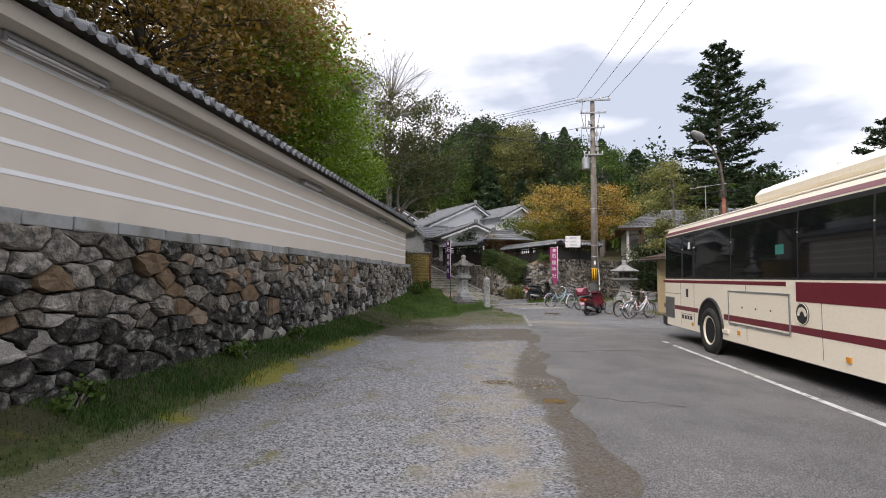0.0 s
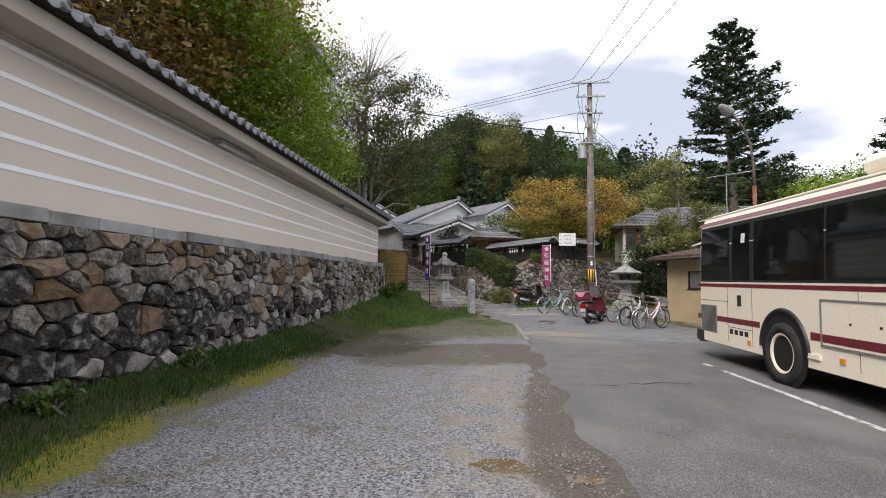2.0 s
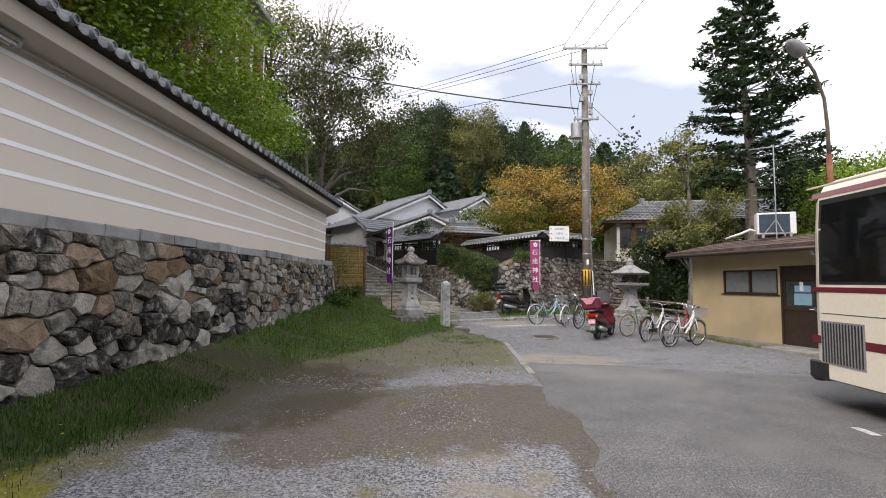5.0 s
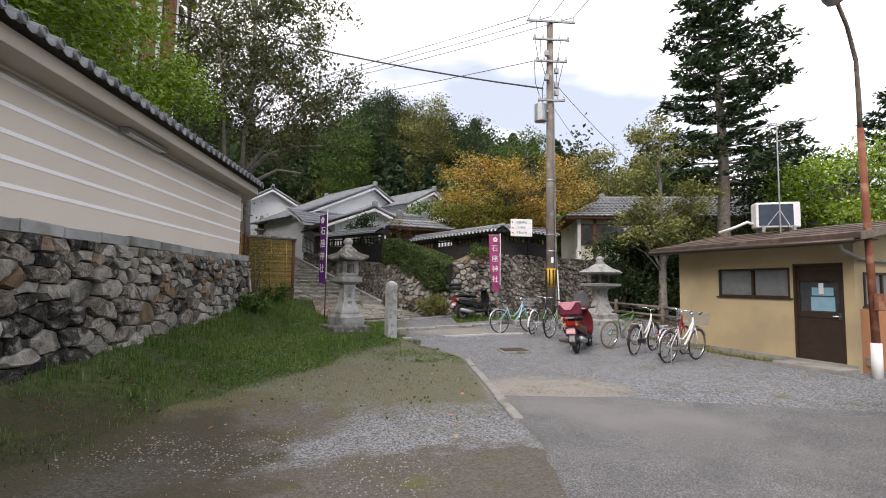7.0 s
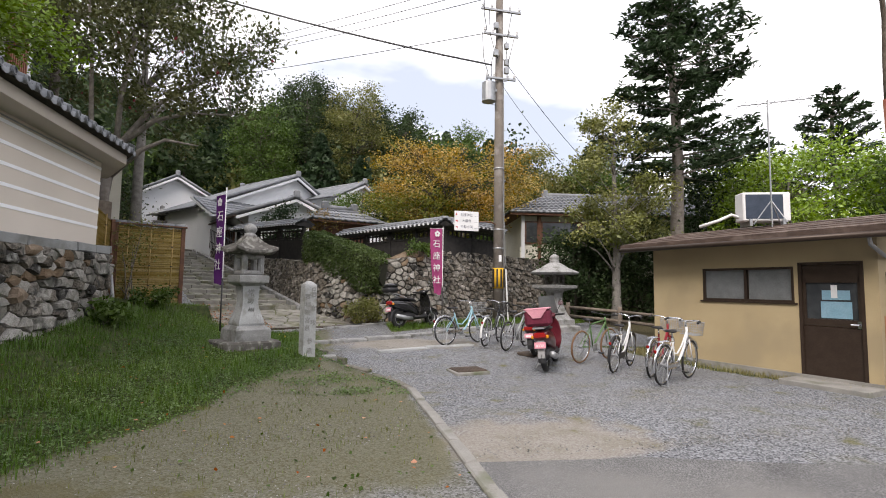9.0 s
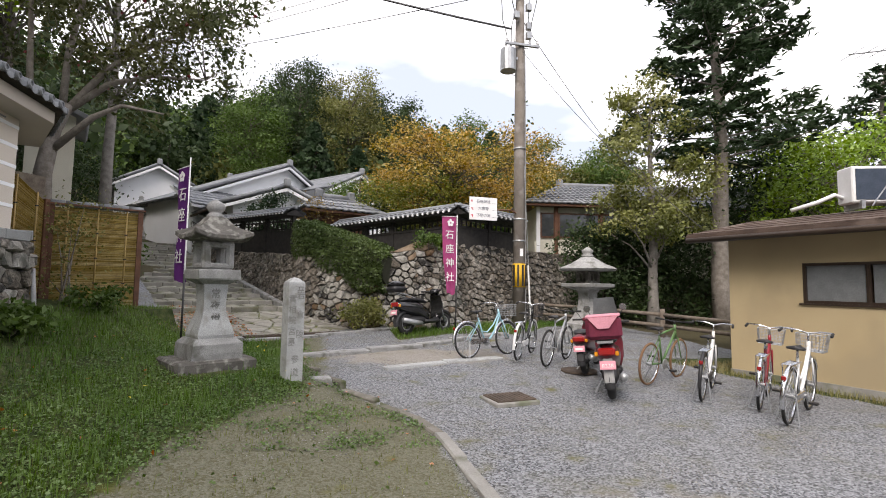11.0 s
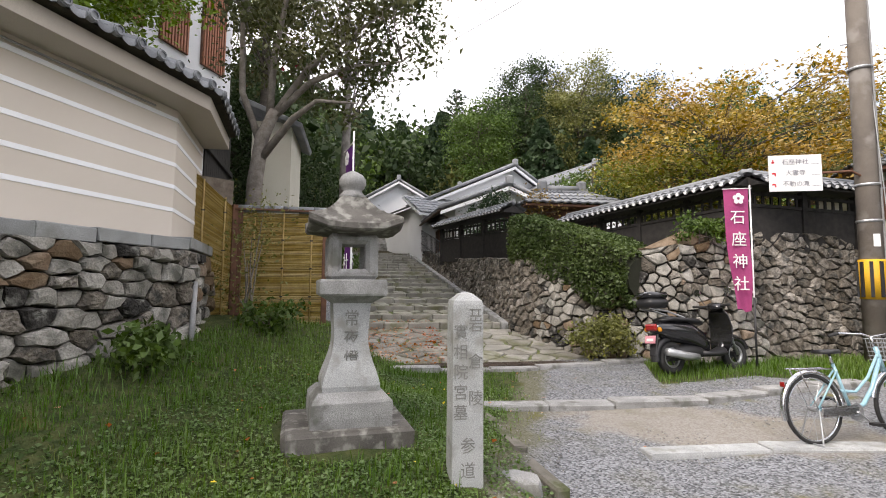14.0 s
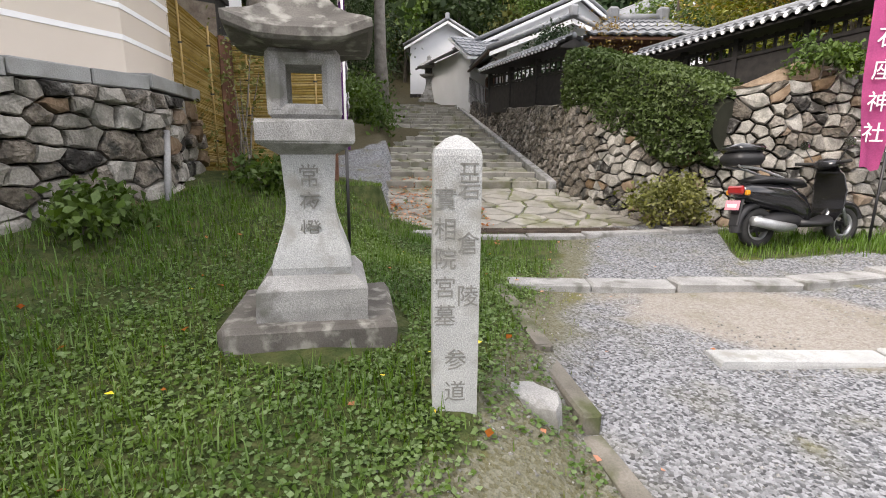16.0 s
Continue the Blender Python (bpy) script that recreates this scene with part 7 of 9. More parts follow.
    if shield:
        bm = B()
        rows = []
        for i in range(6):
            f = i / 5
            rows.append([bm.verts.new((0.42 - 0.16 * f + 0.05 * (1 - (k / 3) ** 2), (0.2 - 0.05 * f) * k / 3, 1.0 + 0.36 * f)) for k in range(-3, 4)])
        for a, b in zip(rows, rows[1:]):
            for k in range(6):
                bm.faces.new((a[k], a[k + 1], b[k + 1], b[k]))
        part("windscreen", bm, FROST, t, "scratched windscreen", smooth=True)
    return t


def put_scooter(rear, front, *a, **k):
    d = Vector(front) - Vector(rear)
    c = (Vector(rear) + Vector(front)) / 2
    return scooter((c.x, c.y, land_z(c.x, c.y) + 0.005), math.degrees(math.atan2(d.y, d.x)), *a, **k)


put_scooter((1.62, 26.9), (2.85, 27.72), BLACK_GLOSS, "black motor scooter with black top case on the grass", "case", scale=1.08)
put_scooter((3.62, 21.35), (4.4, 22.5), DARK_RED, "dark red motor scooter with maroon carrier bag and windscreen", "bag", scale=1.02, shield=True)
put_scooter((4.1, 22.85), (4.75, 23.6), DARK_RED, "small dark red moped parked among bicycles", "none", scale=0.9)


# ---- houses ----
def tiled_slope(name, parent, a, b, c, d, step=0.28, rows_step=0.45, lift=0.05):
    """Rows of tile rolls on the roof slope a-b (eave) to d-c (ridge): one joined sheet of real relief."""
    a, b, c, d = (Vector(v) for v in (a, b, c, d))
    n = max(2, round((b - a).length / step))
    m = max(1, round((d - a).length / rows_step))
    up_ = (b - a).cross(d - a).normalized()
    verts, faces = [], []
    for j in range(m):
        f0, f1 = j / m, (j + 1) / m
        cols = []
        for i in range(n * 4 + 1):
            g = i / (n * 4)
            w = (i % 4) / 4
            h = 0.045 * (1 + math.cos(2 * math.pi * w)) / 2
            p0, p1 = a.lerp(b, g).lerp(d.lerp(c, g), f0), a.lerp(b, g).lerp(d.lerp(c, g), f1)
            o = len(verts)
            verts += [p0 + up_ * (h - 0.0), p0 + up_ * (h + lift), p1 + up_ * (h + 0.012)]
            cols.append(o)
        for o, q in zip(cols, cols[1:]):
            faces += [(o, q, q + 1, o + 1), (o + 1, q + 1, q + 2, o + 2)]
    me = bpy.data.meshes.new(name)
    me.from_pydata([tuple(v) for v in verts], [], faces)
    return tagged(piece(name, finish(me, TILE_STUFF), parent), kind="stuff")


def slab_between(pts, thick, material, name, parent, label=""):
    """A flat slab under four corner points."""
    P = [Vector(p) for p in pts]
    n = (P[1] - P[0]).cross(P[3] - P[0]).normalized()
    bm = prism(B(), P, n * -thick, n * 0)
    return part(name, bm, material, parent, label)


def ridge_line(parent, a, b, r=0.13):
    part("ridge_tiles", tube(B(), [Vector(a) + Vector((0, 0, 0.06)), Vector(b) + Vector((0, 0, 0.06))], r, 8), TILE_STUFF, parent, smooth=True)
    for p, s_ in ((a, -1), (b, 1)):
        part("ridge_end", boxed(Vector(p) + Vector((0, 0, 0.14)), (0.3, 0.3, 0.42), 0.06), TILE_STUFF, parent)


def gable_house(name, label, at, yaw, xl, xr, apex_h, eave_l, eave_r, depth, wall_mat, base_z, over=0.5, windows=(), verge=WHITE):
    """A house whose gable end faces its own -y; the ridge runs back from x = 0."""
    t = thing(name, label, "house", at, yaw)
    sl_, sr = (apex_h - eave_l) / -xl, (apex_h - eave_r) / xr
    bm = prism(B(), [(xl + over, 0, base_z), (xr - over, 0, base_z), (xr - over, 0, eave_r + over * sr - 0.1), (0, 0, apex_h - 0.1), (xl + over, 0, eave_l + over * sl_ - 0.1)], (0, 0, 0), (0, depth, 0))
    part("wall", bm, wall_mat, t)
    rf = slab_between([(xl, -0.5, eave_l), (0, -0.5, apex_h), (0, depth + 0.4, apex_h), (xl, depth + 0.4, eave_l)][::-1], 0.10, TILE_STUFF, "roof", t)
    slab_between([(0, -0.5, apex_h), (xr, -0.5, eave_r), (xr, depth + 0.4, eave_r), (0, depth + 0.4, apex_h)][::-1], 0.10, TILE_STUFF, "roof", t)
    tiled_slope("roof_tiles", rf, (xl, depth + 0.4, eave_l), (xl, -0.5, eave_l), (0, -0.5, apex_h), (0, depth + 0.4, apex_h))
    tiled_slope("roof_tiles", rf, (xr, -0.5, eave_r), (xr, depth + 0.4, eave_r), (0, depth + 0.4, apex_h), (0, -0.5, apex_h))
    ridge_line(rf, (0, -0.5, apex_h), (0, depth + 0.4, apex_h))
    # white plaster verge boards under a row of verge tiles
    for x1, z1 in ((xl, eave_l), (xr, eave_r)):
        bm = prism(B(), [(x1, -0.52, z1 - 0.24), (0, -0.52, apex_h - 0.26), (0, -0.52, apex_h - 0.10), (x1, -0.52, z1 - 0.10)], (0, 0, 0), (0, 0.10, 0))
        part("verge", bm, verge, t, "white plaster verge")
        for dy in (-0.48, -0.24):
            part("verge_tiles", tube(B(), [(x1 * 1.02, dy, z1 + 0.04), (0, dy, apex_h + 0.05)], 0.085, 8), TILE_STUFF, rf, smooth=True)
    for x0, x1, z0, z1 in windows:
        w = part("window", boxed(((x0 + x1) / 2, -0.02, (z0 + z1) / 2), (x1 - x0, 0.08, z1 - z0), 0.005), BROWNWOOD, t)
        part("pane", boxed(((x0 + x1) / 2, -0.045, (z0 + z1) / 2), (x1 - x0 - 0.12, 0.05, z1 - z0 - 0.12)), WIN_GLASS, w)
        for k in range(1, 4):
            part("muntin", boxed((x0 + (x1 - x0) * k / 4, -0.075, (z0 + z1) / 2), (0.025, 0.02, z1 - z0 - 0.1)), BROWNWOOD, w)
    return t


main_house = gable_house("house", "large white plastered house with broad grey tile roof", (-2.9, 47.1, 0), 40, -6.6, 2.3, 8.95, 5.9, 7.7, 6, WHITE, 2.5)
gable_house("house", "white plastered wing with grey tile gable roof", (1.6, 47.2, 0), 40, -2.6, 3.0, 8.75, 7.4, 7.1, 6, WHITE, 2.5)
for x0, x1, z0, z1, out in ((-6.9, 2.6, 5.35, 6.55, 2.0), (-6.2, -1.2, 4.5, 5.3, 3.6), (2.8, 8.0, 5.3, 6.6, 1.8)):
    slab_between([(x0, -out - 0.4, z0 - 0.03), (x1, -out - 0.4, z0 - 0.03), (x1, -0.02, z1 - 0.03), (x0, -0.02, z1 - 0.03)], 0.12, WHITE, "pent_roof", main_house, "pent roof with white plaster edge")
    tiled_slope("pent_tiles", main_house, (x0, -out - 0.4, z0), (x1, -out - 0.4, z0), (x1, -0.02, z1), (x0, -0.02, z1))
part("lower_wall", boxed((-2.2, -0.8, 4.0), (8.4, 1.6, 3.2)), WHITE, main_house)
kura = gable_house("storehouse", "white plastered storehouse with small gable roof above black boards", (-11.35, 51.2, 0), 20, -2.75, 2.75, 9.35, 7.75, 7.75, 8, WHITE, 3.0, over=0.35)
for k in range(18):
    part("skirt_board", boxed((-2.3 + 0.262 * k, -0.04, 4.0), (0.25, 0.05, 1.7)), BLACKWOOD, kura)

# long low house beside the top of the ramp
ang = math.degrees(math.atan2(RAMP_A.y, RAMP_A.x)) - 90
q = RAMP_O + RAMP_A * 11.6 + RAMP_R * 6.6
lh = gable_house("house", "long white house with tiled eaves beside the ramp", (q.x, q.y, 0), ang, -3.0, 3.0, 6.15, 4.95, 4.95, 11, WHITE, 2.2, over=0.75)
sash_w = part("window", boxed((-2.27, 3.0, 4.0), (0.06, 1.7, 1.1)), BROWNWOOD, lh)
part("pane", boxed((-2.31, 3.0, 4.0), (0.02, 1.5, 0.95)), WIN_GLASS, sash_w)
for k in range(6):
    part("lattice_bar", boxed((-2.33, 2.25 + 0.3 * k, 4.0), (0.03, 0.03, 0.95)), BROWNWOOD, sash_w)
part("eave_gutter", tube(B(), [(-3.02, -0.5, 4.86), (-3.02, 11.2, 4.86)], 0.06, 8), ALU_BROWN, lh, smooth=True)
part("downpipe", tube(B(), [(-3.0, -0.4, 4.84), (-2.5, -0.2, 4.5), (-2.35, -0.1, 4.3), (-2.35, -0.1, 2.4)], 0.045, 8), ALU_BROWN, lh, smooth=True)
part("doorway", boxed((-2.26, 6.5, 4.0), (0.08, 1.4, 2.0)), BLACKWOOD, lh, "dark wooden doorway")
# gate house with brown boards
gh = thing("gate_house", "small brown boarded gate house with hipped tile roof", "gate", (0.05, 35.6, 0), 20)
part("wall", boxed((0, 0, 3.3), (2.3, 1.6, 2.2)), BROWNWOOD, gh)
for k in range(9):
    part("board", boxed((-1.05 + 0.262 * k, -0.815, 3.3), (0.24, 0.03, 2.15)), BROWNWOOD, gh)
E_, R_ = 4.35, 5.05
C = [(-1.75, -1.5, E_), (1.75, -1.5, E_), (1.75, 1.5, E_), (-1.75, 1.5, E_)]
rA, rB = (-0.7, 0, R_), (0.7, 0, R_)
part("roof", prism(B(), [(-1.7, -1.45, E_ - 0.08), (1.7, -1.45, E_ - 0.08), (1.7, 1.45, E_ - 0.08), (-1.7, 1.45, E_ - 0.08)], (0, 0, 0), (0, 0, 0.07)), BROWNWOOD, gh)
for a, b, c, d in ((C[0], C[1], rB, rA), (C[2], C[3], rA, rB), (C[1], C[2], rB, rB), (C[3], C[0], rA, rA)):
    tiled_slope("roof_tiles", gh, a, b, c, d)
ridge_line(gh, rA, rB)

# hipped house behind the pole
hr = thing("house", "low cream house with long hipped grey tile roof", "house", (7.9, 34.3, 0), -9)
HL = 17.0
bm = boxed((HL / 2 + 0.1, 3.0, 3.6), (HL - 1.2, 5.0, 3.0))
part("wall", bm, CREAM, hr)
E_, R_ = 5.15, 6.55
C = [(0, 0, E_), (HL, 0, E_), (HL, 6.2, E_), (0, 6.2, E_)]
rA, rB = (2.6, 3.1, R_), (HL - 2.6, 3.1, R_)
slab_between([(0.05, 0.05, E_), (HL, 0.05, E_), (HL, 6.15, E_), (0.05, 6.15, E_)], 0.1, BROWNWOOD, "eave", hr)
for a, b, c, d in ((C[0], C[1], rB, rA), (C[2], C[3], rA, rB), (C[1], C[2], rB, rB), (C[3], C[0], rA, rA)):
    tiled_slope("roof_tiles", hr, a, b, c, d)
ridge_line(hr, rA, rB)
for x in (0.75, 1.55, 3.6, 5.6):
    part("wall_post", boxed((x, 0.45, 3.6), (0.16, 0.12, 3.0)), WHITE if x < 1 else BROWNWOOD, hr)
for x0, x1 in ((0.85, 1.5), (1.65, 3.5), (3.7, 5.5)):
    w = part("window", boxed(((x0 + x1) / 2, 0.46, 4.25), (x1 - x0, 0.06, 1.1)), BROWNWOOD, hr)
    part("pane", boxed(((x0 + x1) / 2, 0.43, 4.25), (x1 - x0 - 0.14, 0.03, 0.96)), WIN_GLASS, w)
part("wall_band", boxed((HL / 2, 0.47, 2.9), (HL - 1.2, 0.05, 1.3)), CREAM, hr)

# ---- black board fence with tile coping on the retaining wall ----
def black_fence(p, q, zb0, zb1, zt0, zt1, label, seed):
    p, q = Vector((*p, 0)), Vector((*q, 0))
    d = (q - p).normalized()
    ln = (q - p).length
    t = thing("board_fence", label, "fence", (p.x, p.y, 0), math.degrees(math.atan2(d.y, d.x)))
    n = max(2, round(ln / 1.5))

    def zb(x):
        return zb0 + (zb1 - zb0) * x / ln

    def zt(x):
        return zt0 + (zt1 - zt0) * x / ln
    for k in range(n + 1):
        x = ln * k / n
        part("post", boxed((x, 0, (zb(x) + zt(x)) / 2 - 0.1), (0.11, 0.11, zt(x) - zb(x) + 0.1)), BLACKWOOD, t)
    for k in range(n):
        x0, x1 = ln * k / n + 0.055, ln * (k + 1) / n - 0.055
        xm = (x0 + x1) / 2
        h = zt(xm) - zb(xm)
        sh = Matrix(((1, 0, 0, 0), (0, 1, 0, 0), ((zb1 - zb0) / ln, 0, 1, 0), (0, 0, 0, 1)))
        part("panel", boxed((xm, 0, zb(xm) + 0.28 * h), (x1 - x0, 0.03, 0.62 * h), 0, sh), BLACKWOOD, t)
        for f in (0.62, 0.82):
            part("rail", boxed((xm, -0.01, zb(xm) + f * h), (x1 - x0, 0.05, 0.06), 0, sh), BLACKWOOD, t)
        m = 6
        for i in range(m):
            x = x0 + (x1 - x0) * (i + 0.5) / m
            part("slat", boxed((x, 0, zb(x) + 0.74 * h), (0.05, 0.03, 0.26 * h)), BLACKWOOD, t)
    rf = part("coping", prism(B(), [(-0.1, -0.34, zt0 - 0.06), (-0.1, 0, zt0 + 0.12), (-0.1, 0.34, zt0 - 0.06), (-0.1, 0.34, zt0 - 0.1), (-0.1, -0.34, zt0 - 0.1)], (0, 0, 0), (ln + 0.2, 0, zt1 - zt0)), BLACKWOOD, t)
    tiled_slope("roof_tiles", rf, (-0.1, -0.38, zt0 - 0.05), (ln + 0.1, -0.38, zt1 - 0.05), (ln + 0.1, 0, zt1 + 0.15), (-0.1, 0, zt0 + 0.15), 0.2, 0.22)
    tiled_slope("roof_tiles", rf, (ln + 0.1, 0.38, zt1 - 0.05), (-0.1, 0.38, zt0 - 0.05), (-0.1, 0, zt0 + 0.15), (ln + 0.1, 0, zt1 + 0.15), 0.2, 0.22)
    part("ridge_tiles", tube(B(), [(-0.1, 0, zt0 + 0.19), (ln + 0.1, 0, zt1 + 0.19)], 0.07, 8), TILE_STUFF, rf, smooth=True)
    k = 0
    while k * 0.2 < ln:
        x = k * 0.2 + 0.05
        part("eave_roundel", disc(B(), (x, -0.39, zt(x) - 0.02), 0.042, 0.03, "y", 8), WHITE, rf)
        k += 1
    return t


black_fence((-4.45, 36.6), (-1.35, 32.5), 2.72, 2.5, 4.05, 3.95, "black board fence with slatted top and tile coping above the ramp", 1)
black_fence((0.25, 33.0), (3.45, 28.8), 2.45, 2.6, 3.62, 3.72, "black board fence with slats and tile coping on the wall", 2)
black_fence((3.45, 28.8), (5.75, 29.95), 2.6, 2.55, 3.72, 3.66, "black board fence with open slats turning along the wall", 3)

# black rail by the long house, at the head of the ramp
rl = thing("railing", "black metal railing before the long house", "railing")
P0, P1 = RAMP_O + RAMP_A * 10.9 + RAMP_R * 3.55, RAMP_O + RAMP_A * 15.5 + RAMP_R * 3.55
for k in range(16):
    p = P0.lerp(P1, k / 15)
    z = 2.75 + 1.0 * k / 15
    part("baluster", tube(B(), [(p.x, p.y, z - 0.25), (p.x, p.y, z + 0.8)], 0.015, 5), BLACK_PLASTIC, rl)
for h in (0.15, 0.8):
    part("rail", tube(B(), [(P0.x, P0.y, 2.75 + h), (P1.x, P1.y, 3.75 + h)], 0.022, 6), BLACK_PLASTIC, rl)
lantern_small((-10.9, 47.0, land_z(-10.9, 47.0) - 0.1), 10, "grey stone lantern at the head of the ramp")

# two-storey building behind the plastered wall
tb = thing("building", "white building with reddish slatted screens behind the wall", "building", (-10.5, 22.5, 2.0), 90)
part("wall", boxed((4.75, 2.9, 6.2), (9.5, 5.6, 12.6)), WHITE, tb)
x = 0.35
for k in range(6):
    sc = part("screen", boxed((x + 0.5, 0.06, 9.2), (1.02, 0.06, 5.6)), BROWNWOOD, tb, "reddish brown slatted screen")
    for i in range(9):
        part("slat", boxed((x + 0.06 + i * 0.11, 0.01, 9.2), (0.06, 0.05, 5.6)), REDSLAT, sc)
    x += 1.55
part("roof", boxed((4.75, 2.6, 12.6), (10.2, 6.8, 0.3), 0.03), TILE_STUFF, tb)
part("wall_lamp", lathe(B(), [(0.02, 0.3), (0.14, 0.22), (0.16, 0.0), (0.05, -0.05)], 10, (7.2, -0.14, 7.6)), WHITE_PAINT, tb)
sh = thing("shed", "small grey shed with tiled lean-to roof beside the tree", "shed", (-7.4, 30.0, 1.8), 24)
part("wall", boxed((0, 0, 2.0), (0.95, 2.0, 4.0)), CREAM, sh)
part("roof", boxed((0, 0, 4.15), (1.6, 2.6, 0.14), 0.02, pose(0, 0, 0, 0, 22, 0)), TILE_STUFF, sh)


# ---- trees and shrubs ----
def hump_hedge():
    """Clipped hedge: a long rounded mass of small leaves that spills down the wall."""
    t = thing("hedge", "dense clipped evergreen hedge spilling over the stone wall", "hedge", (0.0, 0.0, 0.0))
    rng = random.Random(81)
    a, b = Vector((-1.0, 30.85, 2.95)), Vector((1.45, 28.25, 1.88))
    pts = []
    for i in range(26000):
        f = rng.random()
        c = a.lerp(b, f)
        w, h = 0.60 + 0.15 * f, 0.66 + 0.02 * f
        th = rng.uniform(0, 2 * math.pi)
        rr = 1 - abs(rng.gauss(0, 0.07))
        ends = min(1.0, 0.5 + 4.5 * f, 0.5 + 4.5 * (1 - f)) ** 0.5
        n = noise.noise(Vector((f * 7, math.cos(th) * 2, math.sin(th) * 2))) * 0.10
        side = (w * ends + n) * rr * math.cos(th) / max(abs(math.cos(th)), abs(math.sin(th))) ** 0.55
        up_ = (h * ends + n) * rr * math.sin(th) / max(abs(math.cos(th)), abs(math.sin(th))) ** 0.55
        pts.append((c.x + 0.63 * side + rng.uniform(-0.05, 0.05), c.y + 0.78 * side, c.z + up_ * (1.0 if up_ > 0 else 1.15)))
    me = np_mesh("foliage", *leaf_cards(np.array(pts), 0.075, flat=0.1, ratio=0.6), L_HEDGE)
    piece("foliage", me, t)
    # solid near-black hull: the shade between the leaves, put in as colour
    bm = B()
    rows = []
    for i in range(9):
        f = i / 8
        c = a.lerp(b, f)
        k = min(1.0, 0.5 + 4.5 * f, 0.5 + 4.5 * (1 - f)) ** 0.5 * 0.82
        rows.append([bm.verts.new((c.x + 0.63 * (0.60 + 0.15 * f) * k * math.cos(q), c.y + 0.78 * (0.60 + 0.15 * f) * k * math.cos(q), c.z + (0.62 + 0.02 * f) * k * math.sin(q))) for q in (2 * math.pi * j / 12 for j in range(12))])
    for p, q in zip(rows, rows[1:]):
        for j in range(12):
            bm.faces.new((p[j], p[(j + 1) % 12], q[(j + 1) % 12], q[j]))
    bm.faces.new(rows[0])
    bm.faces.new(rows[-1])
    part("inner_core", bm, mat("hedge_inner_shade", (0.02, 0.022, 0.012), (0.03, 0.03, 0.018), rough=1.0), t)
    bm = B()
    for f in (0.15, 0.4, 0.65, 0.9):
        c = a.lerp(b, f)
        tube(bm, [(c.x, c.y, c.z - 1.2), (c.x + 0.05, c.y, c.z)], 0.04, 6)
    part("stems", bm, BARK_DARK, t)
    return t


hump_hedge()


def shrub(at, r, n, leaf, material, label, seed, stems=5, name="shrub"):
    t = thing(name, label, "shrub", at)
    rng = random.Random(seed)
    bm = B()
    mids = cluster_middles(rng, (0, 0, r[2] * 0.75), r, max(6, n // 120), inner=0.2, low=-0.6)
    for c in mids[: stems * 3]:
        tube(bm, [(rng.uniform(-0.1, 0.1), rng.uniform(-0.1, 0.1), -0.05), (c[0] * 0.5, c[1] * 0.5, c[2] * 0.6), c], [0.018, 0.012, 0.004], 5)
    part("stems", bm, BARK, t)
    pts = crown_points(mids, max(1, n // len(mids)), 0.42 * max(r), 0.8)
    piece("foliage", np_mesh("foliage", *leaf_cards(pts, leaf), material), t)
    return t


shrub((0.75, 27.95, land_z(0.75, 27.8) + 0.15), (0.5, 0.4, 0.4), 2600, 0.07, L_OLIVE, "low olive shrub at the foot of the stone wall", 82)
shrub((2.55, 28.55, 2.45), (0.4, 0.35, 0.35), 1500, 0.08, L_GREEN, "small green shrub on top of the stone wall", 83)
shrub((-4.15, 24.9, land_z(-4.15, 24.9)), (0.4, 0.36, 0.28), 900, 0.08, L_GREEN, "leafy green weeds at the wall corner", 84)
shrub((-4.75, 25.3, land_z(-4.75, 25.3)), (0.5, 0.5, 1.1), 900, 0.06, L_OLIVE, "thin twiggy shrub before the bamboo screen", 85)
shrub((-4.2, 22.8, land_z(-4.2, 22.8) - 0.05), (0.5, 0.5, 0.2), 900, 0.10, L_GREEN, "broad-leaved weeds under the stone wall", 86)
shrub((-4.2, 7.3, land_z(-4.2, 7.3)), (0.2, 0.2, 0.16), 220, 0.08, L_GREEN, "fern tuft at the foot of the wall", 87)
shrub((-4.2, 9.6, land_z(-4.2, 9.6)), (0.2, 0.2, 0.16), 220, 0.08, L_GREEN, "fern tuft at the foot of the wall", 88)
shrub((-4.2, 4.3, land_z(-4.2, 4.3)), (0.18, 0.2, 0.15), 200, 0.08, L_GREEN, "fern tuft at the foot of the wall", 89)

# young conifer and clipped pines in the house garden
tree("young_cedar", "young feathery cedar in the house garden", (-2.6, 37.2, 2.5), 2.6, 0.05, (0, 0, 1.5), (0.9, 0.9, 1.3), 26, 130, 0.4, 0.13, L_PINE, BARK, 90)
tree("clipped_pine", "clipped garden pine with flat cloud pads", (1.3, 39.0, 2.6), 4.2, 0.13, (0, 0, 3.2), (1.7, 1.4, 1.0), 12, 420, 0.75, 0.12, L_GREEN, BARK_DARK, 91, squash=0.3)
tree("clipped_pine", "rounded garden pine behind the fence", (2.6, 37.0, 2.4), 2.6, 0.1, (0, 0, 2.0), (1.3, 1.1, 0.8), 12, 300, 0.6, 0.12, L_DARK, BARK_DARK, 92, squash=0.5)
tree("red_leaf_shrub", "thin small tree with reddish young leaves", (-0.6, 34.2, 2.4), 2.4, 0.04, (0, 0, 1.9), (0.6, 0.5, 0.6), 14, 40, 0.35, 0.09, L_BROWN, BARK, 93)

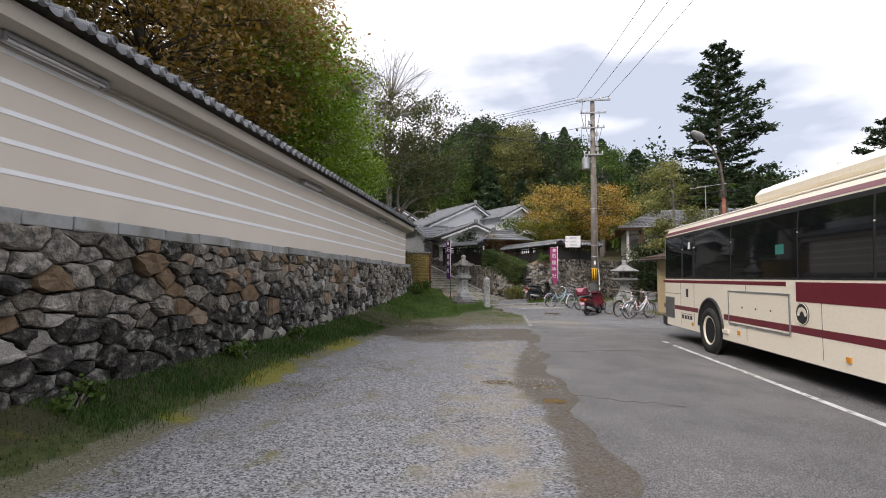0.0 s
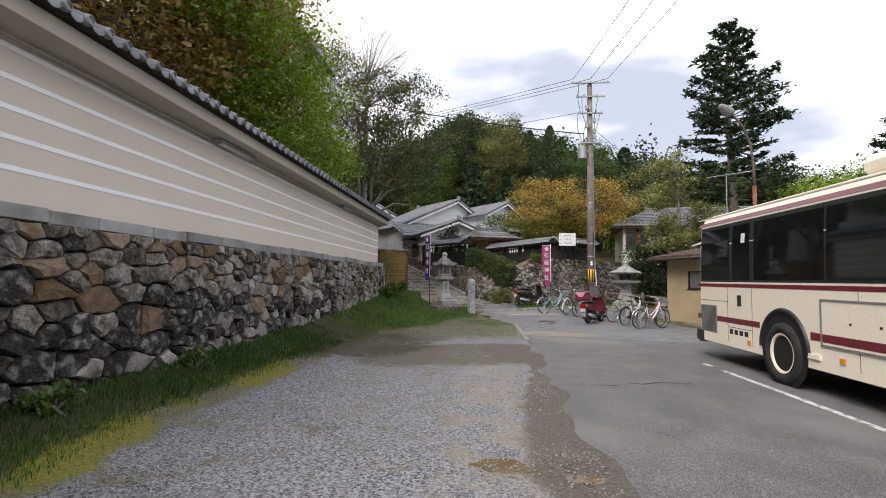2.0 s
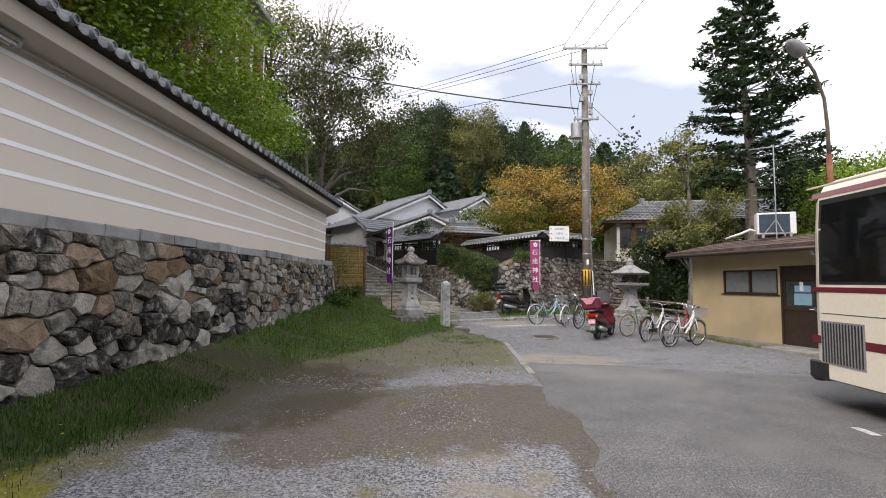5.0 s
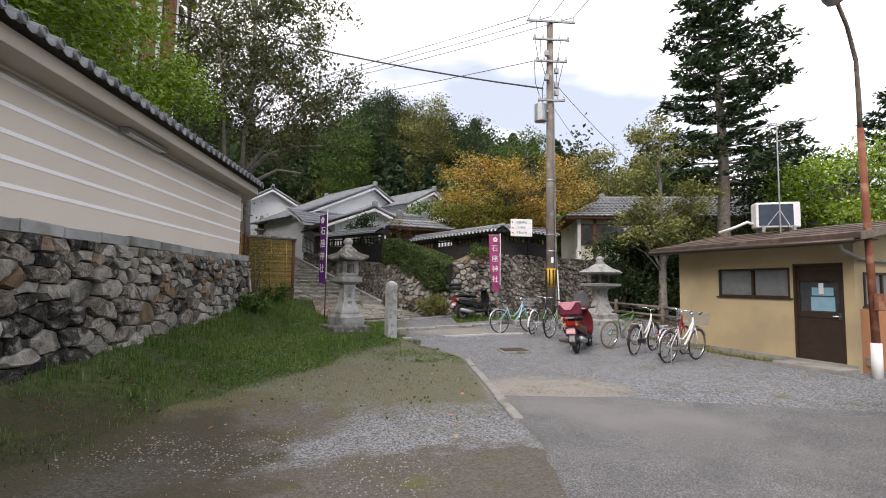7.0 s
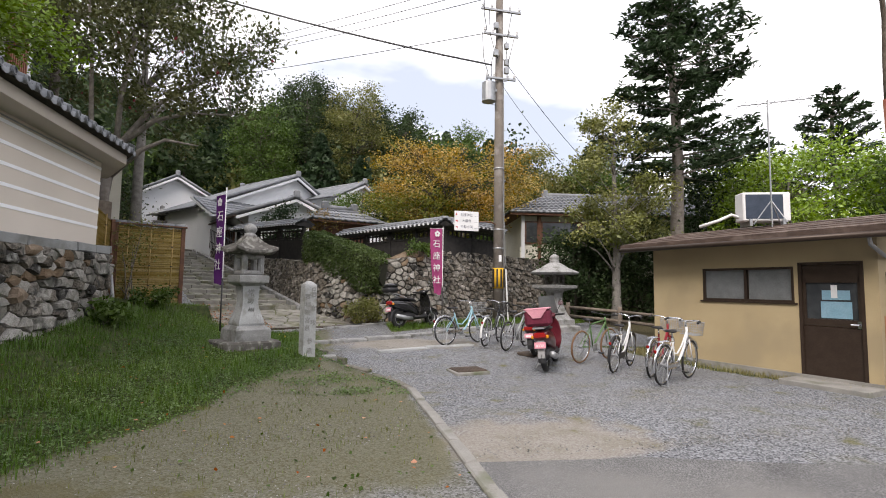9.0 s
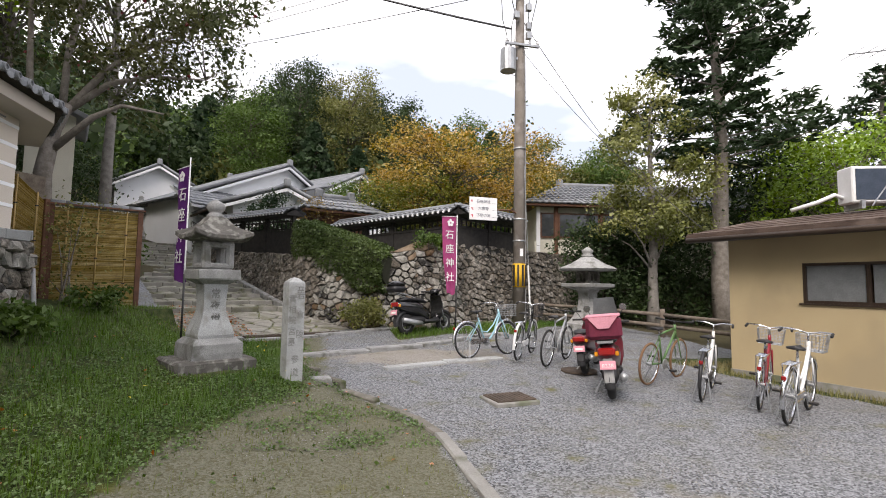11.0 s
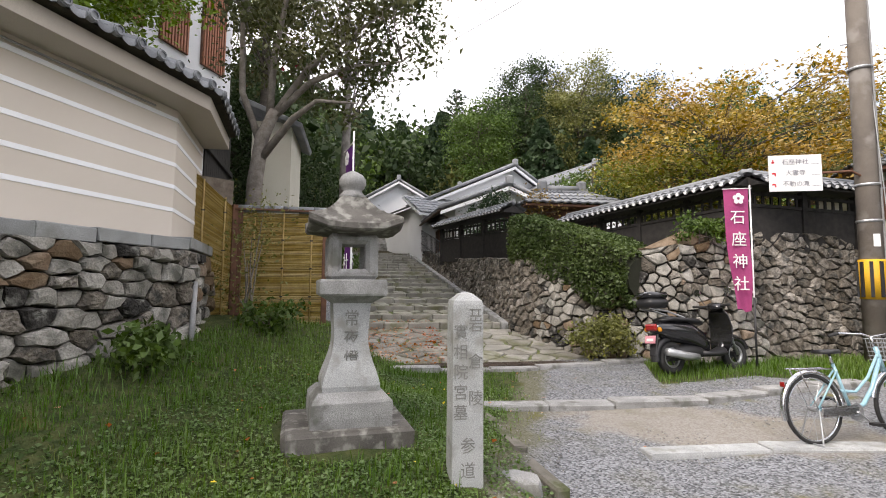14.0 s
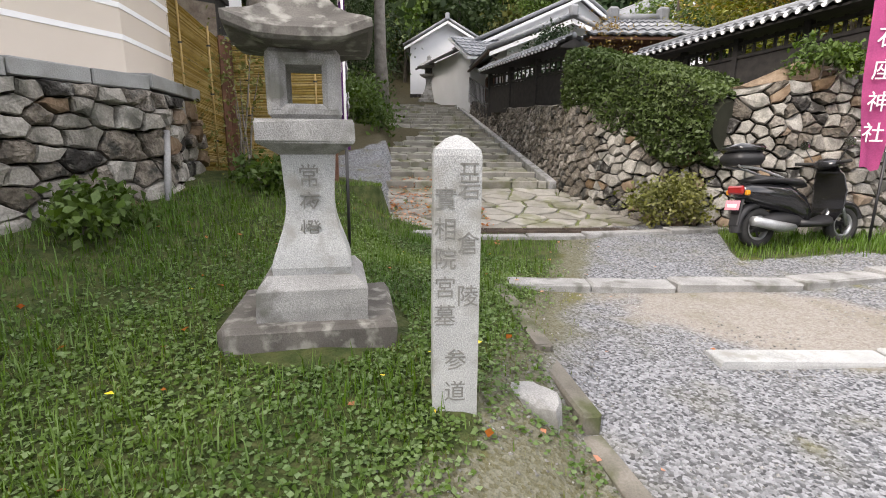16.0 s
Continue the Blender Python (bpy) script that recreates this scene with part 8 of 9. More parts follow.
# orange maple
tree("maple_tree", "spreading maple with orange-bronze young leaves", (4.9, 35.2, 2.3), 4.6, 0.2, (0.1, 0.2, 4.1), (4.3, 2.9, 2.0), 95, 190, 0.75, 0.12, L_ORANGE, BARK_DARK, 94, fork=0.25, squash=0.45, flat=0.5)
tree("maple_tree", "maple with yellow-green leaves behind the fence", (4.2, 36.0, 2.3), 3.4, 0.12, (0.0, 0.0, 2.7), (3.4, 2.0, 1.2), 55, 170, 0.7, 0.12, leafy("yellow_green_leaf", (0.16, 0.19, 0.02), (0.24, 0.24, 0.03)), BARK_DARK, 95, fork=0.25, squash=0.45, flat=0.4)
# olive broadleaf by the fir
tree("evergreen_oak", "slender evergreen tree with yellowish new leaves", (9.75, 28.5, land_z(9.75, 28.5)), 7.2, 0.17, (0.1, 0, 5.1), (2.0, 1.9, 3.0), 44, 270, 0.46, 0.12, leafy("yellowish_new_leaf", (0.15, 0.18, 0.045), (0.27, 0.27, 0.085)), BARK_PALE, 96, fork=0.3)
tree("evergreen_oak", "dark evergreen undergrowth tree", (9.0, 30.2, land_z(9.0, 30.2)), 3.4, 0.1, (0.6, 0, 1.9), (2.2, 1.5, 1.7), 60, 190, 0.6, 0.13, L_DARK, BARK_DARK, 97, fork=0.1)
tree("evergreen_oak", "dark evergreen undergrowth tree", (12.0, 30.6, land_z(12.0, 30.6)), 4.0, 0.12, (0, 0, 2.4), (2.6, 1.8, 2.2), 60, 190, 0.7, 0.14, L_DARK, BARK_DARK, 98, fork=0.1)


def fir(at, height, label, seed, r_low=3.6, z_low=2.8, material=L_PINE, levels=22, per=26):
    """A tall conifer with tiers of drooping, upturned branches."""
    t = thing("fir_tree", label, "tree", at)
    rng = random.Random(seed)
    path = [(0.25 * math.sin(i * 0.7) * (i / 10) * 0.5, 0.1 * math.sin(i), height * i / 10 - (0.2 if i == 0 else 0)) for i in range(11)]
    part("trunk", tube(B(), path, [0.30 * (1 - 0.93 * i / 10) + 0.015 for i in range(11)], 10), BARK, t, smooth=True)
    bm, pts = B(), []
    for k in range(levels):
        f = k / (levels - 1)
        z = z_low + (height - z_low - 0.3) * f ** 0.92
        ln = r_low * (1 - f) ** 0.75 * rng.uniform(0.72, 1.12) + 0.35
        nb = rng.choice((4, 5, 5, 6))
        a0 = rng.uniform(0, 6.28)
        for i in range(nb):
            a = a0 + 6.283 * i / nb + rng.uniform(-0.3, 0.3)
            L = ln * rng.uniform(0.6, 1.2)
            dx, dy = math.cos(a), math.sin(a)
            rise = rng.uniform(-0.05, 0.12) + 0.2 * f
            P = [Vector((path[min(9, int(10 * z / height))][0], 0, z)), Vector((dx * L * 0.4, dy * L * 0.4, z + rise * L * 0.2)), Vector((dx * L * 0.8, dy * L * 0.8, z + rise * L * 0.6)), Vector((dx * L, dy * L, z + rise * L + 0.12))]
            tube(bm, P, [0.045 * (1 - 0.6 * f), 0.03, 0.016, 0.005], 5)
            m = int(per * L * 2.2)
            for _ in range(m):
                g = rng.uniform(0.22, 1.05) ** 0.8
                q = P[1].lerp(P[3], max(0, (g - 0.4) / 0.6)) if g > 0.4 else P[0].lerp(P[1], g / 0.4)
                wdt = (0.36 * L * (1.1 - abs(g - 0.62))) * 0.55
                o = rng.gauss(0, wdt)
                pts.append((q.x - dy * o + dx * abs(o) * 0.3, q.y + dx * o + dy * abs(o) * 0.3, q.z + abs(o) * 0.06 + rng.gauss(0.03, 0.05)))
    part("branching", bm, BARK, t, smooth=True)
    me = np_mesh("needles", *leaf_cards(np.array(pts), 0.30, flat=0.55, ratio=0.34), material)
    piece("needles", me, t)
    return t


fir((12.3, 28.4, land_z(12.3, 28.4)), 14.9, "tall dark fir with tiered branches behind the hut", 99, 2.9, 5.6, levels=17, per=40)
tree("maple_tree", "fresh green maple beyond the hut", (16.5, 27.5, land_z(16.5, 27.5)), 5.4, 0.17, (0, 0, 5.0), (2.8, 2.8, 2.4), 70, 170, 0.7, 0.14, L_MAPLE, BARK, 100)
tree("maple_tree", "fresh green maple beyond the hut", (19.5, 24.2, land_z(19.5, 24.2)), 5.2, 0.17, (0, 0, 4.4), (3.0, 2.8, 2.4), 70, 170, 0.75, 0.15, L_GREEN, BARK, 101)
tree("evergreen_tree", "dark evergreen tree beyond the hut", (17.5, 30.5, land_z(17.5, 30.5)), 6.0, 0.2, (0, 0, 4.6), (3.2, 2.6, 3.2), 80, 180, 0.85, 0.17, L_DARK, BARK_DARK, 102)
fir((21.5, 29.5, land_z(21.5, 29.5)), 10.5, "dark pine beyond the hut roof", 103, 3.0, 2.5, levels=14, per=30)
fir((25.0, 25.0, land_z(25.0, 25.0)), 11.0, "dark pine beyond the hut roof", 104, 3.4, 3.5, levels=13, per=30)
tree("evergreen_tree", "dark evergreen tree beyond the parked bus", (22.0, 19.0, 0), 6.0, 0.2, (0, 0, 4.4), (3.0, 3.0, 2.8), 70, 150, 0.9, 0.18, L_GREEN, BARK_DARK, 105)

# big camellia over the bamboo screen
def big_camellia():
    t = thing("camellia_tree", "old grey-barked tree with glossy dark leaves and few red flowers", "tree", (-6.35, 27.5, 1.9))
    rng = random.Random(106)
    bm = B()
    tube(bm, [(0, 0, -0.2), (0.05, 0.0, 1.0), (-0.02, 0.1, 2.0), (0.12, 0.1, 3.0), (0.3, 0.25, 3.6)], [0.24, 0.19, 0.17, 0.15, 0.12], 10)
    limbs = [[(0.1, 0.1, 2.8), (-0.35, 0.0, 4.0), (-0.5, 0.1, 6.0), (-0.8, 0.1, 8.8)], [(0.2, 0.2, 3.3), (0.2, 0.3, 4.8), (0.45, 0.5, 7.0), (0.3, 0.8, 9.6)],
             [(0.3, 0.25, 3.5), (1.0, 0.5, 4.3), (1.8, 0.8, 4.7), (2.9, 1.2, 4.9)], [(0.25, 0.2, 3.4), (0.9, 0.6, 4.7), (1.7, 1.2, 5.7), (2.6, 1.6, 6.6)], [(0.0, 0.1, 2.4), (0.9, 0.0, 3.3), (1.5, -0.1, 3.6), (2.3, 0.1, 3.55)]]
    for l_ in limbs:
        tube(bm, l_, [0.09, 0.07, 0.045, 0.02], 8)
    part("trunk", bm, BARK, t, smooth=True)
    mids = []
    while len(mids) < 125:
        q = Vector((rng.uniform(-2.6, 4.6), rng.uniform(-1.6, 3.4), rng.uniform(3.3, 11.4)))
        e = Vector(((q.x - 0.9) / 3.3, (q.y - 0.9) / 2.6, (q.z - 7.3) / 3.9))
        if e.length < 1 + 0.25 * noise.noise(q * 0.8) and not (q.z < 4.6 and q.x < 1.2):
            mids.append(q)
    bm = B()
    for c in mids:
        l_ = min(limbs, key=lambda L: min((Vector(p) - c).length for p in L))
        p = min((Vector(v) for v in l_), key=lambda v: (v - c).length)
        tube(bm, [p, p.lerp(c, 0.5) + Vector((rng.uniform(-0.1, 0.1), rng.uniform(-0.1, 0.1), 0.1)), c], [0.022, 0.014, 0.005], 5)
    part("branching", bm, BARK_PALE, t, smooth=True)
    pts = crown_points([tuple(m) for m in mids], 145, 0.55, 0.75)
    piece("crown", np_mesh("crown", *leaf_cards(pts, 0.135, ratio=0.55), L_CAMELLIA), t)
    fl = crown_points([tuple(m) for m in mids[:40]], 1, 0.6)
    piece("flowers", np_mesh("flowers", *leaf_cards(np.repeat(fl, 4, axis=0), 0.10, ratio=0.9), RED_PAINT), t)
    return t


big_camellia()

# wood behind the plastered wall
tree("maple_tree", "bright fresh green maple leaning over the wall", (-7.5, 18.4, 2.1), 5.0, 0.16, (0.3, 0.4, 4.7), (2.2, 3.2, 2.4), 100, 260, 0.7, 0.11, L_MAPLE, BARK, 110, squash=0.5, flat=0.4, fork=0.3)
tree("maple_tree", "bright fresh green maple near the end of the wall", (-8.3, 23.6, 2.2), 5.0, 0.16, (-0.2, 0.2, 4.9), (2.1, 2.6, 1.9), 80, 240, 0.7, 0.11, L_MAPLE, BARK, 122, squash=0.5, flat=0.4, fork=0.3)
tree("maple_tree", "bright fresh green maple behind the wall", (-9.0, 15.4, 2.3), 7.0, 0.18, (1.2, 1.0, 6.6), (2.6, 2.8, 2.4), 70, 200, 0.8, 0.14, L_MAPLE, BARK, 111, squash=0.55, flat=0.35)
tree("bronze_tree", "broad tree with bronze young leaves behind the wall", (-9.8, 11.5, 2.5), 8.0, 0.28, (0.4, 1.0, 6.8), (4.2, 5.0, 3.6), 150, 190, 0.95, 0.16, L_BROWN, BARK_DARK, 112, squash=0.5, flat=0.35, fork=0.2)
tree("bronze_tree", "tree with bronze young leaves behind the wall", (-11.5, 19.0, 3.0), 9.0, 0.28, (0.4, 0.0, 8.0), (4.4, 4.2, 4.0), 140, 180, 0.95, 0.16, L_BROWN, BARK_DARK, 113, squash=0.5, flat=0.35, fork=0.2)
tree("broadleaf_tree", "tall tree with light green spring leaves", (-15.5, 26.0, 3.4), 14.0, 0.32, (0.8, 0.5, 12.0), (4.4, 4.2, 5.0), 150, 150, 1.0, 0.17, leafy("spring_green_leaf", (0.13, 0.18, 0.025), (0.20, 0.24, 0.045)), BARK, 114)
tree("broadleaf_tree", "tall olive-leaved tree behind the wall", (-12.5, 8.0, 3.0), 10.5, 0.3, (0, 0, 8.5), (4.5, 4.5, 4.2), 130, 150, 1.0, 0.17, L_OLIVE, BARK_DARK, 115)
tree("evergreen_tree", "dark evergreen tree behind the wall", (-17.0, 34.0, 4.2), 10.0, 0.3, (0, 0, 6.5), (4.2, 4.2, 5.4), 130, 150, 1.0, 0.18, L_DARK, BARK_DARK, 116, fork=0.15)
tree("broadleaf_tree", "tall tree with bronze-green young leaves above the ramp", (-11.5, 35.2, land_z(-11.5, 35.2)), 14.5, 0.28, (0, 0, 11.8), (3.0, 3.0, 4.0), 80, 150, 0.8, 0.15, L_OLIVE, BARK_DARK, 123)
tree("bare_tree", "bare grey tree not yet in leaf", (-9.0, 37.5, 3.0), 15.0, 0.25, (0.5, 0, 12.5), (3.6, 3.6, 6.0), 130, 0, 1.6, 0.1, L_OLIVE, BARK_PALE, 117, fork=0.4)
tree("evergreen_tree", "dark glossy evergreen above the bamboo screen", (-14.0, 36.5, 3.4), 6.0, 0.18, (0, 0, 4.0), (2.6, 2.4, 3.2), 90, 170, 0.85, 0.16, L_DARK, BARK_DARK, 118, fork=0.1)
shrub((-7.2, 31.8, 2.0), (1.2, 1.0, 0.8), 4200, 0.13, L_GREEN, "rounded green bush above the ramp", 119)
shrub((-9.6, 36.0, 2.7), (1.2, 1.0, 0.8), 3000, 0.14, L_GREEN, "rounded green bush beside the ramp", 120)
shrub((-12.6, 42.0, 3.9), (1.8, 1.6, 2.4), 5200, 0.15, L_DARK, "dark bush at the head of the ramp", 121)

# large trees standing out of the wood behind the houses
for k, (x, y, top, r_, material, form) in enumerate(((-6.5, 57, 17.0, 2.9, L_GREEN, 0), (-3.0, 62, 22.5, 3.4, L_DARK, 0), (1.5, 60, 21.0, 3.2, L_OLIVE, 0), (7.0, 62, 20.5, 3.6, L_DARK, 0), (-9.5, 62, 20.5, 3.2, L_PINE, 1), (4.0, 66, 23.0, 2.6, L_PINE, 1), (12.0, 58, 17.0, 3.4, L_GREEN, 0), (17.0, 52, 13.5, 3.2, L_OLIVE, 0), (22.0, 50, 12.5, 3.0, L_GREEN, 0), (10.5, 52, 13.5, 2.0, L_PINE, 1))):
    z = land_z(x, y)
    if form:
        fir((x, y, z), top - z, "dark cedar rising out of the hillside wood", 400 + k, r_, 2.5, material, levels=18, per=16)
    else:
        tree("hill_tree", "large evergreen tree on the hillside behind the houses", (x, y, z), (top - z) * 0.85, 0.25, (0, 0, (top - z) * 0.62), (r_, r_, (top - z) * 0.40), 75, 210, 0.95, 0.2, material, BARK_DARK, 420 + k)

# ---- wooded hill: a joined mass of separate crowns ----
def crown_proto(kind, rng_seed, leaves):
    r = np.random.default_rng(rng_seed)
    if kind == "cedar":
        f = r.uniform(0, 1, leaves) ** 0.75
        a = r.uniform(0, 6.283, leaves)
        rad = (1 - f) ** 0.8 * (0.30 + 0.07 * np.sin(f * 40 + a * 2)) * np.sqrt(r.uniform(0.45, 1, leaves)) + 0.01
        return np.stack([rad * np.cos(a), rad * np.sin(a), 0.18 + 0.82 * f], axis=1)
    mids = r.normal(size=(26, 3))
    mids /= np.linalg.norm(mids, axis=1, keepdims=True)
    mids *= r.uniform(0.5, 1.0, (26, 1))
    mids[:, 2] = np.abs(mids[:, 2]) * 0.9
    k = r.integers(0, 26, leaves)
    p = mids[k] + r.normal(size=(leaves, 3)) * 0.17
    return np.stack([p[:, 0] * 0.42, p[:, 1] * 0.42, 0.42 + p[:, 2] * 0.55], axis=1)


def wood_mass(name, label, kinds, material, spots, leaves, size, seed):
    r = np.random.default_rng(seed)
    protos = [crown_proto(k, seed + i, leaves) for i, k in enumerate(kinds)]
    pts, sizes = [], []
    bm = B()
    for x, y, h in spots:
        p = protos[r.integers(len(protos))].copy()
        a = r.uniform(0, 6.283)
        c, s_ = math.cos(a), math.sin(a)
        p = np.stack([p[:, 0] * c - p[:, 1] * s_, p[:, 0] * s_ + p[:, 1] * c, p[:, 2]], axis=1)
        z = land_z(x, y)
        pts.append(p * np.array([h * r.uniform(0.85, 1.2), h * r.uniform(0.85, 1.2), h]) + np.array([x, y, z - 0.3]))
        tube(bm, [(x, y, z - 0.5), (x + 0.2, y, z + h * 0.75)], [0.02 * h, 0.008 * h], 5)
    t = thing(name, label, "woodland", kind="stuff")
    piece("crowns", np_mesh("crowns", *leaf_cards(np.concatenate(pts), size, spread=0.5, ratio=0.7), material), t)
    part("trunks", bm, BARK_DARK, t)
    return t


def scatter(seed, n, x0, x1, y0, y1, h0, h1, keep=lambda x, y: True):
    rng = random.Random(seed)
    out = []
    while len(out) < n:
        x, y = rng.uniform(x0, x1), rng.uniform(y0, y1)
        if keep(x, y):
            out.append((x, y, rng.uniform(h0, h1)))
    return out


def hill_ok(x, y):
    return y > 53 - 0.2 * x * (x < 0) + (6 if x > 12 else 0) and abs(x) < 70


wood_mass("hill_cedars", "dark cedar wood on the hill", ("cedar", "cedar", "cedar"), L_PINE, scatter(1, 60, -55, 30, 52, 100, 8, 13, hill_ok), 1900, 0.46, 200)
wood_mass("hill_evergreens", "dense dark evergreen wood on the hill", ("round", "round", "round"), L_DARK, scatter(2, 105, -60, 60, 50, 105, 8, 13, hill_ok), 1800, 0.44, 210)
wood_mass("hill_broadleaves", "green broadleaf wood on the hill", ("round", "round"), L_GREEN, scatter(3, 90, -60, 70, 50, 110, 6, 11, hill_ok), 1800, 0.42, 220)
wood_mass("hill_spring_trees", "brownish spring trees scattered on the hill", ("round", "round"), L_OLIVE, scatter(4, 45, -60, 70, 50, 105, 6, 10, hill_ok), 1700, 0.40, 230)
wood_mass("valley_trees", "green trees beyond the houses", ("round", "round", "cedar"), L_GREEN, scatter(5, 50, 12, 75, 46, 80, 4, 7), 850, 0.6, 240)
wood_mass("west_wood", "dark wood on the slope behind the wall", ("round", "round", "cedar"), L_DARK, scatter(6, 70, -45, -15, -20, 50, 8, 13), 850, 0.6, 250)
wood_mass("lot_trees", "trees beyond the parking lot", ("round", "round", "cedar"), L_GREEN, scatter(7, 60, 26, 60, -40, 40, 7, 11), 700, 0.6, 260)
wood_mass("back_trees", "trees behind the lot", ("round", "round", "cedar"), L_GREEN, scatter(8, 50, -40, 40, -60, -32, 7, 11), 700, 0.6, 270)

# ---- grass and weeds ----
def blades(name, label, pts, h, w, material, seed, bend=0.35):
    r = np.random.default_rng(seed)
    n = len(pts)
    a = r.uniform(0, 6.283, n)
    d = np.stack([np.cos(a), np.sin(a), np.zeros(n)], axis=1)
    side = np.stack([-np.sin(a), np.cos(a), np.zeros(n)], axis=1)
    hh = (h * r.uniform(0.45, 1.25, n))[:, None]
    up_ = np.array([0, 0, 1.0])
    p = np.asarray(pts)
    mid = p + up_ * hh * 0.6 + d * hh * bend * 0.35
    tip = p + up_ * hh + d * hh * bend * r.uniform(0.4, 1.6, n)[:, None]
    sw = side * w
    verts = np.stack([p - sw, p + sw, mid + sw * 0.8, mid - sw * 0.8, tip + sw * 0.12, tip - sw * 0.12], axis=1).reshape(-1, 3)
    o = np.arange(n)[:, None] * 6
    faces = np.concatenate([o + np.array([[0, 1, 2, 3]]), o + np.array([[3, 2, 4, 5]])])
    return tagged(new(name, np_mesh(name, verts, faces, material)), label, "grass", kind="stuff")


def spread(n, x0, x1, y0, y1, seed, weight):
    r = np.random.default_rng(seed)
    x, y = r.uniform(x0, x1, n), r.uniform(y0, y1, n)
    k = r.uniform(0, 1, n) < weight(x, y)
    x, y = x[k], y[k]
    return np.stack([x, y, land(x, y) - 0.005], axis=1)


def patch(x, y, s=1.1, o=0.0):
    return np.array([0.5 + 0.9 * noise.noise(Vector((a * s + o, b * s, o))) for a, b in zip(x, y)])


def clear_of(x, y):
    ok = (np.hypot(x - LAN[0], y - LAN[1]) > 0.62) & (np.hypot(x + 0.665, y - 22.22) > 0.15)
    return ok & (wall_depth(x, y) < 0.0)


def g_bank(x, y):
    return np.clip(areas(x, y)["grass"] * (1.5 * patch(x, y, 1.6) - 0.1) * (1 - 0.6 * smooth((x + 2.2) / 2.0)), 0, 1) * clear_of(x, y) * (x < 0.5)


blades("bank_grass", "fresh green grass on the bank", spread(90000, -4.6, 0.4, 14.5, 26.6, 301, lambda x, y: g_bank(x, y) * (0.35 + 0.65 * smooth((y - 15.5) / 3.0))), 0.06, 0.0036, L_GRASS, 1)
blades("lush_wall_grass", "thick green grass along the foot of the wall", spread(30000, -4.5, -3.3, 4.0, 14.0, 333, lambda x, y: np.clip(areas(x, y)["grass"] * 1.2 * (0.35 + patch(x, y, 1.3, 5)), 0, 1)), 0.07, 0.0036, leafy("lush_grass_blade", (0.032, 0.085, 0.010), (0.06, 0.12, 0.018)), 12)
blades("wall_foot_grass", "strip of grass along the foot of the wall", spread(30000, -4.6, -3.0, 1.0, 14.8, 302, g_bank), 0.05, 0.0036, leafy("shaded_grass_blade", (0.03, 0.06, 0.012), (0.055, 0.08, 0.018)), 2)
blades("tall_grass", "taller grass tufts on the bank", spread(26000, -4.5, -0.6, 16.0, 26.3, 303, lambda x, y: np.clip(areas(x, y)["grass"] * (patch(x, y, 2.2, 5) - 0.25), 0, 1) * clear_of(x, y)), 0.15, 0.0042, L_GRASS, 3)
blades("wall_grass", "grass below the retaining wall", spread(40000, 1.3, 9.5, 25.5, 30.5, 304, lambda x, y: np.clip(areas(x, y)["grass"], 0, 1) * clear_of(x, y) * (x > 1)), 0.12, 0.0045, L_GRASS, 4)
blades("hut_dry_grass", "dry yellowish grass beside the hut", spread(26000, 5.0, 8.6, 18.6, 23.5, 305, lambda x, y: np.clip(areas(x, y)["grass"], 0, 1) * (x > 4)), 0.10, 0.004, L_DRY, 5)
blades("moss_grass", "thin grass in the mossy strip", spread(30000, -3.5, 0.9, 15.5, 25.0, 306, lambda x, y: np.clip(areas(x, y)["moss"] * 0.5 * patch(x, y, 1.8, 9), 0, 1) * clear_of(x, y)), 0.05, 0.003, leafy("mossy_blade", (0.11, 0.15, 0.025), (0.19, 0.20, 0.05)), 6)


def ground_leaves(name, label, pts, size, material, lift=0.03, flat=0.75):
    p = pts.copy()
    p[:, 2] += np.random.default_rng(9).uniform(0.3, 1.3, len(p)) * lift
    return tagged(new(name, np_mesh(name, *leaf_cards(p, size, flat=flat, ratio=0.85), material)), label, "ground cover", kind="stuff")


ground_leaves("low_weeds", "small broad-leaved weeds on the bank and along the kerb", spread(16000, -4.4, 0.9, 16.0, 26.2, 309, lambda x, y: np.clip((patch(x, y, 2.6, 7) - 0.45) * (x < kerb_x(y) - 0.05) * (0.35 + areas(x, y)["grass"]), 0, 1) * clear_of(x, y)), 0.038, L_GREEN, 0.04, 0.5)
ground_leaves("clover", "low dark clover among the grass", spread(85000, -3.8, 0.5, 17.5, 25.6, 310, lambda x, y: np.clip(areas(x, y)["grass"] * (1.25 - 0.55 * patch(x, y, 1.5, 3)) * smooth((x + 3.9) / 1.5), 0, 1) * clear_of(x, y)), 0.03, L_CLOVER)
ground_leaves("strip_clover", "low clover creeping up to the kerb", spread(26000, -1.5, 0.9, 20.0, 24.6, 314, lambda x, y: np.clip((patch(x, y, 2.0, 13) - 0.2) * (x < kerb_x(y) - 0.08), 0, 1) * clear_of(x, y)), 0.028, L_CLOVER)
ground_leaves("fallen_leaves", "scattered red-brown fallen leaves", spread(260, -4.2, 0.8, 15.0, 26.5, 311, lambda x, y: 0.5 * np.ones_like(x) * clear_of(x, y)), 0.045, L_RED, 0.05, 0.85)
rr = np.random.default_rng(12)
o_, s_ = rr.uniform(0.1, 1.7, 900), rr.uniform(0.1, 3.6, 900)
lp = np.stack([RAMP_O.x + RAMP_A.x * s_ + RAMP_R.x * o_, RAMP_O.y + RAMP_A.y * s_ + RAMP_R.y * o_, RAMP_Z0 + RAMP_SLOPE * s_ + 0.035], axis=1)
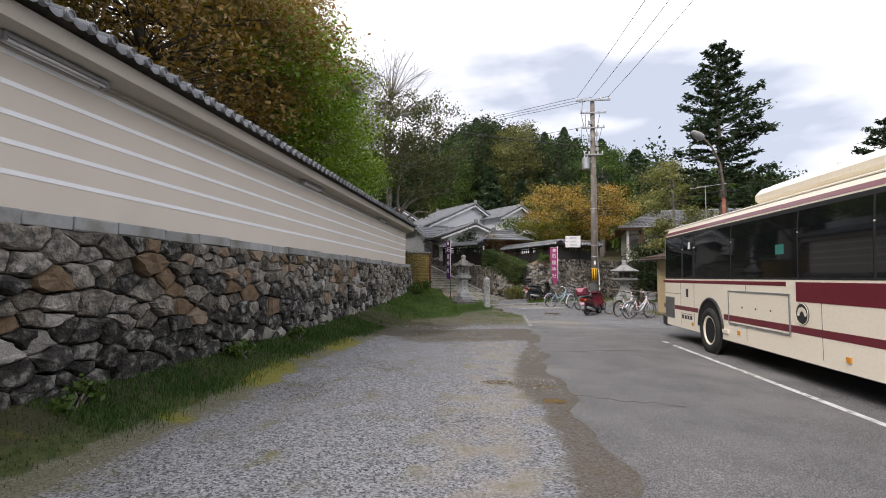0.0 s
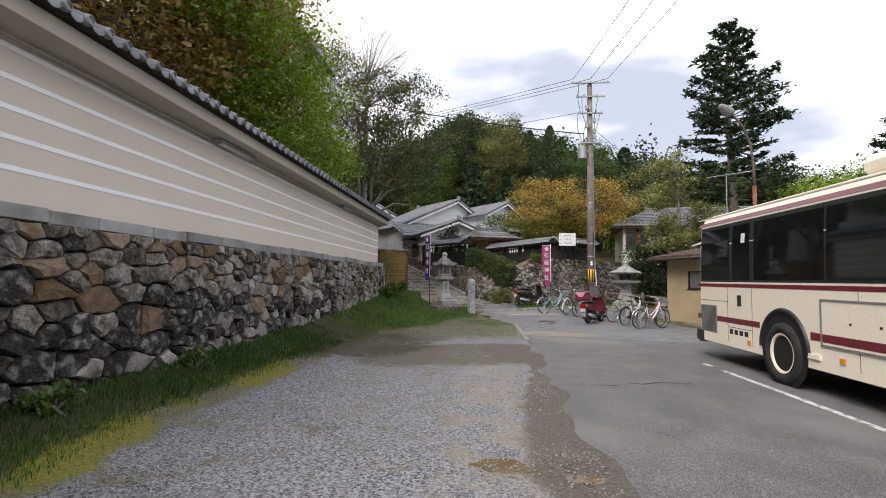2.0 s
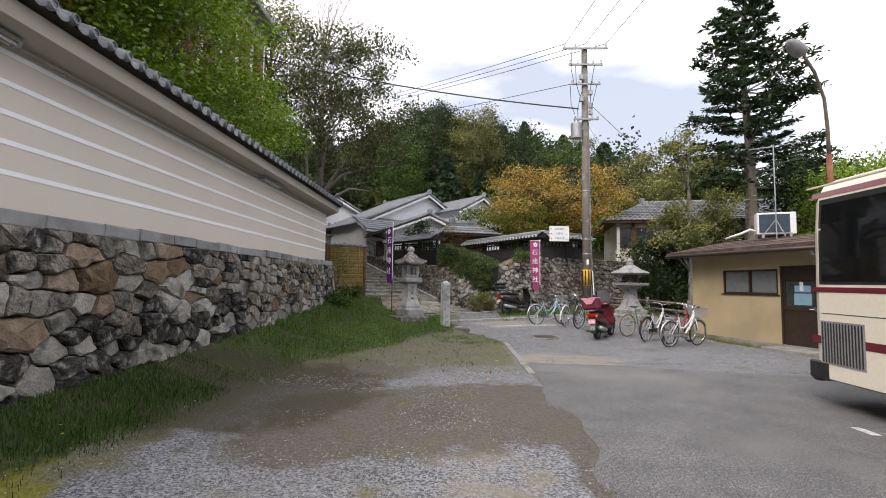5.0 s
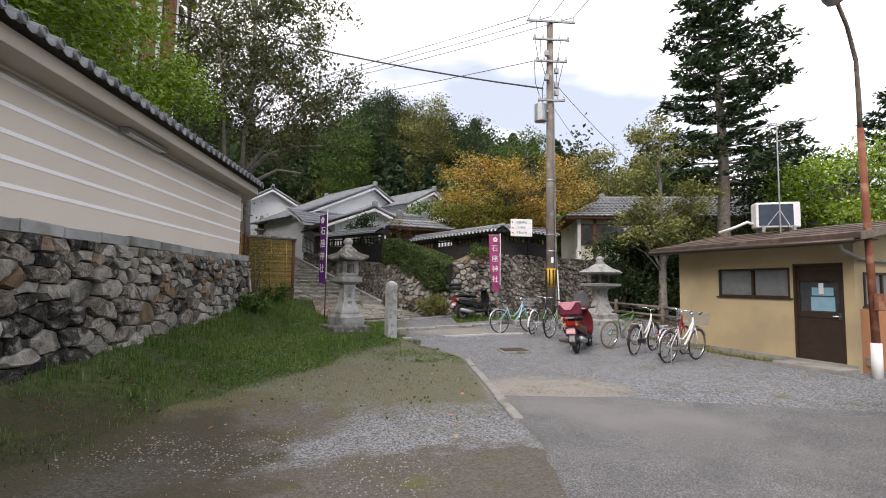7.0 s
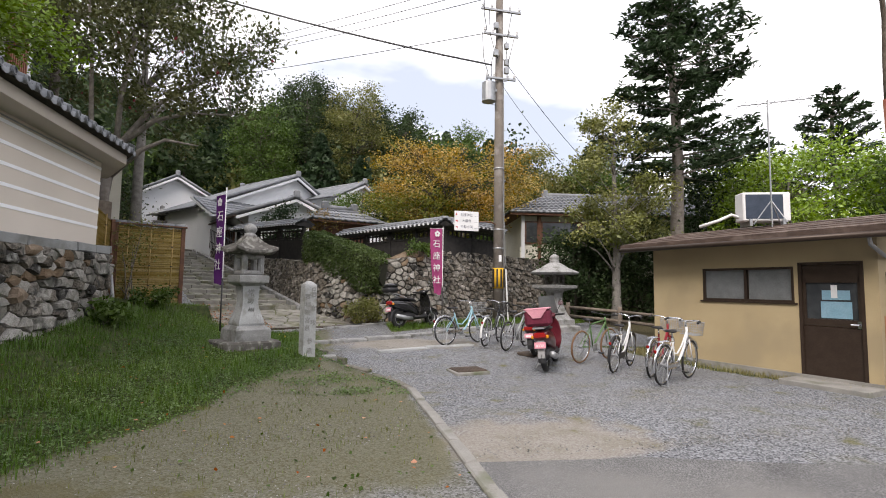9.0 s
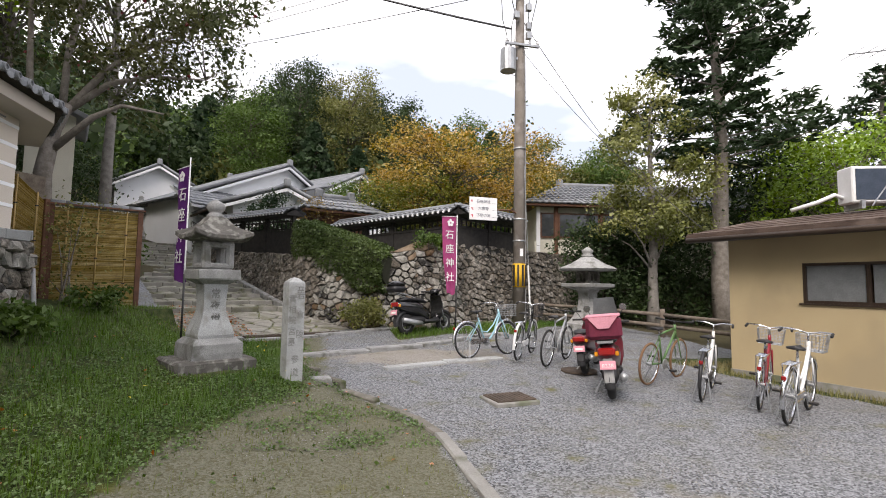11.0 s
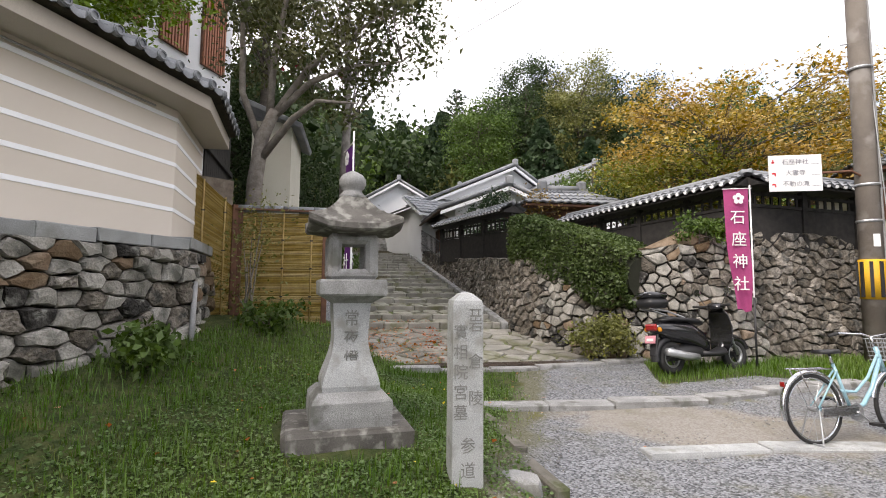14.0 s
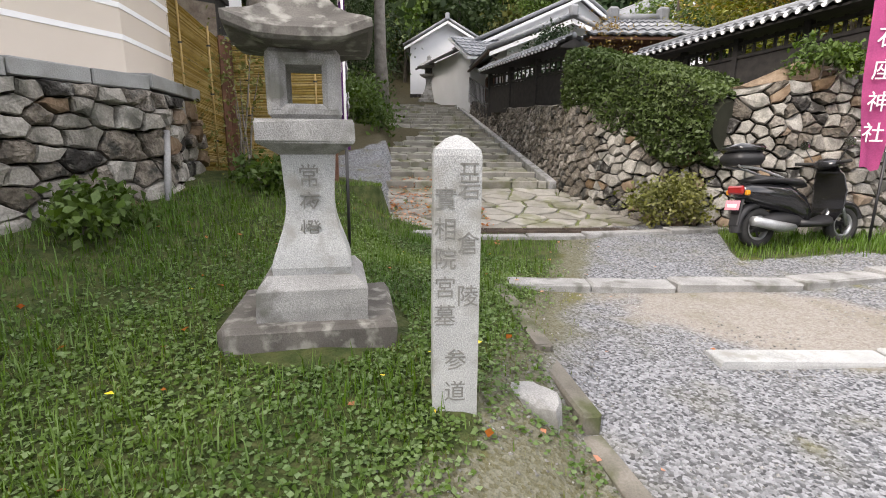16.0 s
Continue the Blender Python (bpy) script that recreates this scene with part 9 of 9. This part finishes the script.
tagged(new("ramp_leaves", np_mesh("ramp_leaves", *leaf_cards(lp, 0.06, flat=0.85, ratio=0.7), L_RED)), "red fallen leaves on the ramp flags", "leaves", kind="stuff")
ground_leaves("dandelions", "yellow dandelion flowers in the grass", spread(220, -4.2, 0.9, 6.0, 26.0, 313, lambda x, y: 0.35 * areas(x, y)["grass"]), 0.035, YELLOW_FLOWER, 0.12, 0.8)


# ---- loose pebbles on the gravel ----
def pebbles(name, label, pts, size, seed):
    r = np.random.default_rng(seed)
    n = len(pts)
    base = np.array([[1, 0, 0], [0, 1, 0], [-1, 0, 0], [0, -1, 0], [0, 0, 0.7], [0, 0, -0.5]])
    tri = np.array([[0, 1, 4], [1, 2, 4], [2, 3, 4], [3, 0, 4], [1, 0, 5], [2, 1, 5], [3, 2, 5], [0, 3, 5]])
    a = r.uniform(0, 6.283, n)
    sc = size * r.uniform(0.4, 1.5, (n, 1, 1)) * r.uniform(0.6, 1.2, (n, 6, 3))
    v = base[None] * sc
    c, s_ = np.cos(a)[:, None], np.sin(a)[:, None]
    v = np.stack([v[:, :, 0] * c - v[:, :, 1] * s_, v[:, :, 0] * s_ + v[:, :, 1] * c, v[:, :, 2]], axis=2) + np.asarray(pts)[:, None, :]
    f = tri[None] + (np.arange(n) * 6)[:, None, None]
    PEB = mat("grey_pebble", (0.15, 0.147, 0.143), (0.27, 0.264, 0.25), scale=30, bump=0.1, rough=0.9, island=0.5)
    return tagged(new(name, np_mesh(name, v.reshape(-1, 3), f.reshape(-1, 3), PEB)), label, "gravel", kind="stuff")


def g_gravel(x, y):
    ar = areas(x, y)
    open_ = (1 - ar["grass"]) * (1 - 0.75 * ar["moss"]) * (1 - 0.5 * ar["sand"])
    return np.clip(open_ * (0.3 + patch(x, y, 0.9, 4)), 0, 1) * clear_of(x, y) * ~((x > 0.85) & (y < 17.3)) * (ramp_s(x, y) < -0.1)


pebbles("loose_gravel", "loose grey pebbles on the lot", spread(80000, -3.6, 7.0, 14.0, 27.5, 320, g_gravel), 0.011, 21)
pebbles("loose_gravel_near", "loose grey pebbles on the lot", spread(45000, -3.8, 1.0, 1.0, 14.0, 321, g_gravel), 0.012, 22)
